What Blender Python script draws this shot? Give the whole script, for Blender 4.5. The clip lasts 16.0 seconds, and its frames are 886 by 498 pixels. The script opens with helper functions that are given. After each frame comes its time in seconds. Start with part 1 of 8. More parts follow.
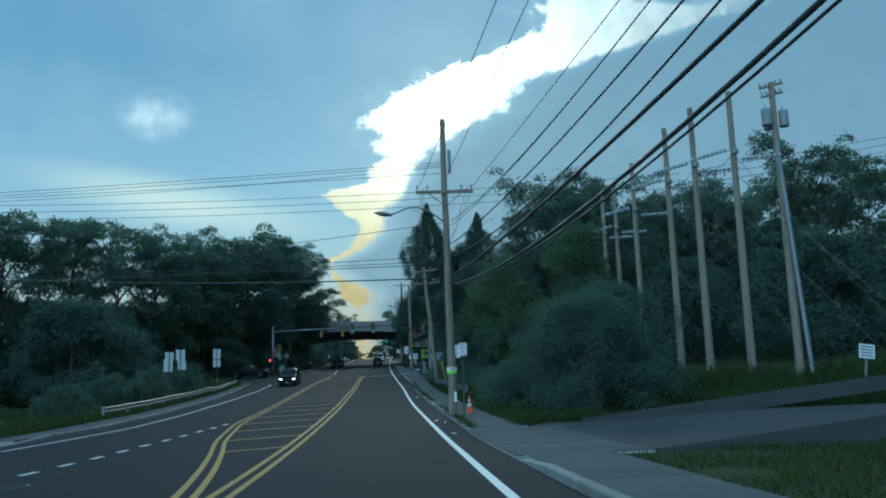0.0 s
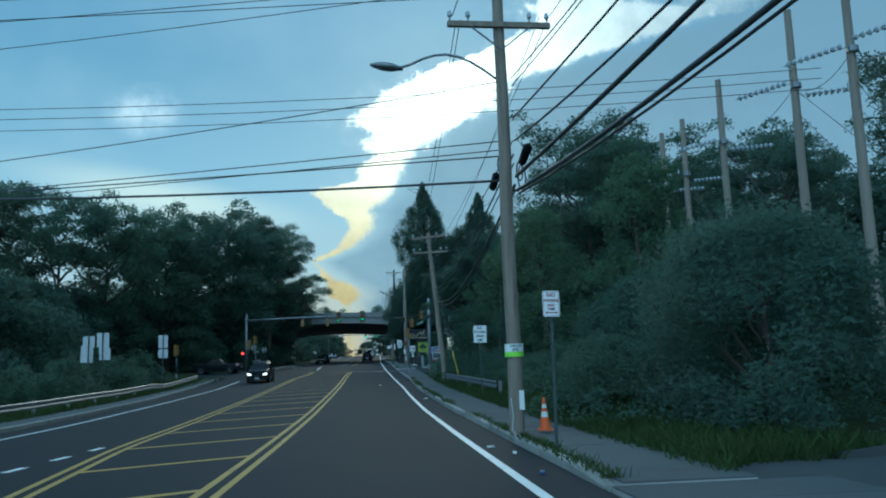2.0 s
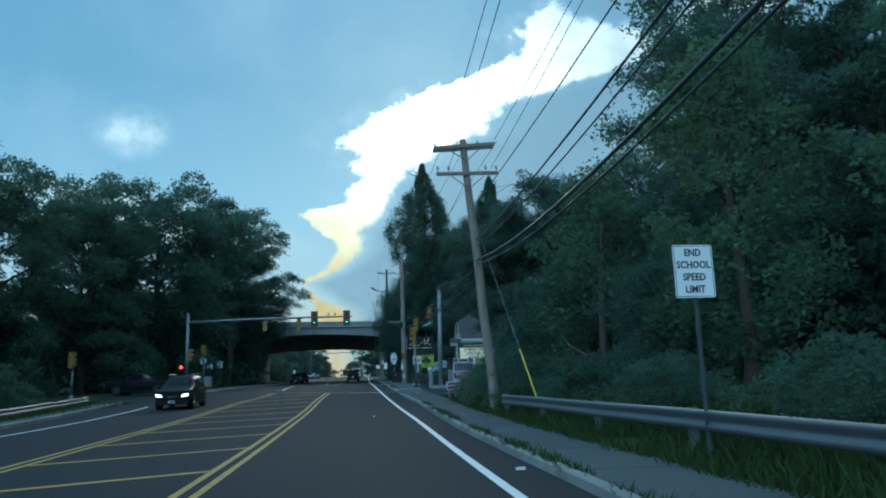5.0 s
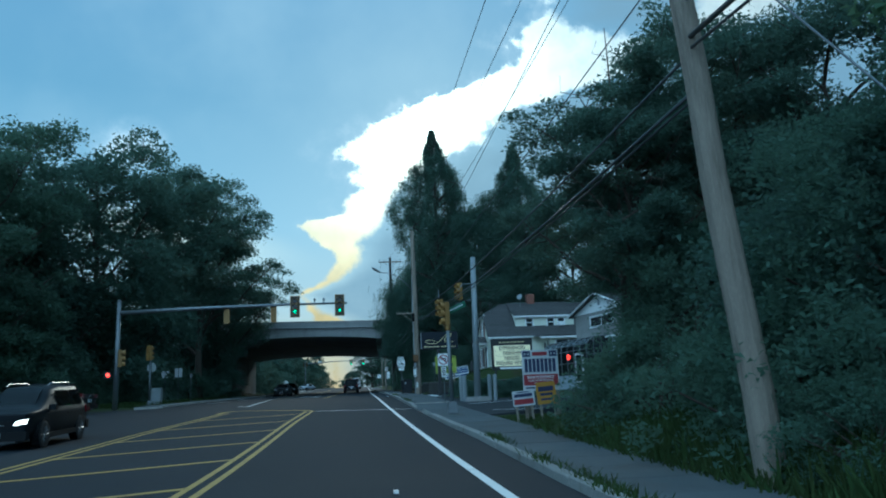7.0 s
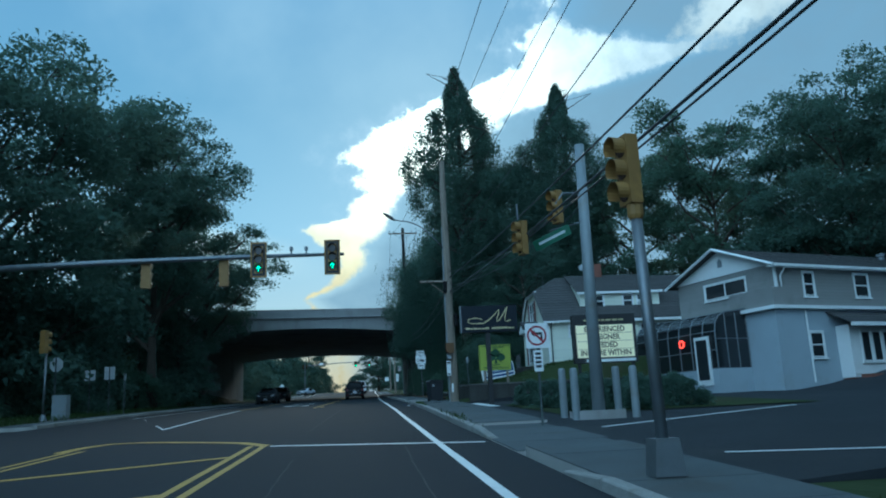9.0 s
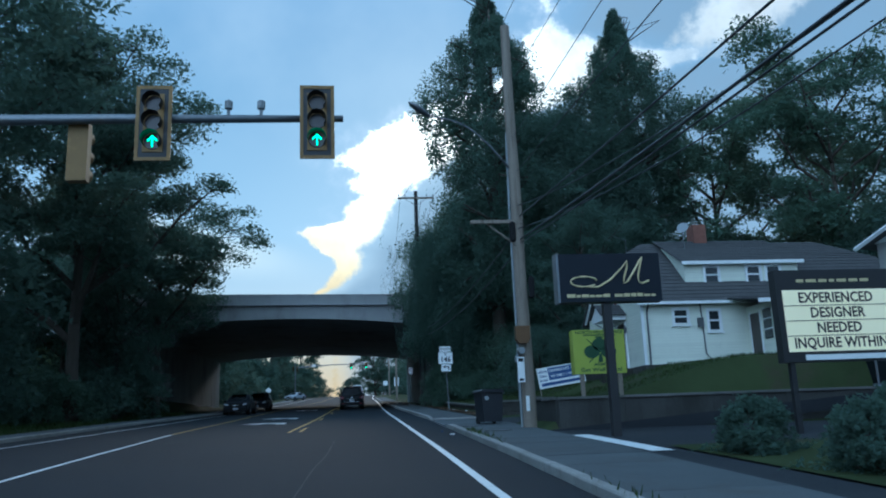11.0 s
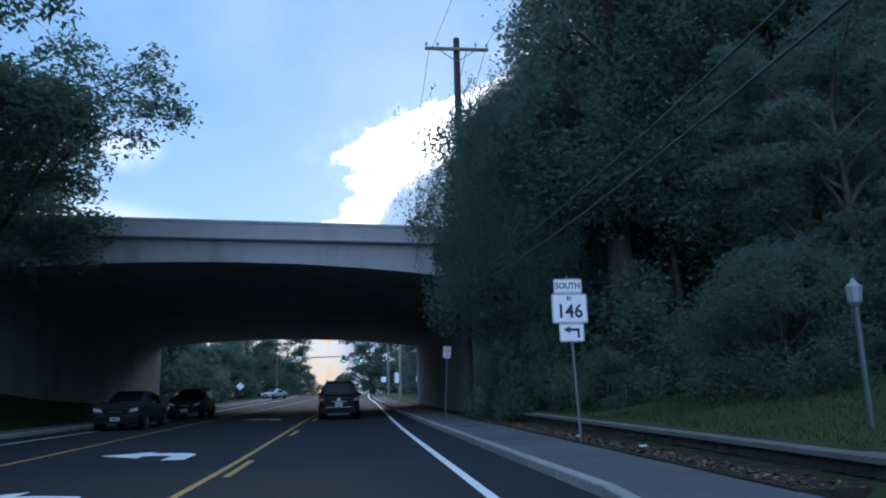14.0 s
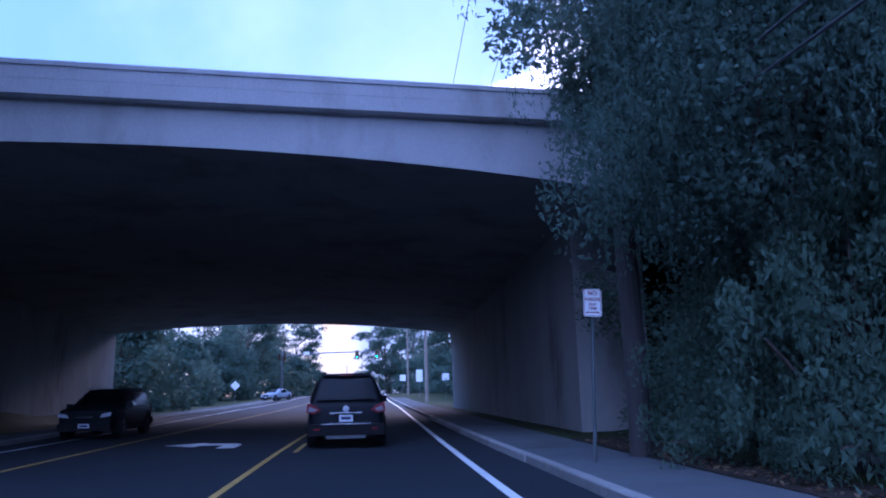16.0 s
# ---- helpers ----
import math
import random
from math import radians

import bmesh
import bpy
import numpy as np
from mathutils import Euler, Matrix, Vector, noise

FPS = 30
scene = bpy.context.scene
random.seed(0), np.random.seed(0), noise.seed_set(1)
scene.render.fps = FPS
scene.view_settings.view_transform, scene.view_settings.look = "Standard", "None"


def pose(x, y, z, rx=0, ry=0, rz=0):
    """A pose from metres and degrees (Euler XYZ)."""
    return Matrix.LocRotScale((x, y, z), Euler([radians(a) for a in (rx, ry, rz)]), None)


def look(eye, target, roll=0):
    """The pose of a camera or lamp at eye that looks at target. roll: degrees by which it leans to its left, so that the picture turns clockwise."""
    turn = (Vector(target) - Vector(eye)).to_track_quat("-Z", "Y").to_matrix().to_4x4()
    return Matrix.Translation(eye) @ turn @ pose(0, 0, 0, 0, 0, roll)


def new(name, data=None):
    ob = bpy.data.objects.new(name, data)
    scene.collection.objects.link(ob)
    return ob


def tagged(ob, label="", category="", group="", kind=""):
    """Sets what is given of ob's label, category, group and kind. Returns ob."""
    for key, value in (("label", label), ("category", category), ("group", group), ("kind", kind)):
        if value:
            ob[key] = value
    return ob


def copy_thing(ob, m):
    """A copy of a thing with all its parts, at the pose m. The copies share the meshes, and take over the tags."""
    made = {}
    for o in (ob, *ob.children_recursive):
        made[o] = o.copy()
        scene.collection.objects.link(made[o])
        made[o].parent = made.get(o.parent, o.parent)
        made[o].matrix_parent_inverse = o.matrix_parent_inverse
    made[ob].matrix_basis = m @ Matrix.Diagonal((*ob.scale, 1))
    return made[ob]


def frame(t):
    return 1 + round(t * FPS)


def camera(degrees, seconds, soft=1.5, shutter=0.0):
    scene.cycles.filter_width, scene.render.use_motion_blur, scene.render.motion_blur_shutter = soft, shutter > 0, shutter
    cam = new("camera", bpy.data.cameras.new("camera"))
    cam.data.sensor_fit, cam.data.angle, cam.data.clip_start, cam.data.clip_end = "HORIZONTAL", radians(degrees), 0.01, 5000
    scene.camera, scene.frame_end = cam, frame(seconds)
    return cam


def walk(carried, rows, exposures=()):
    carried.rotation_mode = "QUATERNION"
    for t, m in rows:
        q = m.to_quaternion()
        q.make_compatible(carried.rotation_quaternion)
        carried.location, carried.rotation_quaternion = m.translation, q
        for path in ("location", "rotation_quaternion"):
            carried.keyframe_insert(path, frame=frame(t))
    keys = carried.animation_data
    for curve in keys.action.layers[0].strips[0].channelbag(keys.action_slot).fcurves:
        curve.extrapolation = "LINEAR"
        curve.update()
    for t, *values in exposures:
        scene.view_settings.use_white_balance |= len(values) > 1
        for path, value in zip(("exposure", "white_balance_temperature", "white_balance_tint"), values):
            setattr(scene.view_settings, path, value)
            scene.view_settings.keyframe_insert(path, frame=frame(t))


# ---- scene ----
cam = camera(58.2, 16.0, soft=2.0)
METRES, EYE, TILT, LEAN, TURN = 140.0, 1.3, 0.0, 0.0, -4.6
ROWS = [
    (0.0, 0.0, 0.0, 0.0, 0.37, 9.65, 2.2),
    (0.5, -0.0028, 0.0264, -0.0003, 0.26, 9.52, 2.15),
    (1.0, -0.0053, 0.0527, -0.0004, 0.15, 9.44, 2.13),
    (1.5, -0.0082, 0.0801, -0.0004, -0.14, 9.48, 2.1),
    (2.0, -0.0107, 0.1061, -0.0006, -0.45, 9.53, 2.06),
    (2.5, -0.013, 0.1328, -0.0008, -0.81, 9.64, 1.97),
    (3.0, -0.0152, 0.1597, -0.0008, -1.16, 9.88, 1.94),
    (5.5, -0.0272, 0.3161, 0.0024, -1.35, 11.35, 1.81),
    (6.0, -0.0296, 0.3503, 0.0034, -1.32, 11.51, 2.04),
    (6.5, -0.0321, 0.3859, 0.0047, -1.29, 11.68, 2.28),
    (7.0, -0.0351, 0.4211, 0.006, -1.33, 11.83, 2.38),
    (7.5, -0.0379, 0.4572, 0.0074, -1.3, 11.94, 2.48),
    (8.0, -0.0408, 0.4941, 0.0088, -1.23, 12.02, 2.49),
    (8.5, -0.0438, 0.5296, 0.0102, -1.07, 12.06, 2.62),
    (9.0, -0.0466, 0.5644, 0.0118, -0.93, 12.1, 2.72),
    (11.5, -0.062, 0.7138, 0.0208, -1.5, 12.45, 1.96),
    (12.0, -0.0642, 0.7446, 0.0221, -1.58, 12.52, 1.8),
    (12.5, -0.0665, 0.7752, 0.0235, -1.7, 12.45, 1.65),
    (13.0, -0.0688, 0.8065, 0.0247, -1.88, 12.33, 1.59),
    (13.5, -0.0709, 0.8386, 0.0259, -1.91, 12.26, 1.59),
    (14.0, -0.0735, 0.8708, 0.0272, -1.87, 12.25, 1.36),
    (14.5, -0.076, 0.9015, 0.0285, -1.62, 12.21, 1.37),
    (15.0, -0.0785, 0.9314, 0.0298, -1.34, 12.23, 1.31),
    (15.5, -0.0813, 0.9631, 0.0314, -1.04, 12.2, 1.51),
    (16.0, -0.0842, 0.9956, 0.0325, -0.89, 12.24, 1.43),
]
walk(cam, [(t, pose(0, 0, EYE, TILT, LEAN, TURN) @ pose(METRES * x, METRES * y, METRES * z, 90 + pitch, roll, yaw)) for t, x, y, z, yaw, pitch, roll in ROWS],
     exposures=((0, -0.02, 5200, -9), (1.5, 0.0, 5180, -9), (3, 0.12, 5150, -8), (9, 0.16, 5060, -6), (11.5, 0.34, 5240, 10), (13.5, 0.52, 5340, 18), (15, 0.70, 4880, 36), (16, 1.10, 4640, 50)))

# ---- world: evening sky, the sun low behind a cloud ahead ----
SUN_AZ, SUN_EL = 6.0, 20.0      # degrees right of +y, degrees up


def link(nt, a, b):
    nt.links.new(a, b)


def nmath(nt, op, a, b=None, c=None, clamp=False):
    n = nt.nodes.new("ShaderNodeMath")
    n.operation, n.use_clamp = op, clamp
    for k, v in enumerate((a, b, c)):
        if v is None:
            continue
        if isinstance(v, (int, float)):
            n.inputs[k].default_value = v
        else:
            nt.links.new(v, n.inputs[k])
    return n.outputs[0]


def nmix(nt, f, a, b):
    n = nt.nodes.new("ShaderNodeMix")
    n.data_type = "RGBA"
    for k, v in ((0, f), (6, a), (7, b)):
        if isinstance(v, (int, float)):
            n.inputs[k].default_value = v
        elif isinstance(v, tuple):
            n.inputs[k].default_value = v if len(v) == 4 else (*v, 1)
        else:
            nt.links.new(v, n.inputs[k])
    return n.outputs[2]


def nramp(nt, f, stops, interp="LINEAR"):
    n = nt.nodes.new("ShaderNodeValToRGB")
    n.color_ramp.interpolation = interp
    el = n.color_ramp.elements
    while len(el) < len(stops):
        el.new(0.5)
    for e, (p, c) in zip(el, stops):
        e.position, e.color = p, (*c, 1)
    nt.links.new(f, n.inputs[0])
    return n.outputs[0]


def nnoise(nt, vec, scale, detail=4.0, rough=0.55):
    n = nt.nodes.new("ShaderNodeTexNoise")
    n.inputs["Scale"].default_value, n.inputs["Detail"].default_value, n.inputs["Roughness"].default_value = scale, detail, rough
    if vec is not None:
        nt.links.new(vec, n.inputs["Vector"])
    return n


def step(nt, v, lo, hi):
    n = nt.nodes.new("ShaderNodeMapRange")
    n.interpolation_type = "SMOOTHSTEP"
    nt.links.new(v, n.inputs[0])
    n.inputs[1].default_value, n.inputs[2].default_value = lo, hi
    return n.outputs[0]


world = bpy.data.worlds.new("evening_sky")
world.use_nodes = True
scene.world = world
wt = world.node_tree
wt.nodes.clear()
sky = wt.nodes.new("ShaderNodeTexSky")
sky.sky_type, sky.sun_disc = "NISHITA", False
sky.sun_elevation, sky.sun_rotation = radians(SUN_EL), radians(SUN_AZ)
sky.air_density, sky.dust_density, sky.ozone_density = 1.3, 0.6, 3.0
tc = wt.nodes.new("ShaderNodeTexCoord")
sep = wt.nodes.new("ShaderNodeSeparateXYZ")
link(wt, tc.outputs["Generated"], sep.inputs[0])
DEG = 57.29578
az0 = nmath(wt, "MULTIPLY", nmath(wt, "ARCTAN2", sep.outputs[0], sep.outputs[1]), DEG)
el0 = nmath(wt, "MULTIPLY", nmath(wt, "ARCSINE", sep.outputs[2]), DEG)
# ragged edges: the directions are shifted by noise at two sizes
big = nnoise(wt, tc.outputs["Generated"], 14.0, 6.0, 0.6)
bigs = wt.nodes.new("ShaderNodeSeparateColor")
link(wt, big.outputs["Color"], bigs.inputs[0])
az = nmath(wt, "MULTIPLY_ADD", nmath(wt, "SUBTRACT", bigs.outputs[0], 0.5), 1.3, az0)
el = nmath(wt, "MULTIPLY_ADD", nmath(wt, "SUBTRACT", bigs.outputs[1], 0.5), 0.9, el0)
# bright cloud: its two edges in azimuth, by elevation
EDGES = ((5.6, -1.7, -1.5), (6.2, -2.7, -0.6), (6.9, -3.0, -0.9), (7.6, -3.2, -2.2), (8.8, -4.2, -4.0), (9.3, -3.4, -2.3), (9.8, -2.3, -1.1), (10.4, -1.8, -0.3), (11.1, -1.2, 0.4), (11.8, -1.5, 0.5), (12.4, -2.2, 0.4),
         (13.1, -3.2, 1.1), (13.7, -4.1, 1.7), (14.2, -3.2, 2.1), (14.6, -0.8, 2.4), (15.5, -0.9, 2.7), (16.2, 0.3, 3.5), (16.8, -0.3, 4.4), (17.7, 0.2, 5.6), (18.4, -0.9, 7.4), (19.3, -1.0, 9.6), (20.2, 0.5, 10.4), (21.1, 2.0, 11.4), (21.8, 3.7, 14.2),
         (22.5, 5.6, 18.2), (23.2, 8.0, 21.6), (23.9, 10.6, 26.0), (24.5, 12.2, 26.5), (25.1, 13.3, 22.5), (26.2, 12.3, 19.0), (27.0, 13.4, 16.6), (27.6, 15.3, 15.4))
E0, E1, A0, A1 = 4.0, 30.0, -10.0, 50.0
edge = nramp(wt, nmath(wt, "DIVIDE", nmath(wt, "SUBTRACT", el, E0), E1 - E0, clamp=True),
             [((e - E0) / (E1 - E0), ((a - A0) / (A1 - A0), (b - A0) / (A1 - A0), 0)) for e, a, b in EDGES])
es = wt.nodes.new("ShaderNodeSeparateColor")
link(wt, edge, es.inputs[0])
curl = nnoise(wt, tc.outputs["Generated"], 60.0, 7.0, 0.6)
fray = nmath(wt, "MULTIPLY", nmath(wt, "SUBTRACT", curl.outputs[0], 0.5), nmath(wt, "MULTIPLY_ADD", step(wt, el0, 13.0, 21.0), 3.0, 1.3))
left = nmath(wt, "ADD", fray, nmath(wt, "SUBTRACT", az, nmath(wt, "MULTIPLY_ADD", es.outputs[0], A1 - A0, A0)))
crisp = nmath(wt, "MULTIPLY_ADD", step(wt, el0, 13.0, 18.0), -0.75, 1.35)
left = nmath(wt, "MULTIPLY", left, crisp)
right = nmath(wt, "ADD", fray, nmath(wt, "SUBTRACT", nmath(wt, "MULTIPLY_ADD", es.outputs[1], A1 - A0, A0), az))
right = nmath(wt, "MULTIPLY", right, crisp)
thin = nmath(wt, "MULTIPLY_ADD", step(wt, nmath(wt, "SUBTRACT", az0, nmath(wt, "MULTIPLY", bigs.outputs[2], 22.0)), -2.0, 16.0), -0.5, 1.0)
mask = nmath(wt, "MULTIPLY", nmath(wt, "MULTIPLY", step(wt, left, -0.3, 0.35), step(wt, right, -0.35, 0.9)), thin)
# the next bank of cloud, up and to the right
bx = nmath(wt, "DIVIDE", nmath(wt, "SUBTRACT", az, nmath(wt, "MULTIPLY_ADD", nmath(wt, "SUBTRACT", el, 26.5), 1.5, 30.0)), 5.0)
by = nmath(wt, "DIVIDE", nmath(wt, "SUBTRACT", el, 27.4), 3.6)
bank2 = nmath(wt, "ADD", nmath(wt, "SQRT", nmath(wt, "ADD", nmath(wt, "MULTIPLY", bx, bx), nmath(wt, "MULTIPLY", by, by))), nmath(wt, "MULTIPLY", fray, 0.22))
mask = nmath(wt, "MAXIMUM", mask, nmath(wt, "MULTIPLY", step(wt, bank2, 1.1, 0.55), 0.8))
# distance from the sun's place behind the cloud
dx = nmath(wt, "SUBTRACT", az0, SUN_AZ)
dy = nmath(wt, "SUBTRACT", el0, SUN_EL)
near = nmath(wt, "SQRT", nmath(wt, "ADD", nmath(wt, "MULTIPLY", dx, dx), nmath(wt, "MULTIPLY", dy, dy)))
glow = nmath(wt, "POWER", 2.718, nmath(wt, "MULTIPLY", near, -0.16))
fine = nnoise(wt, tc.outputs["Generated"], 30.0, 8.0, 0.6)
# clear sky: the sky model softened towards haze
hgrad = nramp(wt, nmath(wt, "DIVIDE", el0, 45.0, clamp=True), [(0.0, (0.55, 0.32, 0.13)), (0.09, (0.56, 0.45, 0.28)), (0.17, (0.46, 0.56, 0.58)), (0.3, (0.33, 0.52, 0.63)), (0.5, (0.20, 0.38, 0.52)), (0.62, (0.20, 0.37, 0.52)), (1.0, (0.29, 0.48, 0.66))])
nish = wt.nodes.new("ShaderNodeVectorMath")
nish.operation = "SCALE"
link(wt, sky.outputs[0], nish.inputs[0])
nish.inputs["Scale"].default_value = 0.06
clear = nmix(wt, 0.85, nish.outputs[0], hgrad)
# thin uneven veil across the blue
veil = nnoise(wt, tc.outputs["Generated"], 3.2, 5.0, 0.55)
clear = nmix(wt, nmath(wt, "MULTIPLY", step(wt, veil.outputs[0], 0.42, 0.72), 0.38), clear, (0.50, 0.62, 0.68))
# unseen half of the sky behind the viewer, brightened to fill surfaces facing back
clear = nmix(wt, step(wt, sep.outputs[1], 0.1, -0.65), clear, (1.08, 1.48, 1.85))
# grey body of the cloud to the right of its bright rim
body = nmath(wt, "MULTIPLY", step(wt, right, 1.5, -3.0), step(wt, left, 0.0, 3.0))
bodyn = nmath(wt, "MULTIPLY", body, nmath(wt, "MULTIPLY_ADD", fine.outputs[0], 0.5, 0.55, clamp=True))
skyc = nmix(wt, bodyn, clear, (0.22, 0.32, 0.40))
aureole = nmath(wt, "POWER", 2.718, nmath(wt, "MULTIPLY", near, -0.085))
skyc = nmix(wt, nmath(wt, "MULTIPLY", aureole, 0.28), skyc, (0.54, 0.62, 0.58))
# thin wisps
wx = nmath(wt, "DIVIDE", nmath(wt, "ADD", az, 15.8), 2.6)
wy = nmath(wt, "DIVIDE", nmath(wt, "SUBTRACT", el, 18.9), 1.8)
wr = nmath(wt, "SQRT", nmath(wt, "ADD", nmath(wt, "MULTIPLY", wx, wx), nmath(wt, "MULTIPLY", wy, wy)))
wisp = nmath(wt, "MULTIPLY", step(wt, wr, 1.25, 0.1), step(wt, fine.outputs[0], 0.25, 0.75))
skyc = nmix(wt, nmath(wt, "MULTIPLY", wisp, 0.95), skyc, (0.86, 0.92, 0.94))
hx = nmath(wt, "DIVIDE", nmath(wt, "ADD", az, 14.0), 10.0)
hy = nmath(wt, "DIVIDE", nmath(wt, "SUBTRACT", nmath(wt, "MULTIPLY_ADD", az, 0.16, el), 10.7), 1.9)
hr = nmath(wt, "SQRT", nmath(wt, "ADD", nmath(wt, "MULTIPLY", hx, hx), nmath(wt, "MULTIPLY", hy, hy)))
skyc = nmix(wt, nmath(wt, "MULTIPLY", step(wt, hr, 1.25, 0.0), 0.9), skyc, (0.78, 0.82, 0.72))
# faint torn vapour outside the bright edge
halo = nmath(wt, "MULTIPLY", nmath(wt, "MULTIPLY", step(wt, left, -2.2, 0.2), step(wt, el0, 12.0, 17.0)), nmath(wt, "MULTIPLY", step(wt, right, -1.0, 0.5), step(wt, fine.outputs[0], 0.3, 0.7)))
skyc = nmix(wt, nmath(wt, "MULTIPLY", halo, 0.55), skyc, (0.62, 0.70, 0.74))
# the sunlit cloud itself, warmer and dimmer towards the horizon
warm = nramp(wt, nmath(wt, "DIVIDE", el0, 25.0, clamp=True), [(0.2, (0.80, 0.56, 0.24)), (0.36, (0.92, 0.72, 0.38)), (0.5, (1.05, 0.90, 0.58)), (0.7, (1.15, 1.08, 0.88)), (1.0, (1.05, 1.08, 1.0))])
lit = wt.nodes.new("ShaderNodeVectorMath")
lit.operation = "SCALE"
link(wt, warm, lit.inputs[0])
link(wt, nmath(wt, "MULTIPLY_ADD", glow, 2.2, nmath(wt, "MULTIPLY_ADD", fine.outputs[0], 0.6, 0.35)), lit.inputs["Scale"])
skyc = nmix(wt, mask, skyc, lit.outputs[0])
bg = wt.nodes.new("ShaderNodeBackground")
link(wt, skyc, bg.inputs[0])
bg.inputs[1].default_value = 1.0
wout = wt.nodes.new("ShaderNodeOutputWorld")
link(wt, bg.outputs[0], wout.inputs[0])

sun = new("sun", bpy.data.lights.new("sun", "SUN"))
sun.data.energy, sun.data.angle, sun.data.color = 0.5, radians(12), (1.0, 0.86, 0.68)
sun.matrix_world = look((0, 0, 60), (-math.sin(radians(SUN_AZ)) * 10, -math.cos(radians(SUN_AZ)) * 10, 60 - 10 * math.tan(radians(SUN_EL))))

# ---- materials ----
def material(name, base, rough=0.7, metal=0.0, vary=0.25, scale=3.0, bump=0.0, bscale=30.0, fine=0.0, fscale=80.0, dirt=None, dscale=0.6, dlo=0.5, dhi=0.75, coat=0.0, spread=0.0, island=0.0, stretch=(1, 1, 1), spec=0.5):
    """Procedural surface: base colour with large variation, fine grain, blotches of dirt, and relief."""
    m = bpy.data.materials.new(name)
    m.use_nodes = True
    nt = m.node_tree
    b = nt.nodes["Principled BSDF"]
    co = nt.nodes.new("ShaderNodeTexCoord")
    geo = nt.nodes.new("ShaderNodeNewGeometry")
    mp = nt.nodes.new("ShaderNodeMapping")
    mp.inputs["Scale"].default_value = stretch
    link(nt, geo.outputs["Position"], mp.inputs["Vector"])
    pos = mp.outputs[0]
    lo = tuple(c * (1 - vary) for c in base)
    hi = tuple(min(1, c * (1 + vary)) for c in base)
    col = nmix(nt, nnoise(nt, pos, scale, 5).outputs[0], lo, hi)
    if fine:
        f = nnoise(nt, pos, fscale, 2)
        col = nmix(nt, nmath(nt, "MULTIPLY", step(nt, f.outputs[0], 0.45, 0.75), fine), col, tuple(min(1, c * 1.9 + 0.02) for c in base))
    if dirt:
        d = nnoise(nt, pos, dscale, 6, 0.65)
        col = nmix(nt, nmath(nt, "MULTIPLY", step(nt, d.outputs[0], dlo, dhi), 0.8), col, dirt)
    if spread:
        oi = nt.nodes.new("ShaderNodeObjectInfo")
        hsv = nt.nodes.new("ShaderNodeHueSaturation")
        link(nt, nmath(nt, "MULTIPLY_ADD", oi.outputs["Random"], 2 * spread, 1 - spread), hsv.inputs["Value"])
        link(nt, col, hsv.inputs["Color"])
        col = hsv.outputs[0]
    if island:
        hsv = nt.nodes.new("ShaderNodeHueSaturation")
        link(nt, nmath(nt, "MULTIPLY_ADD", geo.outputs["Random Per Island"], 2 * island, 1 - island), hsv.inputs["Value"])
        link(nt, nmath(nt, "MULTIPLY_ADD", geo.outputs["Random Per Island"], 0.05, 0.475), hsv.inputs["Hue"])
        link(nt, col, hsv.inputs["Color"])
        col = hsv.outputs[0]
    link(nt, col, b.inputs["Base Color"])
    b.inputs["Roughness"].default_value, b.inputs["Metallic"].default_value = rough, metal
    b.inputs["Coat Weight"].default_value = coat
    b.inputs["Specular IOR Level"].default_value = spec
    if bump:
        bn = nt.nodes.new("ShaderNodeBump")
        bn.inputs["Strength"].default_value, bn.inputs["Distance"].default_value = bump, 0.02
        link(nt, nnoise(nt, pos, bscale, 4).outputs[0], bn.inputs["Height"])
        link(nt, bn.outputs[0], b.inputs["Normal"])
    return m


def leaf_material(name, base, through_colour, share=0.35):
    m = material(name, base, 0.75, vary=0.3, scale=0.7, island=0.28, spec=0.12)
    nt = m.node_tree
    b = nt.nodes["Principled BSDF"]
    tr = nt.nodes.new("ShaderNodeBsdfTranslucent")
    tr.inputs[0].default_value = (*through_colour, 1)
    mx = nt.nodes.new("ShaderNodeMixShader")
    mx.inputs[0].default_value = share
    link(nt, b.outputs[0], mx.inputs[1])
    link(nt, tr.outputs[0], mx.inputs[2])
    link(nt, mx.outputs[0], nt.nodes["Material Output"].inputs[0])
    return m


def glow_material(name, base, strength):
    m = bpy.data.materials.new(name)
    m.use_nodes = True
    b = m.node_tree.nodes["Principled BSDF"]
    b.inputs["Base Color"].default_value = (*base, 1)
    b.inputs["Emission Color"].default_value, b.inputs["Emission Strength"].default_value = (*base, 1), strength
    return m


def glass_material(name, tint, rough=0.03, alpha=0.35, spec=0.4):
    """Tinted glass: mostly reflecting and dark behind."""
    m = bpy.data.materials.new(name)
    m.use_nodes = True
    b = m.node_tree.nodes["Principled BSDF"]
    b.inputs["Base Color"].default_value = (*tint, 1)
    b.inputs["Roughness"].default_value = rough
    b.inputs["IOR"].default_value = 1.5
    b.inputs["Specular IOR Level"].default_value = spec
    b.inputs["Transmission Weight"].default_value = alpha
    return m


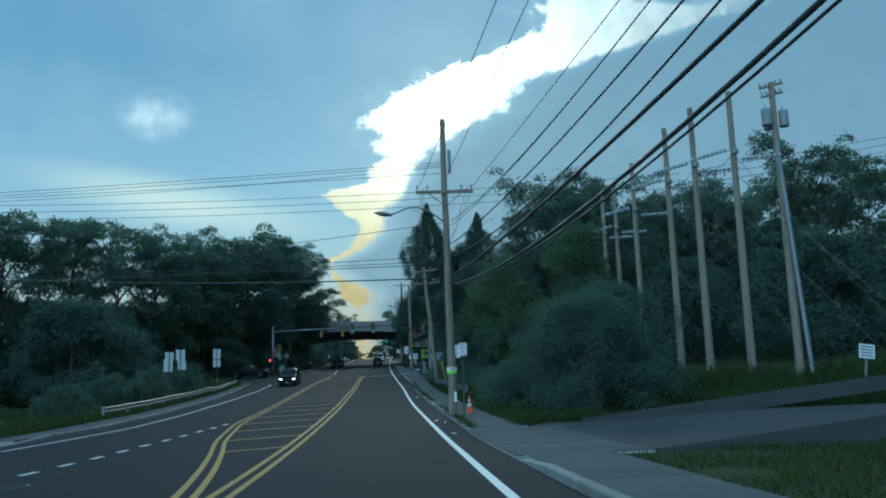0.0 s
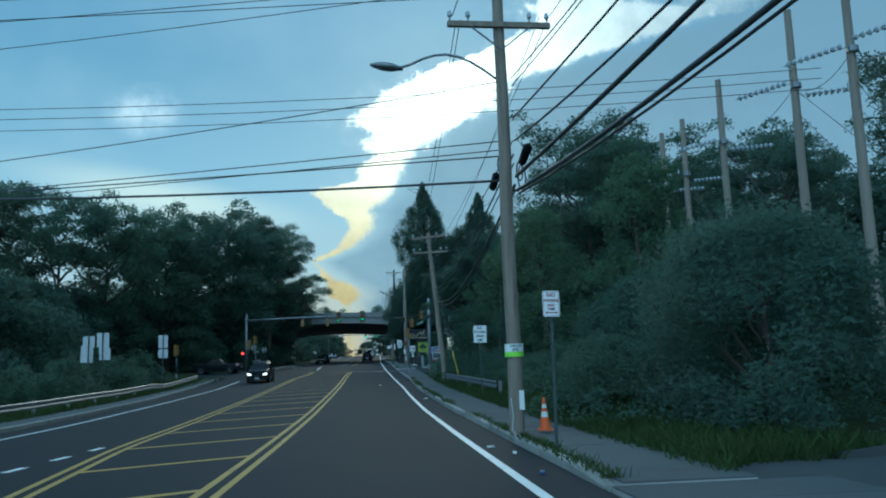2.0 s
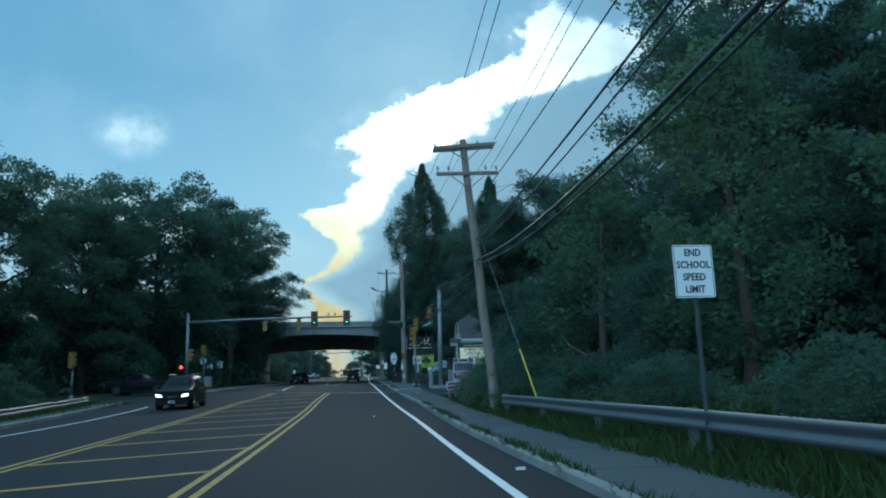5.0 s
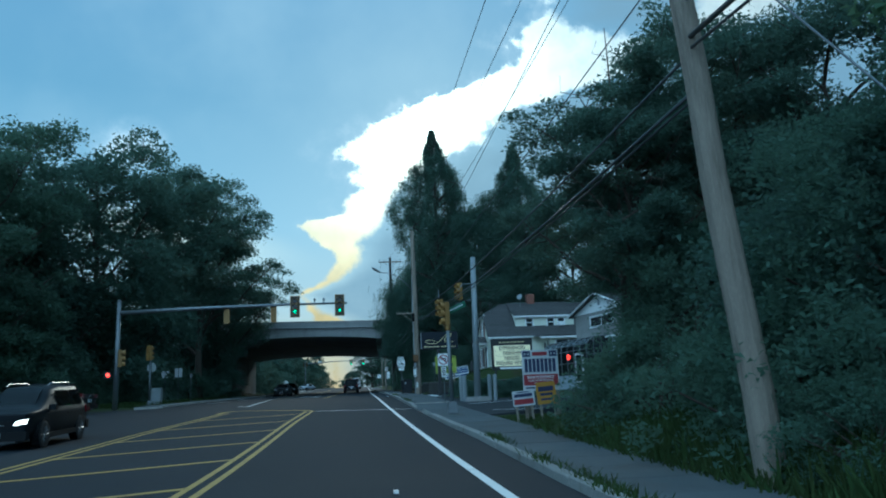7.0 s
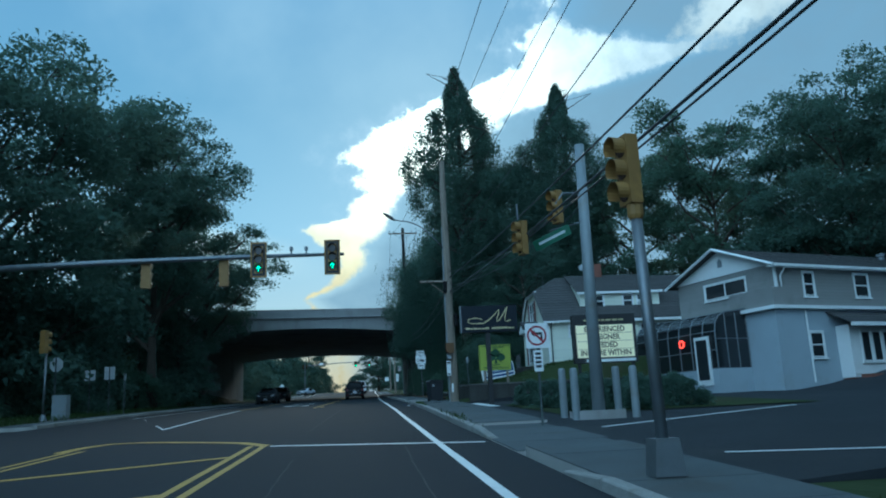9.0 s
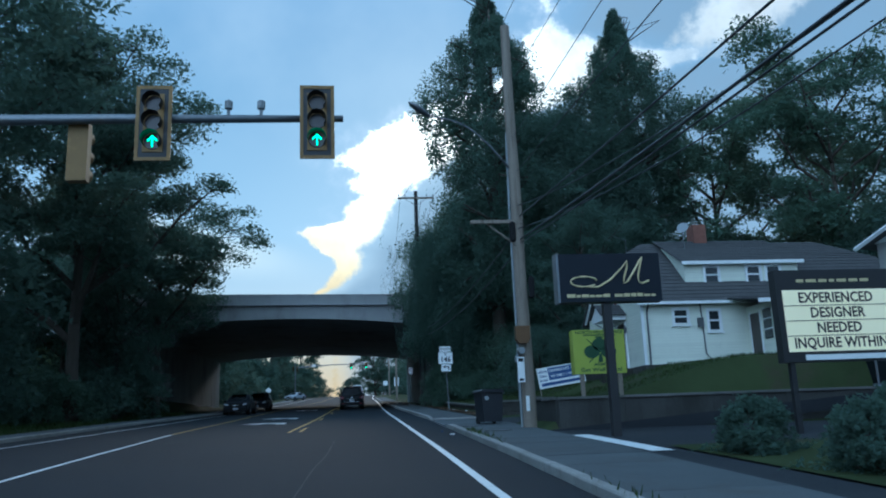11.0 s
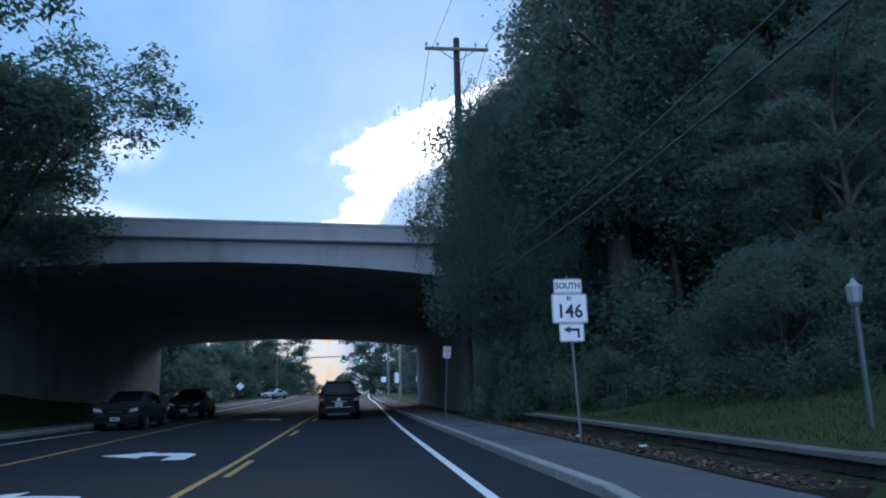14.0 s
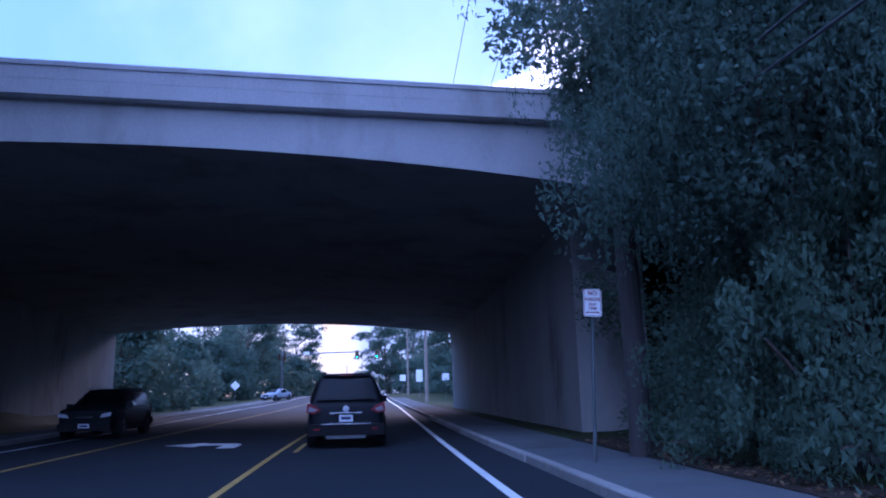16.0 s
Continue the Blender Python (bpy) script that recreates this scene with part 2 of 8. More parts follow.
ASPHALT = material("asphalt", (0.0165, 0.0212, 0.0268), 0.85, spec=0.18, vary=0.22, scale=0.35, bump=0.5, bscale=60, fine=0.35, fscale=140, dirt=(0.028, 0.031, 0.034), dscale=0.22, dlo=0.5, dhi=0.8)
LOT_ASPHALT = material("old_asphalt", (0.027, 0.030, 0.0345), 0.9, spec=0.2, vary=0.3, scale=0.5, bump=0.6, bscale=40, fine=0.4, fscale=110, dirt=(0.046, 0.047, 0.048), dscale=0.35)
TAR = material("weathered_crack_filler", (0.055, 0.056, 0.056), 0.9, vary=0.3, scale=4, spec=0.2)
PAINT_WHITE = material("road_paint_white", (0.72, 0.73, 0.72), 0.6, vary=0.12, scale=2.5, bump=0.3, bscale=90, dirt=(0.3, 0.3, 0.3), dscale=2.2, dlo=0.58, dhi=0.75)
PAINT_YELLOW = material("road_paint_yellow", (0.42, 0.265, 0.055), 0.7, vary=0.15, scale=2.5, bump=0.3, bscale=90, dirt=(0.25, 0.17, 0.06), dscale=2.0, dlo=0.52, dhi=0.72)
WALK = material("sidewalk_concrete", (0.089, 0.098, 0.103), 0.9, spec=0.2, vary=0.18, scale=1.2, bump=0.5, bscale=45, fine=0.3, fscale=90, dirt=(0.085, 0.083, 0.078), dscale=0.8, spread=0.1)
KERB = material("granite_kerb", (0.25, 0.245, 0.23), 0.85, spec=0.3, vary=0.25, scale=3, bump=0.7, bscale=25, fine=0.5, fscale=60, dirt=(0.15, 0.14, 0.12), dscale=1.6, spread=0.15)
SOIL = material("grassy_soil", (0.04, 0.054, 0.022), 0.95, spec=0.1, vary=0.5, scale=0.5, bump=1.0, bscale=8, dirt=(0.06, 0.048, 0.033), dscale=0.4, dlo=0.52, dhi=0.7)
CONCRETE = material("bridge_concrete", (0.34, 0.335, 0.33), 0.85, vary=0.18, scale=0.5, bump=0.5, bscale=14, fine=0.2, fscale=50, dirt=(0.20, 0.19, 0.175), dscale=0.45, dlo=0.46, dhi=0.72, stretch=(1, 1, 0.45))
CONCRETE_DARK = material("stained_concrete", (0.34, 0.33, 0.31), 0.9, vary=0.25, scale=0.6, bump=0.5, bscale=14, dirt=(0.12, 0.115, 0.105), dscale=0.4, stretch=(1, 1, 0.4))
STONE = material("fieldstone", (0.052, 0.05, 0.045), 0.95, spec=0.2, vary=0.3, scale=2.0, bump=0.9, bscale=12, fine=0.3, dirt=(0.05, 0.052, 0.035), dscale=1.2, spread=0.25)
POLEWOOD = material("weathered_pole_wood", (0.235, 0.195, 0.155), 0.85, vary=0.35, scale=2.0, bump=0.8, bscale=30, fine=0.3, fscale=40, dirt=(0.10, 0.08, 0.06), dscale=1.5, stretch=(4, 4, 0.3))
POLEWOOD_PALE = material("pale_pole_wood", (0.25, 0.215, 0.175), 0.85, vary=0.25, scale=1.5, bump=0.6, bscale=30, dirt=(0.18, 0.14, 0.11), dscale=0.9, stretch=(3, 3, 0.3))
DARKWOOD = material("creosoted_wood", (0.05, 0.045, 0.041), 0.9, vary=0.3, scale=2, bump=0.6, bscale=25, stretch=(4, 4, 0.3))
BARK = material("bark", (0.075, 0.06, 0.047), 0.95, vary=0.4, scale=3, bump=1.0, bscale=14, stretch=(2, 2, 0.5))
LEAF = leaf_material("broad_leaves", (0.08, 0.132, 0.095), (0.175, 0.25, 0.17), 0.48)
LEAF_DARK = leaf_material("dark_leaves", (0.072, 0.118, 0.094), (0.165, 0.235, 0.17), 0.48)
LEAF_LIGHT = leaf_material("young_leaves", (0.085, 0.135, 0.08), (0.20, 0.29, 0.16), 0.48)
GRASS = leaf_material("grass_blades", (0.048, 0.072, 0.024), (0.07, 0.10, 0.03), 0.3)
GALV = material("galvanised_steel", (0.205, 0.22, 0.235), 0.5, 0.75, vary=0.18, scale=6, bump=0.15, bscale=40, dirt=(0.25, 0.22, 0.19), dscale=2.5)
STEEL_DARK = material("dark_steel", (0.11, 0.115, 0.12), 0.5, 0.5, vary=0.2, scale=5)
WIRE = material("black_cable", (0.05, 0.053, 0.056), 0.55, vary=0.2)
WIRE_THIN = material("aluminium_wire", (0.12, 0.12, 0.125), 0.45, 0.6, vary=0.2)
PORCELAIN = material("insulator_glaze", (0.38, 0.42, 0.45), 0.25, vary=0.1)
GREY_TANK = material("grey_tank_paint", (0.24, 0.265, 0.28), 0.5, 0.1, vary=0.12, scale=4, dirt=(0.2, 0.18, 0.15), dscale=2)
SIGN_WHITE = material("sign_white", (0.78, 0.79, 0.78), 0.4, vary=0.05, scale=6)
SIGN_BLACK = material("sign_black", (0.02, 0.02, 0.022), 0.5, vary=0.1)
SIGN_RED = material("sign_red", (0.25, 0.025, 0.035), 0.45, vary=0.08)
SIGN_BACK = material("bare_aluminium_sign_back", (0.42, 0.44, 0.45), 0.5, 0.4, vary=0.12, scale=4)
SIGNAL_YELLOW = material("signal_yellow", (0.23, 0.13, 0.035), 0.6, vary=0.1, scale=5, dirt=(0.35, 0.2, 0.05), dscale=3)
SIGNAL_BLACK = material("signal_black", (0.018, 0.018, 0.02), 0.5)
LENS_OFF = material("unlit_lens", (0.045, 0.03, 0.028), 0.25)
GREEN_ON = glow_material("green_light", (0.03, 1.0, 0.42), 2.6)
RED_ON = glow_material("red_light", (1.0, 0.05, 0.03), 3.5)
POST_GREEN = material("green_steel_post", (0.10, 0.12, 0.12), 0.55, 0.4, vary=0.25, scale=5)


# ---- builders ----
def mesh_object(name, verts, faces, mat, parent=None, smooth=False):
    me = bpy.data.meshes.new(name)
    me.from_pydata([tuple(v) for v in verts], [], [tuple(f) for f in faces])
    me.materials.append(mat)
    if smooth:
        me.polygons.foreach_set("use_smooth", [True] * len(me.polygons))
    me.update()
    ob = new(name, me)
    if parent:
        ob.parent = parent
    return ob


def quads_object(name, arr, mat, parent=None):
    """arr: (n, k, 3) array of separate faces of k corners."""
    n, k = arr.shape[:2]
    me = bpy.data.meshes.new(name)
    me.vertices.add(k * n)
    me.vertices.foreach_set("co", np.ascontiguousarray(arr, dtype=np.float32).ravel())
    me.loops.add(k * n)
    me.loops.foreach_set("vertex_index", np.arange(k * n, dtype=np.int32))
    me.polygons.add(n)
    me.polygons.foreach_set("loop_start", np.arange(0, k * n, k, dtype=np.int32))
    me.materials.append(mat)
    me.update(calc_edges=True)
    ob = new(name, me)
    if parent:
        ob.parent = parent
    return ob


def part(name, bm, mat, parent=None, label="", bevel=0.0, smooth=False):
    """Links a bmesh as one mesh object under a thing or part."""
    if bevel:
        bmesh.ops.bevel(bm, geom=[e for e in bm.edges if len(e.link_faces) == 2 and e.calc_face_angle(0) > 0.6], offset=bevel, segments=2, affect="EDGES", clamp_overlap=True)
    bmesh.ops.recalc_face_normals(bm, faces=bm.faces)
    me = bpy.data.meshes.new(name)
    bm.to_mesh(me)
    bm.free()
    me.materials.append(mat)
    if smooth:
        me.polygons.foreach_set("use_smooth", [True] * len(me.polygons))
    ob = new(name, me)
    if parent:
        ob.parent = parent
    if label:
        ob["label"] = label
    return ob


def thing(name, m, label, category, group="", kind=""):
    ob = new(name)
    ob.matrix_basis = m
    ob.empty_display_size = 0.2
    return tagged(ob, label, category, group, kind)


def box(x0, x1, y0, y1, z0, z1, bm=None):
    bm = bm or bmesh.new()
    v = [bm.verts.new(p) for p in ((x0, y0, z0), (x1, y0, z0), (x1, y1, z0), (x0, y1, z0), (x0, y0, z1), (x1, y0, z1), (x1, y1, z1), (x0, y1, z1))]
    for f in ((0, 3, 2, 1), (4, 5, 6, 7), (0, 1, 5, 4), (1, 2, 6, 5), (2, 3, 7, 6), (3, 0, 4, 7)):
        bm.faces.new([v[k] for k in f])
    return bm


def tube(points, radii, sides=8, bm=None, caps=True):
    """A swept tube through points with a radius at each."""
    bm = bm or bmesh.new()
    pts = [Vector(p) for p in points]
    if isinstance(radii, (int, float)):
        radii = [radii] * len(pts)
    radii = [float(r) for r in radii]
    rings = []
    for k, p in enumerate(pts):
        d = (pts[min(k + 1, len(pts) - 1)] - pts[max(k - 1, 0)]).normalized()
        a = d.cross(Vector((0, 0, 1)) if abs(d.z) < 0.95 else Vector((0, 1, 0))).normalized()
        b = d.cross(a)
        rings.append([bm.verts.new(p + radii[k] * (math.cos(2 * math.pi * j / sides) * a + math.sin(2 * math.pi * j / sides) * b)) for j in range(sides)])
    for r, s in zip(rings, rings[1:]):
        for j in range(sides):
            bm.faces.new((r[j], r[(j + 1) % sides], s[(j + 1) % sides], s[j]))
    if caps:
        bm.faces.new(rings[0][::-1])
        bm.faces.new(rings[-1])
    return bm


def lathe(profile, sides=12, bm=None, at=(0, 0, 0)):
    """profile: (radius, z) pairs."""
    return tube([(at[0], at[1], at[2] + z + 1e-5 * k) for k, (r, z) in enumerate(profile)], [max(r, 1e-4) for r, z in profile], sides, bm)


def prism(outline, a0, a1, axis="y", bm=None):
    """Extrudes a closed outline of (u, v) pairs along an axis."""
    bm = bm or bmesh.new()
    def at(u, v, w):
        return {"y": (u, w, v), "x": (w, u, v), "z": (u, v, w)}[axis]
    lo = [bm.verts.new(at(u, v, a0)) for u, v in outline]
    hi = [bm.verts.new(at(u, v, a1)) for u, v in outline]
    n = len(outline)
    bm.faces.new(lo)
    bm.faces.new(hi[::-1])
    for k in range(n):
        bm.faces.new((lo[k], hi[k], hi[(k + 1) % n], lo[(k + 1) % n]))
    return bm


def text_part(name, body, size, mat, parent, m, align="CENTER", depth=0.004, squeeze=1.0):
    """Lettering as a mesh, from the built-in font."""
    cu = bpy.data.curves.new(name, "FONT")
    cu.body, cu.size, cu.align_x, cu.align_y, cu.extrude, cu.resolution_u, cu.offset = body, size, align, "CENTER", depth / 2, 2, 0.022 * size
    tmp = bpy.data.objects.new(name, cu)
    scene.collection.objects.link(tmp)
    dg = bpy.context.evaluated_depsgraph_get()
    me = bpy.data.meshes.new_from_object(tmp.evaluated_get(dg))
    bpy.data.objects.remove(tmp)
    me.materials.clear()
    me.materials.append(mat)
    ob = new(name, me)
    ob.parent = parent
    ob.matrix_basis = m @ Matrix.Diagonal((squeeze, 1, 1, 1))
    return ob


def smooth01(v, a, b):
    s = np.clip((np.asarray(v, dtype=float) - a) / (b - a), 0, 1)
    return s * s * (3 - 2 * s)

# ---- lie of the land ----
GY = (-80, -20, 0, 11, 22.5, 33, 44.4, 59, 74.4, 84, 100, 113, 130, 140, 160, 196, 225, 270, 340, 420, 600)
GZ = (-0.1, -0.1, -0.1, -0.15, -0.19, -0.02, 0.24, 0.74, 1.33, 1.83, 2.80, 3.44, 4.15, 4.55, 5.35, 6.80, 8.05, 10.3, 13.0, 14.0, 14.0)
_yy = np.linspace(-80, 600, 1361)
_zz = np.interp(_yy, GY, GZ)
_k = np.hanning(25)
_zs = np.convolve(np.pad(_zz, 12, mode="edge"), _k / _k.sum(), mode="valid")


def road_z(y):
    return np.interp(y, _yy, _zs)


def right_kerb(y):
    return np.interp(y, (-60, 15, 33, 62, 78, 88, 100, 120, 130, 150, 160, 240, 330), (2.6, 2.5, 2.55, 2.45, 2.7, 2.45, 2.2, 2.3, 2.4, 2.25, 2.2, 2.6, 5.0))


def left_kerb(y):
    return np.interp(y, (-60, 10, 25, 33, 60, 79, 88, 100, 123, 140, 160, 190, 240, 330), (-15, -13.2, -12.4, -11.5, -12.2, -13.6, -14.2, -12.2, -12.0, -11.6, -10.4, -11.6, -11.6, -10))


def land_z(x, y):
    """Height of the open ground beside the road."""
    x, y = np.asarray(x, dtype=float), np.asarray(y, dtype=float)
    z = road_z(y)
    r = x - right_kerb(y)
    l = left_kerb(y) - x
    # right bank under the poles and trees, right hill, terrace of the houses
    bank = smooth01(y, 30, 42) * (1 - smooth01(y, 78, 88))
    z = z + bank * (1.1 * smooth01(r, 2.2, 10) + 0.25 * smooth01(r, 1.4, 3))
    front = smooth01(y, 118.35, 118.75) * (1 - smooth01(y, 123.2, 123.7))
    lawn = smooth01(y, 129.9, 130.3) * (1 - smooth01(y, 150, 160))
    yard = smooth01(y, 118.35, 118.75) * (1 - smooth01(y, 150, 160))
    z = z + front * (0.85 * smooth01(r, 2.6, 2.9)) + lawn * 0.5 * smooth01(r, 2.7, 3.0)
    z = z + yard * (0.8 + 0.3 * (1 - smooth01(y, 129, 137))) * smooth01(r, 3.5, 9.0)
    z = z + 16 * smooth01(r, 26, 110) + 2.0 * smooth01(r, 16, 30) * smooth01(y, 30, 60)
    # left side: a shallow dip, then rising ground
    z = z - 0.5 * smooth01(l, 3, 8) * (1 - smooth01(l, 14, 26)) * (1 - smooth01(y, 82, 90)) + 6 * smooth01(l, 25, 90)
    # embankments that carry the upper road
    emb = smooth01(y, 148, 164) * (1 - smooth01(y, 192, 208))
    up = 13.0 - z
    z = z + emb * up * np.maximum(smooth01(r, 4.5, 11), smooth01(l, 4.5, 11))
    # the road lies in the sheet
    inside = (x > left_kerb(y) - 1.9) & (x < right_kerb(y) + 1.9)
    return np.where(inside, road_z(y) - 0.12, z)


def spaced(parts):
    out = []
    for a, b, s in parts:
        out += list(np.arange(a, b, s))
    return np.array(out)


gx = spaced(((-3000, -600, 400), (-600, -150, 50), (-150, -60, 8), (-60, -17, 1.5), (-17, -8, 0.6), (-8, 2, 2.0), (2, 14, 0.5), (14, 40, 1.5), (40, 150, 8), (150, 600, 50), (600, 3001, 400)))
gy = spaced(((-600, -80, 60), (-80, 0, 4), (0, 116, 1.5), (116, 124, 0.4), (124, 215, 1.5), (215, 340, 4), (340, 600, 20), (600, 3001, 300)))
X, Y = np.meshgrid(gx, gy)
Z = land_z(X, Y)
rough = np.array([[noise.noise(Vector((a * 0.21, b * 0.21, 0))) for a in gx] for b in gy]) * 0.12
paved = (X > 0) & (((Y > 13.5) & (Y < 28) & (X < 62)) | ((Y > 86) & (Y < 131) & (X < 36)))
beside = ((X < left_kerb(Y) - 2.4) | (X > right_kerb(Y) + 6)) & ~paved
Z = Z + np.where(beside, rough, 0)
nx = len(gx)
faces = [(j * nx + i, j * nx + i + 1, (j + 1) * nx + i + 1, (j + 1) * nx + i) for j in range(len(gy) - 1) for i in range(nx - 1)]
ground = mesh_object("ground", np.stack((X, Y, Z), -1).reshape(-1, 3), faces, SOIL, smooth=True)
tagged(ground, "dark grassy soil with bare patches beside the road", "ground", kind="structure")


def strip(name, ys, xl, xr, mat, lift=0.0, parent=None, across=1, zf=None, skirt=0.0):
    """A band along the road between two edge lines, lying on the road's height plus lift."""
    ys = np.asarray(ys, dtype=float)
    zf = zf or (lambda x, y: road_z(y))
    verts, n = [], across + 1
    for y in ys:
        a, b = (xl(y) if callable(xl) else xl), (xr(y) if callable(xr) else xr)
        for k in range(n):
            x = a + (b - a) * k / across
            verts.append((x, y, float(zf(x, y)) + lift))
    fs = [(j * n + k, j * n + k + 1, (j + 1) * n + k + 1, (j + 1) * n + k) for j in range(len(ys) - 1) for k in range(across)]
    if skirt:
        m = len(verts)
        verts += [(x, y, z - skirt) for x, y, z in verts]
        for j in range(len(ys) - 1):
            fs.append((j * n, (j + 1) * n, m + (j + 1) * n, m + j * n))
            fs.append((j * n + across, m + j * n + across, m + (j + 1) * n + across, (j + 1) * n + across))
        fs.append((0, m, m + across, across))
        e = (len(ys) - 1) * n
        fs.append((e, e + across, m + e + across, m + e))
    return mesh_object(name, verts, fs, mat, parent)


def span(a, b, s=1.5):
    return np.linspace(a, b, max(2, int((b - a) / s) + 1))


road = strip("road", span(-60, 340), left_kerb, right_kerb, ASPHALT, 0.0, across=6)
tagged(road, "dark asphalt two-way road rising towards an overpass", "road", kind="structure")
# side street on the left, lots on the right
side = strip("side_street", span(91, 109), -70, lambda y: left_kerb(y) + 0.4, ASPHALT, 0.006, across=10, zf=lambda x, y: road_z(y) - 0.008)
tagged(side, "asphalt side street meeting the main road", "road", kind="structure")
side2 = strip("side_street_near", span(8, 27), -40, lambda y: left_kerb(y) - 0.05, LOT_ASPHALT, 0.004, across=8, zf=lambda x, y: road_z(y) - 0.02)
tagged(side2, "cracked asphalt apron on the far side of the road", "road", kind="structure")
WORN = material("worn_pale_asphalt", (0.058, 0.063, 0.066), 0.9, spec=0.2, vary=0.3, scale=0.4, bump=0.6, bscale=40, fine=0.4, fscale=110, dirt=(0.085, 0.083, 0.078), dscale=0.3)
lot1 = strip("side_lot", span(15.7, 26.2, 0.7), lambda y: right_kerb(y) + 1.7, 60, WORN, 0.07, across=60, zf=lambda x, y: land_z(x, y) + 0.16 * smooth01(x, 7, 13), skirt=0.5)
tagged(lot1, "worn asphalt driveway between grass and bushes", "driveway", kind="structure")
lot2 = strip("parking_lot", span(88, 118.0, 0.8), lambda y: right_kerb(y) + 2.0, 34, LOT_ASPHALT, 0.03, across=16, zf=land_z, skirt=0.35)
tagged(lot2, "dark asphalt parking lot in front of the shop", "parking lot", kind="structure")


bed = strip("planting_bed", span(102.2, 111.5, 0.8), 5.4, 13.4, SOIL, 0.06, across=8, zf=land_z)
tagged(bed, "dark soil planting bed in the parking lot", "planting bed", kind="structure")
drive = strip("driveway", span(123.9, 129.5, 0.7), lambda y: right_kerb(y) + 2.0, 11.0, LOT_ASPHALT, 0.03, across=14, zf=land_z)
tagged(drive, "short asphalt driveway beside the yellow house", "driveway", kind="structure")


# ---- road markings ----
def line(name, label, ys, xf, width, mat, lift=0.006):
    ob = strip(name, ys, lambda y: float(xf(y)) - width / 2, lambda y: float(xf(y)) + width / 2, mat, lift)
    return tagged(ob, label, "road marking", kind="structure")


def curve_of(*pts):
    ys, xs = zip(*pts)
    yy = np.linspace(ys[0], ys[-1], 200)
    xx = np.interp(yy, ys, xs)
    k = np.hanning(15)
    xx = np.convolve(np.pad(xx, 7, mode="edge"), k / k.sum(), mode="valid")
    return lambda y: np.interp(y, yy, xx)


edge_r = curve_of((-60, 1.6), (10, 1.58), (23, 1.74), (45, 1.62), (55, 1.6), (68, 1.72), (80, 1.55), (88, 1.42), (99, 1.16), (119, 1.15), (150, 1.2), (161, 1.35), (200, 2.0), (240, 2.1), (330, 4.2))
centre_r = curve_of((-60, -2.5), (0, -2.3), (14, -2.35), (23, -2.48), (65, -2.55), (88, -2.6), (97, -2.35))
centre_l = curve_of((8, -2.45), (12, -2.85), (16, -3.4), (21.2, -4.25), (25, -4.95), (34, -6.0), (45, -6.4), (61, -6.8), (76, -7.15), (86, -7.1), (94, -6.5), (99, -6.2))
line("edge_line", "solid white edge line on asphalt", span(-60, 93.0), edge_r, 0.15, PAINT_WHITE)
line("edge_line", "solid white edge line on asphalt", span(93.0, 330), edge_r, 0.14, PAINT_WHITE)
for off in (-0.14, 0.14):
    line("centre_line", "worn double yellow centre line", span(-60, 96.6), lambda y: centre_r(y) + off, 0.12, PAINT_YELLOW)
    line("centre_line", "double yellow line curving round a hatched island", span(9, 97.5, 1.0), lambda y: centre_l(y) + off, 0.12, PAINT_YELLOW)
for k, y in enumerate(np.arange(21.9, 97, 4.53)):
    b = float(centre_r(y)) - 0.2
    a = b - 1.0
    for _ in range(20):
        a = float(centre_l(y - 0.6 * (b - a))) + 0.2
    ya = y - 0.6 * (b - a)
    vs = []
    for j in range(9):
        f = j / 8
        x, yc = a + (b - a) * f, ya + (y - ya) * f
        vs += [(x, yc - 0.13, float(road_z(yc - 0.13)) + 0.009), (x, yc + 0.13, float(road_z(yc + 0.13)) + 0.009)]
    h = mesh_object("hatch_stripe", vs, [(2 * j, 2 * j + 2, 2 * j + 3, 2 * j + 1) for j in range(8)], PAINT_YELLOW)
    tagged(h, "yellow hatch stripe across the painted island", "road marking", "hatch stripes", "structure")
# rounded end of the painted island
pts = [Vector(p) for p in ((-2.2, 96.5), (-2.8, 97.5), (-3.7, 98.2), (-4.7, 98.85), (-5.5, 99.25), (-6.1, 99.2), (-6.4, 98.6), (-6.52, 97.8), (-6.56, 97.2))]
vs = []
for k, p in enumerate(pts):
    d = (pts[min(k + 1, len(pts) - 1)] - pts[max(k - 1, 0)]).normalized()
    for q in (p + Vector((d.y, -d.x)) * 0.14, p - Vector((d.y, -d.x)) * 0.14):
        vs.append((q.x, q.y, float(road_z(q.y)) + 0.011))
fs = [(2 * k, 2 * k + 1, 2 * k + 3, 2 * k + 2) for k in range(len(pts) - 1)]
tagged(mesh_object("island_end_line", vs, fs, PAINT_YELLOW), "yellow line closing the painted island", "road marking", kind="structure")
line("left_edge_line", "white edge line of the far lane", span(-40, 86), curve_of((-40, -13.6), (14, -12.0), (25, -11.15), (34, -10.35), (60, -10.9), (72, -11.2), (84, -11.6), (87, -11.9)), 0.13, PAINT_WHITE)
line("left_edge_line", "white edge line of the far lane", span(118, 330), curve_of((118, -10.8), (132, -10.3), (152, -9.6), (162, -9.3), (200, -10.2), (330, -9)), 0.12, PAINT_WHITE)
line("lane_line", "white lane line near the junction", span(105, 125.3), curve_of((105, -6.3), (125, -7.0)), 0.12, PAINT_WHITE)
line("centre_line", "yellow line leading under the bridge", span(125.5, 330), curve_of((122, -7.05), (135, -6.95), (160, -7.1), (200, -6.6), (330, -4)), 0.11, PAINT_YELLOW)
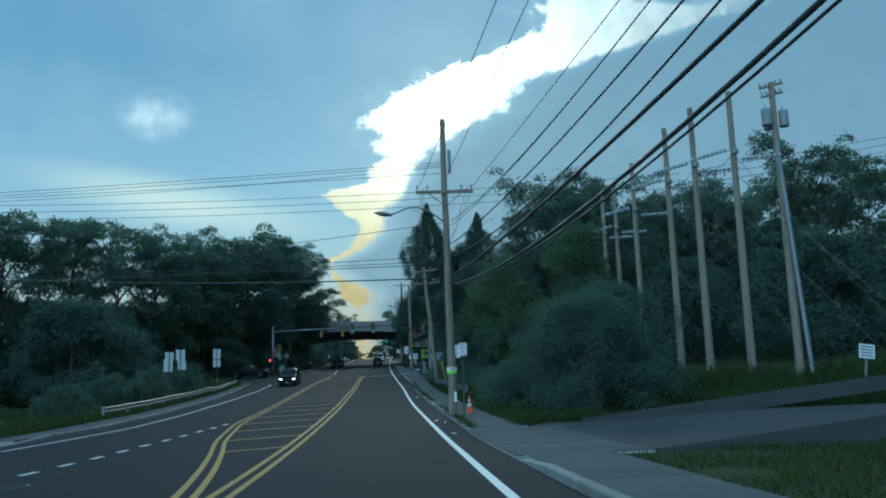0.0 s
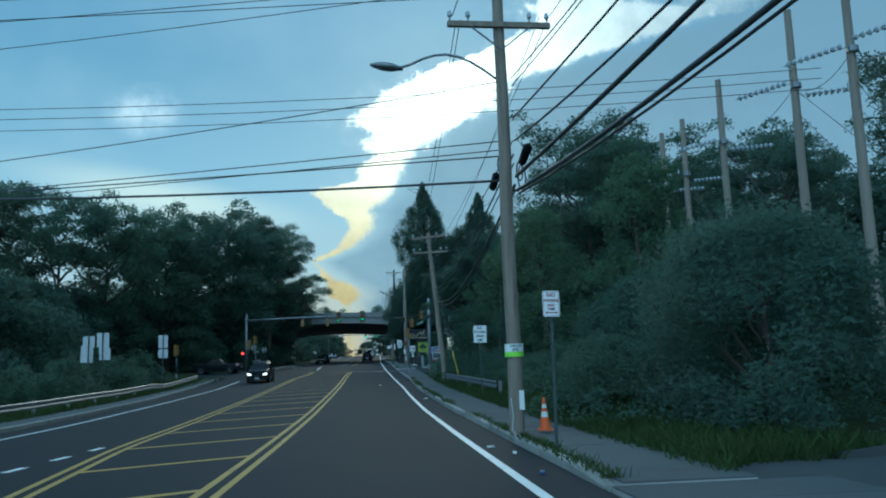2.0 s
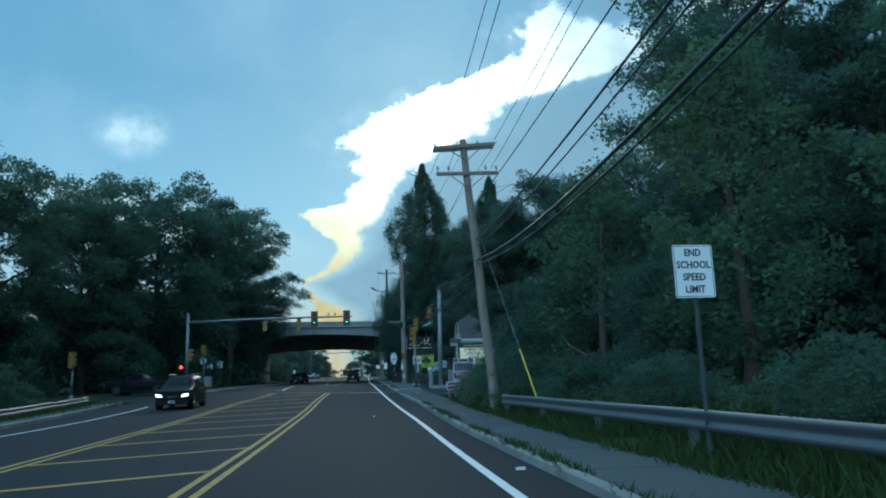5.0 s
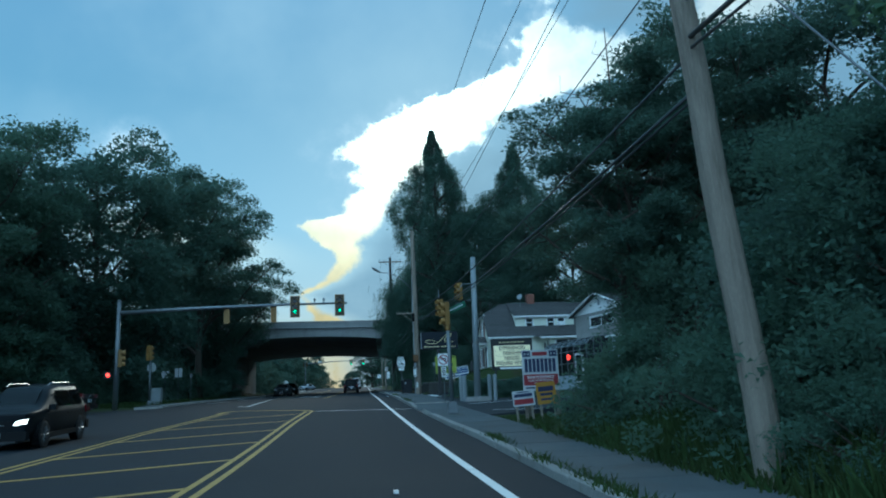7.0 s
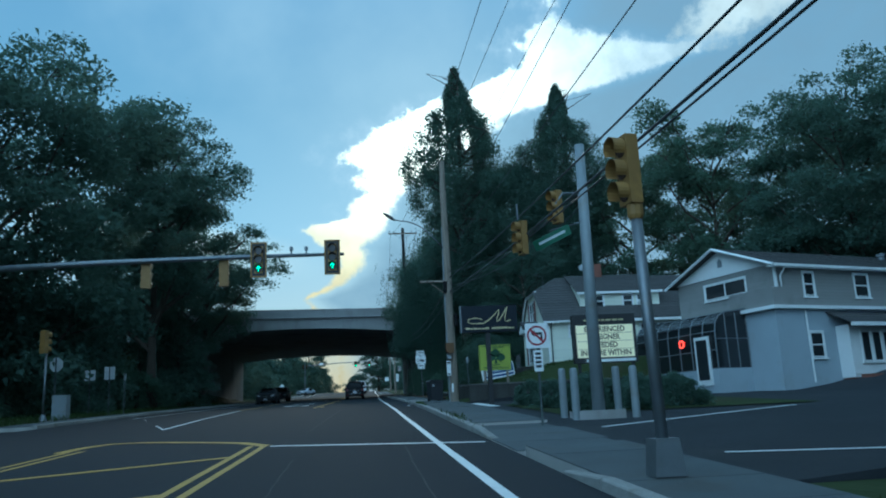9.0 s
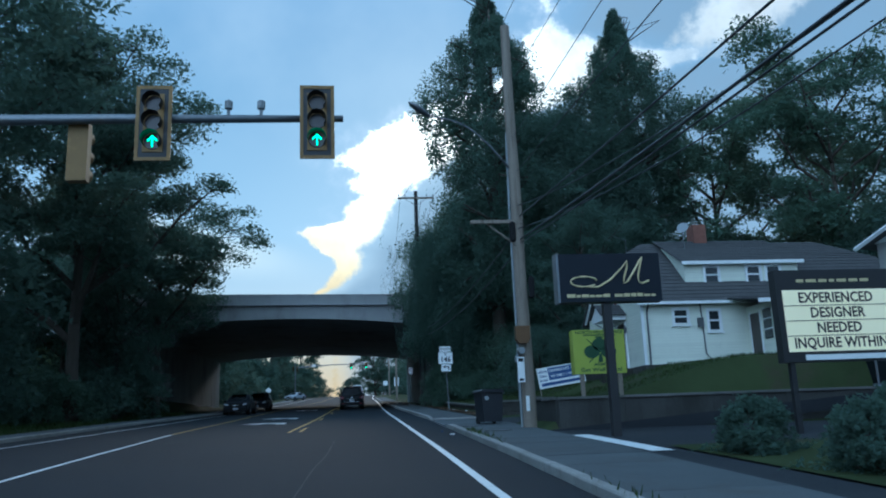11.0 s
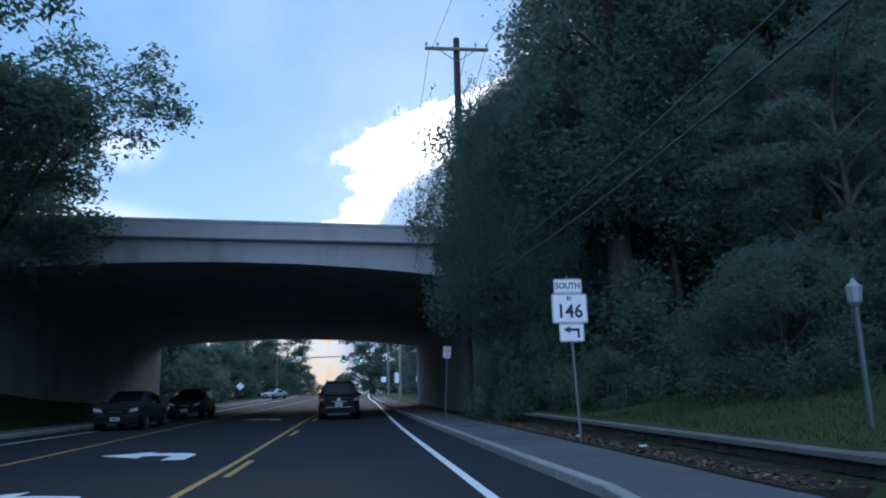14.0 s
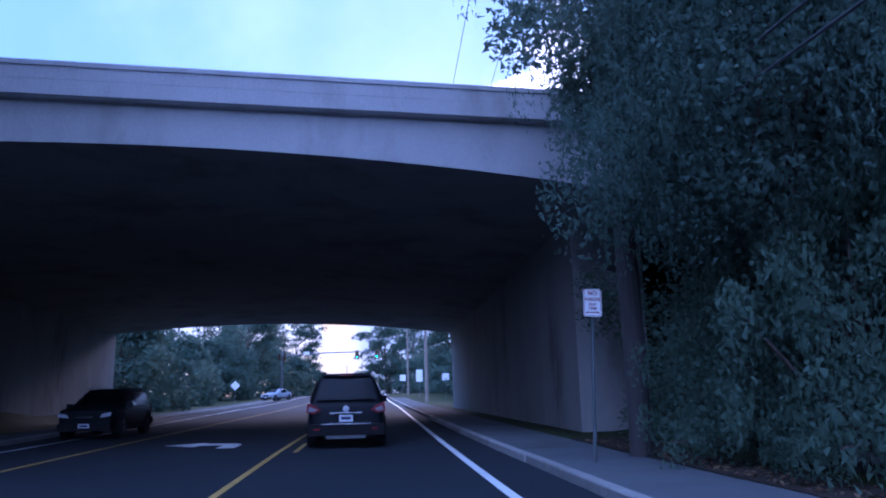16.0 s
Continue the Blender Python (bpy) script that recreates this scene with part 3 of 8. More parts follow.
line("centre_line", "yellow line leading under the bridge", span(123.6, 330), curve_of((123, -2.9), (137, -2.56), (160, -2.46), (330, 1)), 0.11, PAINT_YELLOW)
for y in (123.8, 135.2, 146.6, 158, 169.4, 180.8):
    line("centre_dash", "short yellow dash beside the centre line", span(y, y + 3.0), lambda v: -2.45 + (v - 124) * 0.012 - 0.05, 0.11, PAINT_YELLOW)
for y in np.arange(13.2, 34, 1.86):
    line("lane_dot", "short white dotted lane line", span(y, y + 0.75, 0.4), curve_of((13, -7.3), (24, -7.1), (34, -6.5)), 0.16, PAINT_WHITE)
stop = mesh_object("stop_line", [(-2.1, 96.3, float(road_z(96.3)) + .008), (2.15, 94.8, float(road_z(94.8)) + .008), (2.15, 95.0, float(road_z(95.0)) + .008), (-2.1, 96.5, float(road_z(96.5)) + .008)], [(0, 1, 2, 3)], PAINT_WHITE)
tagged(stop, "thin white stop line across the lane", "road marking", kind="structure")
stop = mesh_object("stop_line", [(-6.2, 104.6, float(road_z(104.6)) + .008), (-9.75, 116.0, float(road_z(116.0)) + .008), (-9.9, 116.6, float(road_z(116.6)) + .008), (-6.35, 105.3, float(road_z(105.3)) + .008)], [(0, 3, 2, 1)], PAINT_WHITE)
tagged(stop, "slanting white stop line of the far lane", "road marking", kind="structure")


def turn_arrow(y, x=-4.65):
    """Left-turn arrow, seen from behind: the shaft comes towards the viewer and bends left."""
    o = [(0.95, 0.0), (0.95, 1.3), (0.75, 1.75), (0.2, 1.95), (-0.1, 1.95), (-0.1, 2.45), (-1.05, 1.55), (-0.1, 0.65), (-0.1, 1.2), (0.3, 1.2), (0.5, 1.05), (0.5, 0.0)]
    vs = [(x + u, y + v, float(road_z(y + v)) + 0.007) for u, v in o]
    bm = bmesh.new()
    bm.faces.new([bm.verts.new(p) for p in vs])
    return tagged(part("turn_arrow", bm, PAINT_WHITE), "white left-turn arrow painted on asphalt", "road marking", "turn arrows", "structure")


turn_arrow(131.6)
turn_arrow(138.8)
turn_arrow(160.0)

# ---- sidewalks and kerbs ----
def sidewalk(name, label, y0, y1, inner, outer, lift=0.13):
    """Concrete flags with open joints, on a bed."""
    base = tagged(strip(name, span(y0, y1), inner, outer, CONCRETE_DARK, lift - 0.04, across=1, skirt=0.25), label, "sidewalk", kind="structure")
    rnd = random.Random(int(y0 * 7) + int(inner(y0)))
    y = y0
    while y < y1 - 0.05:
        ln = min(1.55, y1 - y)
        bm = bmesh.new()
        v = []
        tip = rnd.uniform(-0.004, 0.004)
        for yy in (y + 0.009, y + ln - 0.009):
            for x, dz in ((inner(yy) + 0.004, -0.06), (inner(yy) + 0.004, 0.0), (outer(yy), 0.0), (outer(yy), -0.06)):
                v.append(bm.verts.new((x, yy, float(road_z(yy)) + lift - 0.02 + tip + dz)))
        for k in range(4):
            bm.faces.new((v[k], v[(k + 1) % 4], v[4 + (k + 1) % 4], v[4 + k]))
        bm.faces.new(v[0:4][::-1])
        bm.faces.new(v[4:8])
        part("paving_slab", bm, WALK, base)
        y += ln
    return base


def kerb_run(side, y0, y1, lift=0.14, drop0=False, drop1=False):
    """Granite kerb stones, each its own piece, with narrow joints."""
    k = right_kerb if side > 0 else left_kerb
    run = thing("kerb", pose(0, 0, 0), "row of grey granite kerb stones along the road", "kerb", kind="structure")
    rnd = random.Random(int(y0 * 10) + side)
    y = y0
    while y < y1 - 0.5:
        ln = min(rnd.uniform(1.7, 2.4), y1 - y)
        a, b = y + 0.012, y + ln - 0.012
        l0 = lift - (0.10 if drop0 and y == y0 else 0)
        l1 = lift - (0.10 if drop1 and y + ln >= y1 - 0.5 else 0)
        bm = bmesh.new()
        j = rnd.uniform(-0.012, 0.012)
        v = []
        for yy, lf in ((a, l0), (b, l1)):
            xk, z = float(k(yy)) + j, float(road_z(yy))
            for dx, dz in ((0, -0.2), (0, lf - 0.02), (side * 0.02, lf), (side * 0.16, lf), (side * 0.16, -0.2)):
                v.append(bm.verts.new((xk + dx, yy, z + dz)))
        for i in range(4):
            bm.faces.new((v[i], v[i + 1], v[i + 6], v[i + 5]))
        bm.faces.new(v[0:5][::-1])
        bm.faces.new(v[5:10])
        part("kerb_stone", bm, KERB, run)
        y += ln
    return run


def rk(d):
    return lambda y: float(right_kerb(y)) + d


def lk(d):
    return lambda y: float(left_kerb(y)) - d


for y0, y1, d0, d1 in ((-20, 15.4, False, True), (24.6, 89.9, True, True), (95.2, 123.2, True, True), (129.6, 240, True, False)):
    kerb_run(1, y0, y1, drop0=d0, drop1=d1)
kerb_run(-1, 28, 89, drop0=True)
kerb_run(-1, 110.5, 240)
sidewalk("sidewalk", "grey concrete sidewalk along the road", -20, 15.6, rk(0.16), rk(1.75))
sidewalk("sidewalk", "grey concrete driveway crossing", 15.6, 24.6, rk(0.02), rk(2.75), 0.09)
sidewalk("sidewalk", "grey concrete sidewalk with weeds at its edge", 24.6, 92.8, rk(0.16), rk(1.85))
sidewalk("sidewalk", "grey concrete sidewalk crossing at the lot entrance", 92.8, 99, rk(0.02), rk(2.1), 0.05)
sidewalk("sidewalk", "grey concrete sidewalk along the road", 99, 123.2, rk(0.16), rk(2.1))
sidewalk("sidewalk", "grey concrete driveway crossing", 123.2, 129.6, rk(0.02), rk(2.1), 0.05)
sidewalk("sidewalk", "grey concrete sidewalk running under the bridge", 129.6, 240, rk(0.16), rk(1.9))
sidewalk("sidewalk", "grey concrete sidewalk on the far side", 28, 89, lk(0.16), lk(1.7))
sidewalk("sidewalk", "grey concrete sidewalk on the far side", 110.5, 240, lk(0.16), lk(1.7))


# ---- overpass ----
def shear(bm, k=0.1):
    for v in bm.verts:
        v.co.y += k * v.co.x
    return bm


bridge = thing("overpass", pose(0, 0, 0), "grey weathered concrete highway overpass with a shallow arch", "bridge")
BY0, BY1, BXL, BXR = 158.5, 196.0, -16.8, 5.6
arch = [(BXL + (BXR - BXL) * k / 24, 11.62 + 0.66 * (1 - (2 * k / 24 - 1) ** 2)) for k in range(25)]
deck_outline = arch + [(BXR, 13.24), (BXL, 13.24)]
bm = prism(deck_outline, BY0, BY1)
for v in bm.verts:                       # the soffit climbs with the road
    if v.co.z < 13 and v.co.y > 180:
        v.co.z += 0.42
part("deck", shear(bm), CONCRETE, bridge)
for x0, x1, nm in ((BXR, BXR + 2.2, "abutment"), (BXL - 2.2, BXL, "abutment")):
    part(nm, shear(box(x0, x1, BY0 + 3.6, BY1 - 0.3, 3.0, 13.2)), CONCRETE_DARK, bridge, "stained concrete abutment wall")
# wing walls of the fascia running into the slopes
for x0, x1 in ((BXR + 0.002, 26), (-40, BXL - 0.002)):
    part("fascia", shear(box(x0, x1, BY0, BY0 + 0.5, 11.3, 13.24)), CONCRETE, bridge)
for yf in (BY0 - 0.28, BY1 - 0.12):
    part("cornice", shear(prism([(yf + 0.1, 13.242), (yf, 13.3), (yf, 13.38), (yf + 0.06, 13.4), (yf + 0.4, 13.4), (yf + 0.4, 13.242)], -40, 26, "x")), CONCRETE, bridge)
    for z0, z1, shift in ((13.402, 13.70, 0.0), (13.704, 14.02, 1.1)):
        x = -40.0 - shift
        while x < 26:
            part("parapet_panel", shear(box(x + 0.008, x + 2.392, yf + 0.07, yf + 0.36, z0, z1)), CONCRETE, bridge)
            x += 2.4
    part("parapet_core", shear(box(-40, 26, yf + 0.09, yf + 0.34, 13.402, 14.02)), CONCRETE_DARK, bridge)
    part("coping", shear(prism([(yf + 0.04, 14.022), (yf + 0.04, 14.12), (yf + 0.07, 14.16), (yf + 0.37, 14.16), (yf + 0.4, 14.12), (yf + 0.4, 14.022)], -40, 26, "x")), CONCRETE, bridge)
part("roadway", shear(box(-40, 26, BY0 + 0.6, BY1 - 0.4, 13.242, 13.3)), LOT_ASPHALT, bridge)

# ---- trees and shrubs ----


def leaf_quads(centres, spread, count, size, rng, droop=0.0, flat=0.85, fine=False):
    """Many small separate leaves round the given clump centres."""
    c = np.repeat(centres, count, axis=0)
    n = len(c)
    off = rng.normal(size=(n, 3))
    off *= (rng.uniform(0.05, 1, n) ** 0.42 / np.linalg.norm(off, axis=1) * 1.45)[:, None] * np.repeat(spread, count)[:, None]
    off[:, 2] *= flat
    if droop:
        off[:, 2] -= np.abs(rng.normal(size=n)) * droop
    p = c + off
    d = rng.normal(size=(n, 3))
    d[:, 2] = d[:, 2] * 0.6 - 0.4 * (droop > 0)
    d /= np.linalg.norm(d, axis=1)[:, None]
    e = np.cross(d, rng.normal(size=(n, 3)))
    e /= np.linalg.norm(e, axis=1)[:, None] + 1e-9
    s = size * rng.uniform(0.6, 1.35, n)[:, None]
    if fine:
        a, b = d * s * 1.1, e * s * 0.5
        return np.stack((p - a * 0.7 + b, p - a * 0.7 - b, p + a), axis=1)
    a, b = d * s, e * s * 0.62
    return np.stack((p - a * 0.8 + b, p - a * 0.8 - b, p + a), axis=1)


def crown_centres(rng, n, shape, gap=0.0):
    """Clump centres in a unit crown (radius 1, z from 0 to 1)."""
    out = []
    ph = rng.uniform(0, 10, 3)
    while len(out) < n:
        z = rng.uniform(0, 1)
        if shape == "round":
            r = math.sqrt(max(0.0, 1 - (2 * z - 0.85) ** 2 / 1.35)) if z > 0.03 else 0.2
        elif shape == "poplar":
            r = min(1.0, 0.55 + 1.1 * z) * (1 - z ** 3.2) ** 0.8
        elif shape == "pyramid":
            r = float(np.interp(1 - z, (0, 0.05, 0.12, 0.18, 0.23, 0.33, 0.6, 0.85, 1), (0.03, 0.15, 0.27, 0.44, 0.68, 0.86, 1.0, 1.0, 0.8)))
        elif shape == "bush":
            r = math.sqrt(max(0.0, 1 - z * z))
        else:
            r = 1 - 0.5 * z
        a = rng.uniform(0, 2 * math.pi)
        lobes = 1 + 0.22 * math.sin(3 * a + ph[0] + 4 * z) + 0.16 * math.sin(5 * a + ph[1] - 7 * z)
        q = rng.uniform(0.35, 1.0) ** 0.6
        p = Vector((r * q * lobes * math.cos(a), r * q * lobes * math.sin(a), z))
        if noise.noise(Vector((p.x * 1.7 + ph[0], p.y * 1.7 + ph[1], p.z * 3.2 + ph[2]))) < gap - 0.25:
            continue
        out.append(p)
    return np.array([tuple(p) for p in out])


def tree(label, seed, height, radius, shape="round", clear=0.25, clumps=150, per=55, leaf=0.26, mat=None, gap=0.0, droop=0.0, spread=0.8, category="tree", name="tree", dead=False, fine=False, core=24):
    """A tree with base at the origin: tapered trunk with limbs, and a crown of separate leaves in clumps."""
    rng = np.random.default_rng(seed)
    t = thing(name, pose(0, 0, 0), label, category)
    base = height * clear
    cc = crown_centres(rng, clumps, shape, gap)
    cc = cc * np.array([radius, radius, (height - base) * 0.97]) + np.array([0, 0, base])
    bm = bmesh.new()
    lean = rng.normal(size=2) * height * 0.02
    r0 = (0.016 * height + 0.06) * (0.4 if dead else 1.0)
    axis = [(lean[0] * k * k + 0.1 * math.sin(3 * k + seed), lean[1] * k * k + 0.1 * math.cos(4 * k + seed), height * 0.9 * k) for k in np.linspace(0, 1, 8)]
    tube(axis, [r0 * (1.35 if k == 0 else 1) * (1 - 0.88 * k / 7) for k in range(8)], 8, bm)
    order = rng.permutation(len(cc))[: max(8, clumps // 12)]
    for k in order:
        tip = Vector(cc[k])
        h = max(base * 0.75, tip.z - 0.55 * math.hypot(tip.x, tip.y) - 0.6)
        f = min(0.98, h / (height * 0.9))
        root = Vector((lean[0] * f * f, lean[1] * f * f, h))
        mid = root.lerp(tip, 0.5) + Vector((*rng.normal(size=2), 0.5)) * 0.04 * height
        rr = r0 * (1 - 0.85 * f) * 0.55
        limb = tube([root, root.lerp(mid, 0.55), mid, mid.lerp(tip, 0.6), tip], [rr, rr * 0.8, rr * 0.6, rr * 0.4, 0.012], 5, None if dead else bm)
        if dead:
            part("branch", limb, BARK, t, smooth=True)
    if shape == "bush":
        tagged(part("stem", bm, BARK, t, smooth=True), kind="stuff")
    else:
        part("trunk", bm, BARK, t, smooth=True)
    if not dead:
        sp = spread * rng.uniform(0.6, 1.3, len(cc))
        if shape == "pyramid":
            sp = sp * np.clip((height - cc[:, 2]) / 7.0, 0.3, 1.0)
        lv = leaf_quads(cc, sp, per, leaf, rng, droop, fine=fine)
        if fine:
            inner = leaf_quads(cc * np.array([0.93, 0.93, 1.0]), sp * 0.8, core, min(0.2, leaf * 1.4), rng, droop * 0.5, fine=True)
            lv = np.concatenate((lv, inner))
        quads_object("crown", lv, mat or LEAF, t)
    return t


def pad_leaves(pads, radii, density, size, rng, thick=0.42):
    """Leaves laid in shallow domed pads of foliage, the way branch ends carry them."""
    count = np.maximum(12, (density * radii ** 2).astype(int))
    c = np.repeat(pads, count, axis=0)
    r = np.repeat(radii, count)
    n = len(c)
    q = np.sqrt(rng.uniform(0, 1, n)) * (1 + 0.18 * rng.normal(size=n))
    a = rng.uniform(0, 2 * math.pi, n)
    off = np.stack((q * r * np.cos(a), q * r * np.sin(a), r * (thick * 0.55 * rng.normal(size=n) - 0.32 * q * q)), 1)
    p = c + off
    d = rng.normal(size=(n, 3)) * np.array([1, 1, 0.55]) + np.array([0, 0, -0.25])
    d /= np.linalg.norm(d, axis=1)[:, None]
    e = np.cross(d, rng.normal(size=(n, 3)) * 0.8 + np.array([0, 0, 0.9]))
    e /= np.linalg.norm(e, axis=1)[:, None] + 1e-9
    s = size * rng.uniform(0.55, 1.4, n)[:, None]
    return np.stack((p - d * s * 0.8 + e * s * 0.5, p - d * s * 0.8 - e * s * 0.5, p + d * s), axis=1)


def strand_leaves(tops, strands, per, length, size, rng):
    """Thin hanging twigs, each carrying a row of narrow leaves."""
    n = len(tops) * strands
    c = np.repeat(tops, strands, axis=0) + rng.normal(size=(n, 3)) * np.array([0.55, 0.55, 0.3])
    ln = length * rng.uniform(0.4, 1.3, n)
    sway = rng.normal(size=(n, 2)) * 0.14
    f = np.tile(np.linspace(0, 1, per), n)
    c, ln, sway = np.repeat(c, per, axis=0), np.repeat(ln, per), np.repeat(sway, per, axis=0)
    m = n * per
    p = c + np.stack((sway[:, 0] * ln * f, sway[:, 1] * ln * f, -ln * f), 1) + rng.normal(size=(m, 3)) * 0.06
    d = rng.normal(size=(m, 3)) * 0.55 + np.array([0, 0, -0.8])
    d /= np.linalg.norm(d, axis=1)[:, None]
    e = np.cross(d, rng.normal(size=(m, 3)))
    e /= np.linalg.norm(e, axis=1)[:, None] + 1e-9
    s = size * rng.uniform(0.6, 1.4, m)[:, None]
    return np.stack((p - d * s * 0.8 + e * s * 0.3, p - d * s * 0.8 - e * s * 0.3, p + d * s), axis=1)


def limbed_tree(label, seed, height, radius, clear=0.2, limbs=13, pads_each=8, density=95, leaf=0.16, mat=None, pad=0.19, low=30, belly=0.60, name="tree"):
    """A tree whose limbs rise from the trunk and end in separate pads of foliage, open between them."""
    rng = np.random.default_rng(seed)
    t = thing(name, pose(0, 0, 0), label, "tree")
    r0 = 0.014 * height + 0.06
    lean = rng.normal(size=2) * height * 0.015
    bm = bmesh.new()
    top = height * 0.72
    def stem(f):
        return Vector((lean[0] * f * f + 0.15 * math.sin(3 * f + seed), lean[1] * f * f + 0.15 * math.cos(4 * f + seed), top * f))
    tube([stem(f) for f in np.linspace(0, 1, 7)], [r0 * (1.35 if f == 0 else 1) * (1 - 0.8 * f) for f in np.linspace(0, 1, 7)], 8, bm)
    pads, radii = [], []
    for k in range(limbs):
        f = k / (limbs - 1)
        a = 2.39996 * k + rng.uniform(-0.4, 0.4)
        tz = height * (clear + 0.16 + (0.80 - clear) * f ** 0.8)
        er = radius * math.sqrt(max(0.04, 1 - ((tz / height - belly) / 0.46) ** 2)) * rng.uniform(0.72, 0.98)
        hz = min(top * 0.97, max(height * clear * 0.8, tz - 0.75 * er - 0.05 * height))
        root = stem(hz / top)
        tip = Vector((er * math.cos(a), er * math.sin(a), tz))
        mid = root.lerp(tip, 0.5) + Vector((*(rng.normal(size=2) * 0.05 * radius), -0.04 * height + 0.1 * (tz - hz)))
        path = [root, root.lerp(mid, 0.5) + Vector((0, 0, 0.01 * height)), mid, mid.lerp(tip, 0.55) + Vector((0, 0, 0.012 * height)), tip]
        rr = r0 * (0.62 - 0.34 * f)
        tube(path, [rr, rr * 0.8, rr * 0.58, rr * 0.35, 0.02], 5, bm, caps=False)
        for j in range(pads_each):
            u = rng.uniform(0.42, 1.0)
            base = path[2].lerp(path[4], (u - 0.42) / 0.58)
            w = rng.normal(size=3) * np.array([1, 1, 0.55]) * radius * 0.17
            c = base + Vector(w) + Vector((0, 0, 0.03 * height))
            if math.hypot(c.x, c.y) > radius * 1.08:
                continue
            tube([base, base.lerp(c, 0.5) + Vector((0, 0, 0.1)), c], [0.035, 0.025, 0.012], 4, bm, caps=False)
            pads.append(c)
            radii.append(radius * pad * rng.uniform(0.62, 1.2))
    for k in range(low):
        a, q = rng.uniform(0, 6.283), rng.uniform(0.2, 0.9)
        z = height * (clear + rng.uniform(0.0, 0.30))
        pads.append(Vector((radius * q * math.cos(a), radius * q * math.sin(a), z)))
        radii.append(radius * pad * rng.uniform(0.8, 1.3))
    part("trunk", bm, BARK, t, smooth=True)
    quads_object("crown", pad_leaves(np.array([tuple(p) for p in pads]), np.array(radii), density, leaf, rng), mat or LEAF, t)
    return t


def weeping_tree(label, seed, height, radius, clear=0.2, clumps=230, strands=6, per=13, length=1.7, leaf=0.10, mat=None, shape="round"):
    """A crown of hanging twigs over an ordinary trunk."""
    t = tree(label, seed, height, radius, shape, clear=clear, clumps=300, per=190, leaf=leaf * 1.2, mat=mat, spread=0.75)
    rng = np.random.default_rng(seed + 100)
    cc = crown_centres(rng, clumps, shape, -0.1) * np.array([radius, radius, (height - height * clear) * 0.97]) + np.array([0, 0, height * clear + 0.6])
    quads_object("hanging_foliage", strand_leaves(cc, strands, per, length, leaf, rng), mat or LEAF_DARK, t)
    return t


def plant(proto, x, y, s=1.0, turn=0.0, sz=None, z=None):
    zz = float(land_z(x, y)) - 0.15 if z is None else z
    m = Matrix.Translation((x, y, zz)) @ Matrix.Rotation(radians(turn), 4, "Z") @ Matrix.Diagonal((s, s, sz or s, 1))
    c = copy_thing(proto, Matrix())
    c.matrix_basis = m
    return c


def settle(proto, x, y, s=1.0, turn=0.0, sz=None):
    proto.matrix_basis = Matrix.Translation((x, y, float(land_z(x, y)) - 0.15)) @ Matrix.Rotation(radians(turn), 4, "Z") @ Matrix.Diagonal((s, s, sz or s, 1))


broad_a = limbed_tree("tall broad-leaved tree with an uneven dark green crown", 11, 22, 7.2, clear=0.12, limbs=18, pads_each=9, density=128, leaf=0.18, low=34, pad=0.185)
broad_b = limbed_tree("tall broad-leaved tree with gaps of sky in its crown", 12, 22, 7.0, clear=0.16, limbs=15, pads_each=8, density=120, leaf=0.175, low=26, mat=LEAF_DARK, pad=0.18)
broad_c = limbed_tree("spreading broad-leaved tree at the edge of the woods", 13, 20, 8.4, clear=0.12, limbs=19, pads_each=10, density=112, leaf=0.18, low=34, mat=LEAF_DARK, pad=0.185)
broad_far = limbed_tree("broad-leaved tree in the woods further off", 41, 21, 7.6, clear=0.12, limbs=15, pads_each=8, density=50, leaf=0.28, low=30, mat=LEAF_DARK)
far_thicket = tree("distant dark thicket below the trees", 42, 9.0, 6.0, "bush", clear=0.02, clumps=120, per=55, leaf=0.3, mat=LEAF_DARK, spread=0.9, name="thicket", category="bush")
young = tree("slender young tree with pale green leaves", 14, 11, 2.8, clear=0.12, clumps=110, per=90, leaf=0.11, gap=0.12, mat=LEAF_LIGHT, spread=0.5)
bush_a = tree("dense dark green roadside bush", 15, 5.0, 3.6, "bush", clear=0.02, clumps=190, per=150, leaf=0.068, core=14, mat=LEAF_DARK, spread=0.5, fine=True, name="bush", category="bush")
bush_b = tree("tangled leafy undergrowth at the foot of the trees", 16, 3.0, 3.0, "bush", clear=0.02, clumps=140, per=100, leaf=0.07, core=16, mat=LEAF, spread=0.42, fine=True, name="bush", category="bush")
bush_c = tree("dark leafy bush at the edge of the trees", 29, 4.6, 3.4, "bush", clear=0.02, clumps=120, per=75, leaf=0.12, mat=LEAF, spread=0.5, name="bush", category="bush")
thicket = tree("dark thicket filling the wood's edge", 19, 9.0, 6.0, "bush", clear=0.02, clumps=170, per=105, leaf=0.175, mat=LEAF_DARK, spread=0.85, name="thicket", category="bush")
poplar = tree("tall pyramidal tree with drooping dark foliage", 17, 30.5, 4.5, "pyramid", clear=0.22, clumps=700, per=190, leaf=0.095, gap=-0.08, mat=LEAF_DARK, droop=0.7, spread=0.56)
weeper = weeping_tree("tree with drooping leafy branches beside the bridge", 18, 14.0, 5.1, clear=0.26, clumps=950, strands=11, per=15, length=1.3, leaf=0.072, mat=LEAF_DARK)
near_tree = limbed_tree("leafy broad-leaved tree close to the road", 23, 20, 6.6, clear=0.08, limbs=18, pads_each=11, density=200, leaf=0.125, low=60, mat=LEAF_DARK, pad=0.18)
near_thicket = tree("dense leafy thicket beside the sidewalk", 24, 7.0, 4.2, "bush", clear=0.02, clumps=200, per=190, leaf=0.066, core=20, mat=LEAF, spread=0.6, name="thicket", category="bush", fine=True)
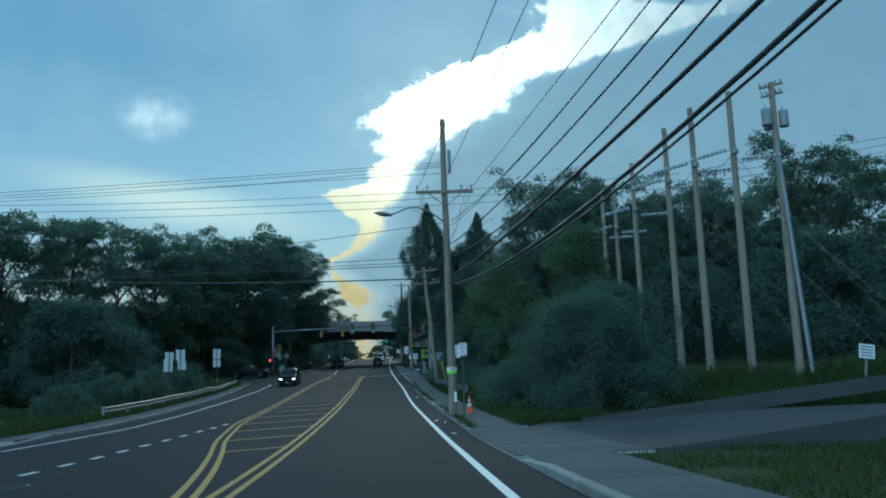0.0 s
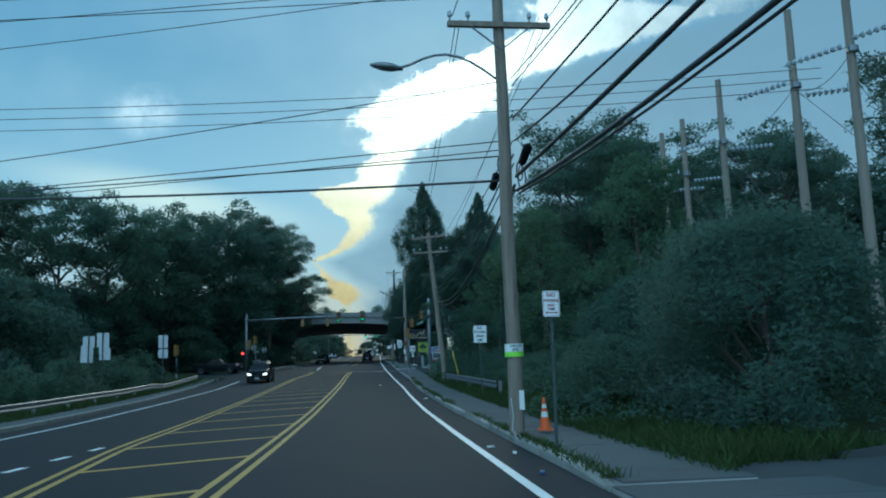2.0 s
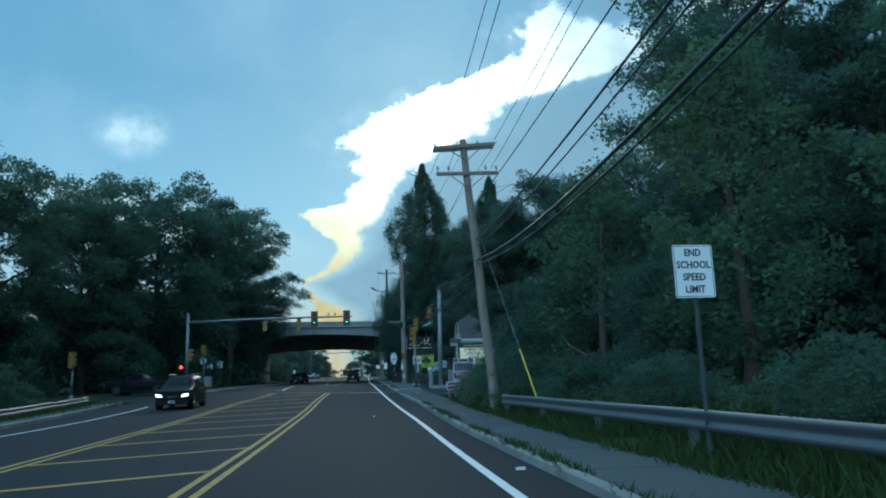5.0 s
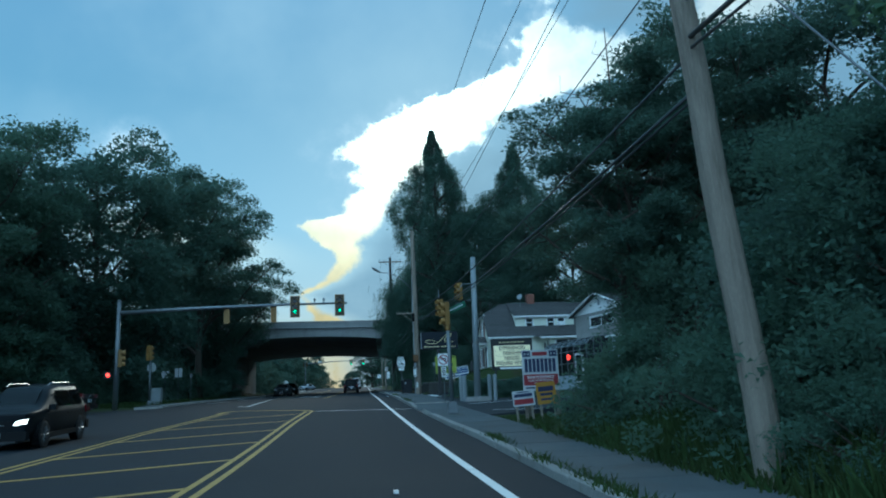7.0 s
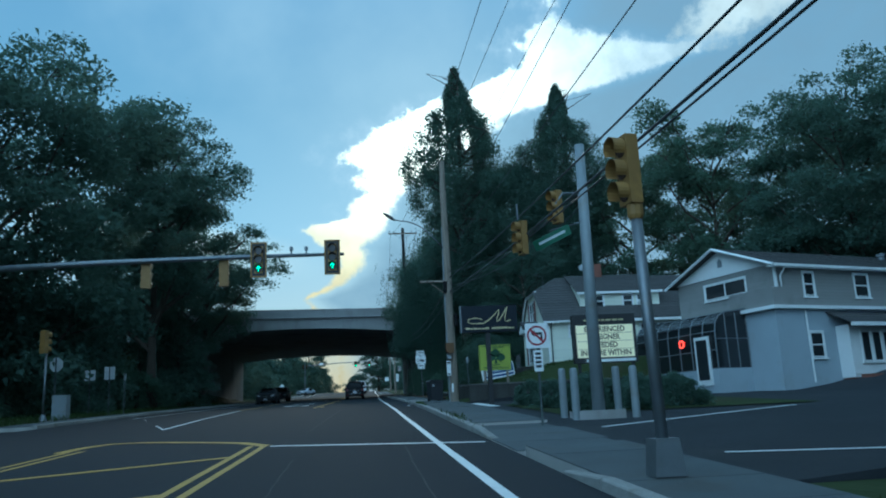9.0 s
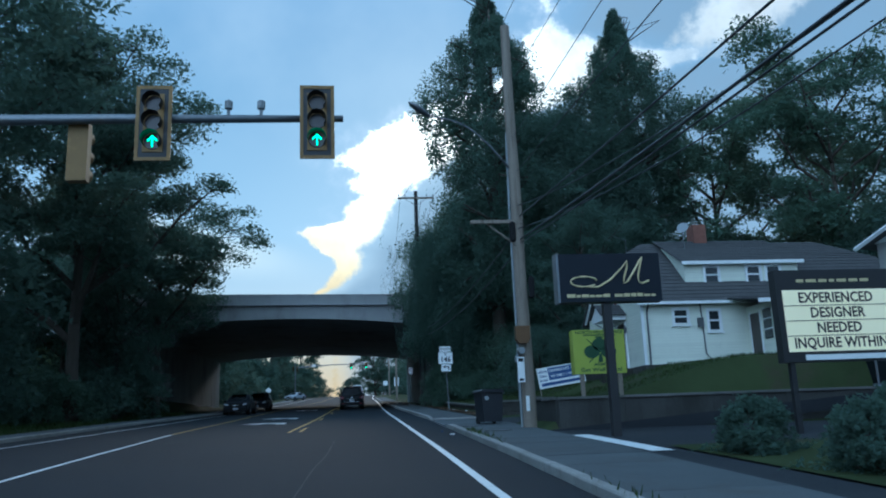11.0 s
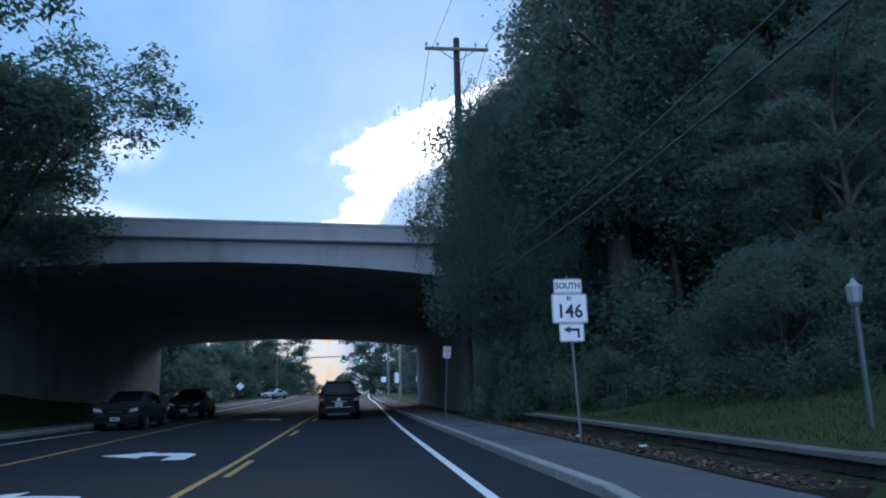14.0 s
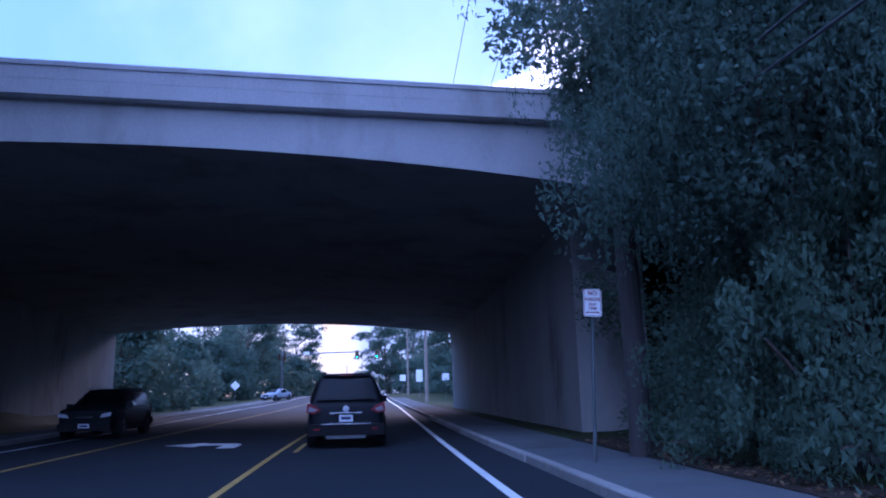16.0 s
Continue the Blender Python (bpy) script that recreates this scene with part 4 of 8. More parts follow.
tall_tree = limbed_tree("tall broad-leaved tree with high dark limbs and layered foliage", 31, 25, 7.4, clear=0.24, limbs=20, pads_each=12, density=260, leaf=0.135, low=14, mat=LEAF_DARK, pad=0.175)
bridge_tree = limbed_tree("tree with its leafy crown above the bridge parapet", 33, 17.5, 6.4, clear=0.42, limbs=15, pads_each=10, density=210, leaf=0.13, low=14, mat=LEAF_DARK, belly=0.70)
snag = tree("bare dead tree with thin crooked branches", 25, 15, 3.6, clear=0.35, clumps=150, dead=True)
weeper["label"] = "large tree with drooping leafy branches overhanging the sidewalk"

# left side, from the near end to the bridge
settle(broad_a, -37, 80, 0.88)
settle(broad_b, -31, 96, 0.9, 40)
settle(broad_c, -22.6, 129, 1.16, 10)
rows = ((broad_far, -44, 70, 0.98, 30), (broad_far, -52, 58, 0.9, 80), (broad_a, -25, 114, 0.88, 200), (broad_a, -29, 104, 0.92, 10), (broad_c, -26, 122, 1.02, 240), 
        (broad_c, -24.5, 170, 0.75, 220), (broad_far, -60, 76, 1.1, 15),
        (broad_far, -64, 48, 0.8, 140), (broad_a, -33.5, 88, 0.88, 330), (broad_far, -72, 62, 1.0, 10))
for p, x, y, s, a in rows:
    plant(p, x, y, s, a)
# right side: behind the poles, along the bank, behind the houses
rows = ((broad_a, 34, 58, 0.70, 20), (broad_b, 44, 50, 0.66, 100), (broad_far, 54, 52, 0.66, 250), (broad_b, 27, 64, 0.62, 310), (broad_far, 44, 68, 0.7, 80), (broad_far, 60, 40, 0.6, 30),
        (near_tree, 15.8, 71, 0.9, 130), (broad_a, 19, 64, 0.62, 45), (near_tree, 13.2, 79, 0.58, 200), (near_tree, 13.6, 84.5, 0.55, 20), (near_thicket, 8.1, 77.8, 0.64, 60), (broad_a, 21, 77, 0.85, 270), (broad_c, 29, 73, 0.8, 10),
        (broad_a, 40, 106, 0.85, 60), (broad_c, 41, 119, 0.90, 160), (broad_c, 35, 131, 0.92, 280), (broad_a, 29.5, 141, 0.92, 30), (broad_a, 25, 149, 0.90, 210), (broad_far, 48, 92, 0.83, 110), (broad_far, 54, 112, 0.92, 190), (broad_far, 50, 132, 0.92, 20), (broad_b, 33, 118, 0.66, 95), (broad_far, 44, 143, 0.92, 320),
        (broad_a, 21, 158, 0.64, 77), (broad_far, 38, 154, 0.78, 7), (near_tree, 13.0, 142, 0.55, 200))
for p, x, y, s, a in rows:
    plant(p, x, y, s, a)
settle(poplar, 9.2, 149.4, 1.0, 0)
plant(poplar, 18.7, 148.5, 0.92, 120)
plant(near_tree, -15.4, 148.0, 0.6, 40)
settle(weeper, 8.6, 153.7, 1.0, 20)
plant(weeper, 5.7, 150.4, 0.58, 200, 0.84)
plant(bush_b, 5.3, 151.6, 0.5, 10, 0.95)
plant(bush_b, 5.7, 149.3, 0.55, 40, 1.25)
plant(weeper, 14.5, 152.5, 1.25, 140, 1.35)
settle(young, 9.5, 59, 0.85)
plant(young, 13, 53, 0.95, 60)
plant(young, 8.2, 66.5, 0.75, 200)
# beyond the overpass
settle(broad_far, -24, 213, 0.7, 0)
rows = ((broad_far, -27, 235, 0.8, 50), (broad_far, -18, 262, 0.72, 130), (broad_far, 15, 232, 0.7, 90), (broad_far, 13, 262, 0.75, 10), (broad_far, 17, 212, 0.6, 200), (broad_far, -17, 335, 0.95, 120),
        (broad_far, 5, 345, 1.0, 10), (broad_far, -23, 300, 0.85, 110), (broad_far, 16, 300, 0.9, 240), (broad_far, 27, 250, 0.9, 40), (broad_far, 14, 370, 1.2, 0), (broad_far, -34, 330, 1.1, 70), (broad_far, -38, 262, 0.9, 30))
for p, x, y, s, a in rows:
    plant(p, x, y, s, a)
settle(near_tree, 14.6, 66, 0.7, 80)
settle(tall_tree, -16.0, 142, 0.95, 160)
settle(bridge_tree, -14.3, 152.6, 1.0, 40, 0.86)
settle(near_thicket, 8.6, 70, 0.8, 10)
settle(snag, 6.9, 79.5, 0.8, 30)
plant(tall_tree, 7.3, 79.3, 0.42, 310, 0.38)
plant(near_tree, 11.2, 80.4, 0.58, 310)
settle(thicket, -27, 72, 1.0)
settle(far_thicket, -20, 206, 0.9, 10)
rows = ((thicket, -38, 68, 1.1, 40), (thicket, -48, 60, 1.1, 90), (thicket, -60, 52, 1.1, 140), (thicket, -30, 86, 1.0, 200), (thicket, -40, 90, 1.1, 10), (thicket, -26, 120, 1.0, 100), (thicket, -21, 133, 0.9, 250), (thicket, -18.5, 147, 0.9, 20), (thicket, -25, 146, 1.0, 70), (thicket, -32, 108, 1.0, 300),
        (thicket, 27, 47, 0.8, 30), (thicket, 36, 46, 0.9, 90), (thicket, 46, 40, 1.0, 150), (thicket, 58, 34, 1.0, 200), (thicket, 22, 56, 0.8, 240), (thicket, 32, 60, 0.9, 280), (thicket, 18, 70, 0.75, 10), (thicket, 17, 80, 0.7, 60), (thicket, 26, 84, 0.75, 110),
        (thicket, 34, 106, 0.9, 0), (thicket, 36, 120, 0.9, 50), (thicket, 30, 134, 0.9, 100), (thicket, 24, 143, 0.8, 150), (thicket, 17, 147, 0.9, 200), (near_thicket, 11, 149, 1.2, 250), (near_thicket, 10, 156.5, 1.1, 300), (near_thicket, 13, 153, 1.3, 30), (thicket, 42, 96, 1.0, 40),
        (far_thicket, -20, 226, 0.8, 90), (far_thicket, -20, 250, 0.9, 190), (far_thicket, -18, 280, 1.0, 20), (far_thicket, 12.5, 206, 0.7, 120), (far_thicket, 13, 224, 0.8, 20), (far_thicket, 14, 246, 0.8, 80), (far_thicket, 14, 275, 0.9, 160), (far_thicket, -16, 312, 0.9, 0), (far_thicket, 12, 320, 0.9, 50), (far_thicket, -2, 356, 0.7, 80), (far_thicket, -14, 362, 0.8, 10), (far_thicket, 8, 360, 0.9, 99))
for p, x, y, s, a in rows:
    plant(p, x, y, s, a)
# clipped shrubs in the bed beside the shop
shrub = tree("low clipped dark green shrub in a planting bed", 27, 1.5, 1.1, "bush", clear=0.02, clumps=70, per=80, leaf=0.06, mat=LEAF_DARK, spread=0.22, name="shrub", category="bush", fine=True)
settle(shrub, 6.6, 103.5, 0.75)
for x, y, s, a in ((8.2, 103.2, 0.7, 40), (9.6, 103.8, 0.75, 90), (7.4, 105.2, 0.8, 130), (9.2, 106.2, 0.75, 200), (6.3, 106.6, 0.7, 20), (8.0, 108.2, 0.8, 100), (10.4, 107.4, 0.7, 240), (6.2, 109.6, 0.7, 10)):
    plant(shrub, x, y, s, a)
# bushes
settle(bush_c, -24, 70, 0.6)
settle(bush_a, 8.3, 31.6, 0.95)
settle(bush_b, 6.4, 37.5, 0.7)
rows = ((bush_a, 10.5, 37, 1.0, 150), (bush_b, 6.6, 44, 0.6, 80), (bush_a, 10, 43, 0.75, 200), (bush_b, 6.9, 51, 0.5, 20), (bush_a, 11, 50, 0.7, 280), (bush_b, 6.6, 57, 0.5, 140),
        (bush_a, 9.6, 63, 0.8, 330), (bush_b, 6.6, 63.5, 0.55, 210), (bush_b, 6.3, 70.5, 0.75, 40), (bush_a, 9.3, 72, 1.0, 100), (bush_b, 6.3, 76, 0.7, 250), (bush_b, 5.5, 67.6, 0.4, 190), (bush_a, 11.6, 80.5, 0.75, 30), (bush_b, 12.4, 83.5, 0.5, 70))
for p, x, y, s, a in rows:
    plant(p, x, y, s, a)
rows = ((bush_c, -19, 50, 0.5, 0), (bush_c, -17.5, 62, 0.6, 40), (bush_c, -21, 64, 0.6, 90), (bush_c, -18, 74, 0.6, 200), (bush_c, -22, 78, 0.6, 310), (bush_c, -20, 86, 0.6, 10), (bush_c, -17.5, 35, 0.42, 10), (bush_c, -20, 33, 0.38, 100), (bush_c, -27, 55, 0.6, 70),
        (bush_c, -34, 52, 0.8, 20), (bush_c, -20.8, 123, 0.6, 50), (bush_c, -19.4, 131, 0.6, 150), (bush_c, -16.8, 141, 0.7, 250), (bush_c, -17.2, 150, 0.7, 60), (bush_c, -18.0, 155.0, 0.7, 160),
        (bush_a, 9.6, 140, 0.7, 20), (bush_b, 6.0, 149, 0.5, 130), (bush_b, 7.2, 156.5, 0.75, 210), (bush_b, 7.2, 146, 0.6, 300), (bush_c, 22, 127, 0.6, 80))
for p, x, y, s, a in rows:
    plant(p, x, y, s, a)

# ---- utility poles ----
def utility_pole(label, base, top, r=0.16, mat=None):
    """A tapered wooden pole from base to top (world points); the thing stands at its base."""
    t = thing("utility_pole", pose(*base), label, "utility pole", "roadside utility poles")
    d = Vector(top) - Vector(base)
    n = 9
    bm = tube([d * (k / (n - 1)) + Vector((0.015 * math.sin(k * 1.7), 0.015 * math.cos(k * 2.3), -0.3 if k == 0 else 0)) for k in range(n)], [r * (1.12 - 0.38 * k / (n - 1)) for k in range(n)], 12)
    part("pole", bm, mat or POLEWOOD, t, smooth=False)
    return t, d


def crossarm(t, at, half, axis=(1, 0, 0), pins=(-0.95, -0.6, 0.6, 0.95), brace=True):
    a = Vector(axis).normalized()
    ang = math.degrees(math.atan2(a.y, a.x))
    tilt = math.degrees(math.asin(a.z))
    m = Matrix.Translation(at) @ pose(0, 0, 0, 0, -tilt, ang)
    arm = part("crossarm", box(-half, half, -0.2, -0.09, -0.06, 0.06), POLEWOOD, t, bevel=0.008)
    arm.matrix_basis = m
    for p in pins:
        bm = lathe([(0.018, 0.06), (0.018, 0.16), (0.045, 0.17), (0.06, 0.2), (0.045, 0.23), (0.05, 0.26), (0.03, 0.3), (0, 0.31)], 8, at=(p * half, -0.145, 0))
        ob = part("insulator", bm, PORCELAIN, t, smooth=True)
        ob.matrix_basis = m
    if brace:
        for s in (-1, 1):
            ob = part("brace", tube([(s * half * 0.6, -0.21, -0.05), (0, -0.19, -0.6)], 0.018, 6), GALV, t)
            ob.matrix_basis = m
    return m


def street_lamp_arm(t, root, tip):
    """Curved bracket with a cobra-head luminaire."""
    a, b = Vector(root), Vector(tip)
    pts = [a.lerp(b, k) + Vector((0, 0, 0.45 * math.sin(math.pi * min(1, k * 1.05)) ** 1.0)) for k in np.linspace(0, 1, 9)]
    part("lamp_arm", tube(pts, 0.03, 8), GALV, t, smooth=True)
    d = (b - a).normalized()
    side = Vector((-d.y, d.x, 0))
    bm = bmesh.new()
    for k in range(9):
        f = k / 8
        w = 0.16 * math.sin(math.pi * min(0.97, max(0.08, f))) ** 0.6
        c = b + d * (0.75 * f - 0.1)
        ring = [bm.verts.new(c + side * w * math.cos(q) + Vector((0, 0, 0.6 * w * math.sin(q)))) for q in np.linspace(0, 2 * math.pi, 10, endpoint=False)]
        if k:
            for j in range(10):
                bm.faces.new((prev[j], prev[(j + 1) % 10], ring[(j + 1) % 10], ring[j]))
        else:
            bm.faces.new(ring[::-1])
        prev = ring
    bm.faces.new(prev)
    part("lamp_head", bm, GALV, t, smooth=True)


p1, d1 = utility_pole("weathered grey wooden utility pole with crossarm and street lamp", (2.71, 31.8, 0.05), (2.68, 31.3, 12.05), 0.148)
crossarm(p1, Vector((-0.05, -0.36, 8.93)), 1.17, (1, 0.1, 0.03))
street_lamp_arm(p1, (-0.12, -0.3, 7.75), (-2.27, 0.05, 8.15))
part("cutout", lathe([(0.05, 0), (0.07, 0.1), (0.07, 0.95), (0.04, 1.0)], 8, at=(0.2, -0.5, 9.7)), GREY_TANK, p1)
p2, d2 = utility_pole("leaning wooden utility pole with two crossarms", (4.62, 68.3, 1.0), (3.72, 68.1, 11.3), 0.17)
crossarm(p2, d2 * 0.972, 1.18, (1, 0.1, 0.11), pins=())
crossarm(p2, d2 * 0.972 + Vector((0, 0.34, 0)), 1.18, (1, 0.1, 0.11), pins=(-0.9, 0.5), brace=False)
crossarm(p2, d2 * 0.869, 1.18, (1, 0.1, 0.05))
p4, d4 = utility_pole("tall wooden utility pole with street lamp and cable boxes", (4.32, 119.1, 3.6), (4.2, 118.9, 16.2), 0.19)
street_lamp_arm(p4, (-0.2, -0.15, 7.9), (-2.75, -1.0, 9.3))
p5, d5 = utility_pole("utility pole with a bare crossarm above the trees", (4.1, 153.4, 5.0), (3.95, 153.2, 21.0), 0.18, DARKWOOD)
crossarm(p5, Vector((-0.15, -0.2, 15.45)), 1.35, (1, 0.0, 0))
p6, d6 = utility_pole("distant wooden utility pole", (5.2, 215, 7.7), (5.2, 215, 20), 0.16)
crossarm(p6, d6 * 0.97, 1.2)
p7, d7 = utility_pole("distant wooden utility pole", (6.0, 262, 9.9), (6.0, 262, 21), 0.16)
crossarm(p7, d7 * 0.97, 1.2)

# tall bare poles of the transmission line
for k, (x, y, top) in enumerate(((18.1, 37.9, 15.6), (17.0, 40.3, 15.6), (16.8, 43.8, 15.6), (17.2, 51.3, 15.6), (17.6, 57.0, 15.5), (17.6, 60.2, 15.7))):
    zb = float(land_z(x, y))
    t = thing("transmission_pole", pose(x, y, zb), "tall pale bare wooden transmission pole with strings of insulators", "utility pole", "transmission poles")
    n = 7
    part("pole", tube([(0.04 - 0.04 * j / (n - 1), 0.5 - 0.5 * j / (n - 1), (top - zb) * j / (n - 1) - (0.3 if j == 0 else 0)) for j in range(n)], [0.21 - 0.012 * j for j in range(n)], 12), POLEWOOD_PALE, t)
    for s, dz in ((-1, 3.1), (1, 3.6)):
        z0 = top - zb - dz
        rod = part("insulator_string", tube([(s * 0.15, 0, z0), (s * 1.85, -0.16 * 9 * s, z0 - 0.18)], 0.014, 5), GALV, t, "string of pale insulator discs")
        for j in range(9):
            c = Vector((s * (0.4 + 0.16 * j), -0.15 * j * s, z0 - 0.02 * j))
            part("insulator_disc", tube([c, c + Vector((s * 0.05, -0.03 * s, 0)), c + Vector((s * 0.13, -0.1 * s, 0))], [0.11, 0.13, 0.03], 8), PORCELAIN, rod)
    part("collar", tube([(0.02, 0, top - zb - 3.3), (0.02, 0, top - zb - 3.1)], 0.2, 12), GALV, t)


# ---- wires ----
def wire(label, a, b, sag, r=0.012, mat=None, n=14):
    a, b = Vector(a), Vector(b)
    pts = [a.lerp(b, k / n) - Vector((0, 0, sag * 4 * (k / n) * (1 - k / n))) for k in range(n + 1)]
    bm = tube([p - a for p in pts], r, 6)
    ob = part("overhead_wire", bm, mat or WIRE, smooth=True)
    ob.location = a
    return tagged(ob, label, "cable", "overhead wires")


for x0, dx, za, zb, r, sg in ((3.9, -1.1, 9.8, 9.25, 0.011, 0.3), (4.4, 0.0, 10.2, 9.6, 0.011, 0.3), (7.0, 1.1, 9.6, 9.25, 0.011, 0.3), (6.26, 0.15, 9.84, 7.78, 0.013, 1.38), (6.3, 0.15, 9.7, 7.6, 0.011, 1.2),
                              (6.2, 0.15, 8.7, 6.87, 0.02, 1.0), (7.07, 0.15, 10.74, 6.35, 0.022, 1.95), (6.63, 0.15, 7.51, 5.55, 0.042, 0.62), (5.05, 0.15, 6.47, 5.24, 0.036, 1.34), (5.13, 0.2, 6.4, 5.18, 0.02, 1.36)):
    wire("dark overhead cable running along the road", (x0, -8.0, za), (2.75 + dx, 31.4, zb), sg, r, n=22)
for dx, za, zb, r, sg in ((-1.0, 9.2, 11.1, 0.010, 0.3), (1.1, 9.25, 11.3, 0.010, 0.3), (-0.9, 9.25, 10.1, 0.010, 0.3), (0.9, 9.3, 10.2, 0.010, 0.4), (0.15, 6.41, 8.78, 0.014, 0.41), (0.15, 6.1, 7.44, 0.022, 0.6), (0.15, 5.9, 7.2, 0.016, 0.7), (0.15, 5.41, 6.7, 0.034, 0.98), (0.15, 5.3, 6.55, 0.02, 1.05)):
    wire("dark overhead cable running along the road", (2.75 + dx, 31.6, za), (3.95 + dx * 0.9, 68.1, zb), sg, r, n=22)
for dx, za, zb, r, sg in ((-1.0, 11.1, 16.0, 0.010, 0.2), (0.0, 11.3, 16.4, 0.010, 0.2), (1.1, 11.3, 15.6, 0.010, 0.3), (0.0, 10.0, 12.4, 0.010, 0.3), (0.15, 8.0, 11.4, 0.012, 0.3), (0.15, 6.5, 10.0, 0.02, 0.4), (0.15, 6.0, 9.3, 0.026, 0.4), (0.2, 5.95, 9.2, 0.018, 0.42)):
    wire("dark overhead cable running along the road", (3.95 + dx, 68.2, za), (4.2 + dx * 0.8, 119.1, zb), sg, r, n=22)
for dx, za, zb, r in ((-1.1, 15.6, 20.5, 0.010), (1.1, 15.6, 20.5, 0.010), (0.1, 9.6, 10.6, 0.02), (0.1, 9.0, 10.2, 0.02)):
    wire("dark overhead cable running along the road", (4.2 + dx * 0.8, 119.2, za), (4.0 + dx, 153.2, zb), 0.5, r)
for dx, za, zb in ((-1.2, 20.5, 19.9), (1.2, 20.5, 19.9), (0.4, 20.5, 19.9)):
    wire("thin overhead wire above the bridge", (4.0 + dx, 153.4, za), (5.2 + dx, 215, zb), 1.0, 0.012)
# wires that cross the road from the near pole
for z, yb, zb, sg, r in ((10.3, 33, 8.6, 0.2, 0.010), (10.12, 47.6, 13.37, 0.84, 0.010), (10.2, 40, 10.6, 0.3, 0.010), (9.84, 36, 9.6, 0.2, 0.010), (7.77, 47.8, 8.4, 0.9, 0.012), (6.4, 54, 9.4, 0.3, 0.013), (6.06, 50, 8.4, 0.1, 0.016), (6.2, 57, 9.6, 0.2, 0.012), (5.51, 45.7, 11.11, 1.08, 0.028)):
    wire("overhead wire crossing the road", (2.6, 31.6, z), (-46, yb, zb), sg, r, n=20)

# ---- traffic signals, signs and road furniture ----
def signal_head(parent, m, lit="", plate=True, name="signal_head", size=1.0):
    """Three-section head; faces -y of m. Its origin is the middle of the head."""
    body = part(name, box(-0.17, 0.17, 0.0, 0.2, -0.53, 0.53), SIGNAL_YELLOW, parent, "yellow three-section signal housing", bevel=0.02)
    body.matrix_basis = m @ Matrix.Diagonal((size, size, size, 1))
    if plate:
        bm = prism([(-0.30, -0.68), (0.30, -0.68), (0.30, 0.68), (-0.30, 0.68)], 0.02, 0.035)
        part("backplate", bm, SIGNAL_BLACK, body)
        for a, b, c, d in ((-0.30, 0.30, 0.62, 0.68), (-0.30, 0.30, -0.68, -0.62), (-0.30, -0.24, -0.62, 0.62), (0.24, 0.30, -0.62, 0.62)):
            part("backplate_border", box(a, b, 0.008, 0.019, c, d), SIGNAL_YELLOW, body)
    for k, z in enumerate((0.345, 0.0, -0.345)):
        part("lens", tube([(0, -0.012, z), (0, -0.003, z)], [0.14, 0.145], 16), LENS_OFF, body)
        bm = bmesh.new()
        rings = []
        for yv, r in ((-0.004, 0.155), (-0.2, 0.162)):
            rings.append([bm.verts.new((r * math.cos(a), yv, z + r * math.sin(a))) for a in np.linspace(-0.75, math.pi + 0.75, 15)])
        for j in range(14):
            bm.faces.new((rings[0][j], rings[0][j + 1], rings[1][j + 1], rings[1][j]))
        v = part("visor", bm, SIGNAL_YELLOW if not plate else SIGNAL_BLACK, body)
    if lit == "arrow":
        o = [(-0.012, -0.10), (0.012, -0.10), (0.012, 0.062), (0.07, 0.0), (0.087, 0.018), (0.0, 0.108), (-0.087, 0.018), (-0.07, 0.0), (-0.012, 0.062)]
        part("green_arrow", prism([(u, v - 0.345) for u, v in o], -0.022, -0.014), GREEN_ON, body, "lit green arrow pointing up")
    elif lit == "green":
        part("green_light", tube([(0, -0.03, -0.345), (0, -0.013, -0.345)], [0.12, 0.135], 16), GREEN_ON, body, "lit green lens")
    elif lit == "red":
        part("red_light", tube([(0, -0.03, 0.345), (0, -0.013, 0.345)], [0.12, 0.135], 16), RED_ON, body, "lit red lens")
    return body


def flat_sign(parent, w, h, m, mat=None, r=0.03, name="sign_panel", back=True):
    """A thin sheet with rounded corners facing -y of m."""
    o = []
    for cx, cz, a0 in ((w / 2 - r, h / 2 - r, 0), (-w / 2 + r, h / 2 - r, 90), (-w / 2 + r, -h / 2 + r, 180), (w / 2 - r, -h / 2 + r, 270)):
        o += [(cx + r * math.cos(radians(a0 + a)), cz + r * math.sin(radians(a0 + a))) for a in (0, 30, 60, 90)]
    ob = part(name, prism(o, -0.003, 0.003), mat or SIGN_WHITE, parent)
    ob.matrix_basis = m
    return ob


def sign_text(panel, body, size, x, z, mat=SIGN_BLACK, squeeze=1.0):
    return text_part("lettering", body, size, mat, panel, pose(x, -0.006, z, 90, 0, 0), squeeze=squeeze)


def bar(panel, x0, x1, z0, z1, mat=SIGN_BLACK, y=-0.0055):
    return part("printed_bar", box(x0, x1, y, y + 0.002, z0, z1), mat, panel)


def border(panel, w, h, inset=0.015, t=0.008, mat=SIGN_BLACK):
    a, b = w / 2 - inset, h / 2 - inset
    for x0, x1, z0, z1 in ((-a, a, b - t, b), (-a, a, -b, -b + t), (-a, -a + t, -b + t, b - t), (a - t, a, -b + t, b - t)):
        part("printed_border", box(x0, x1, -0.005, -0.0032, z0, z1), mat, panel)


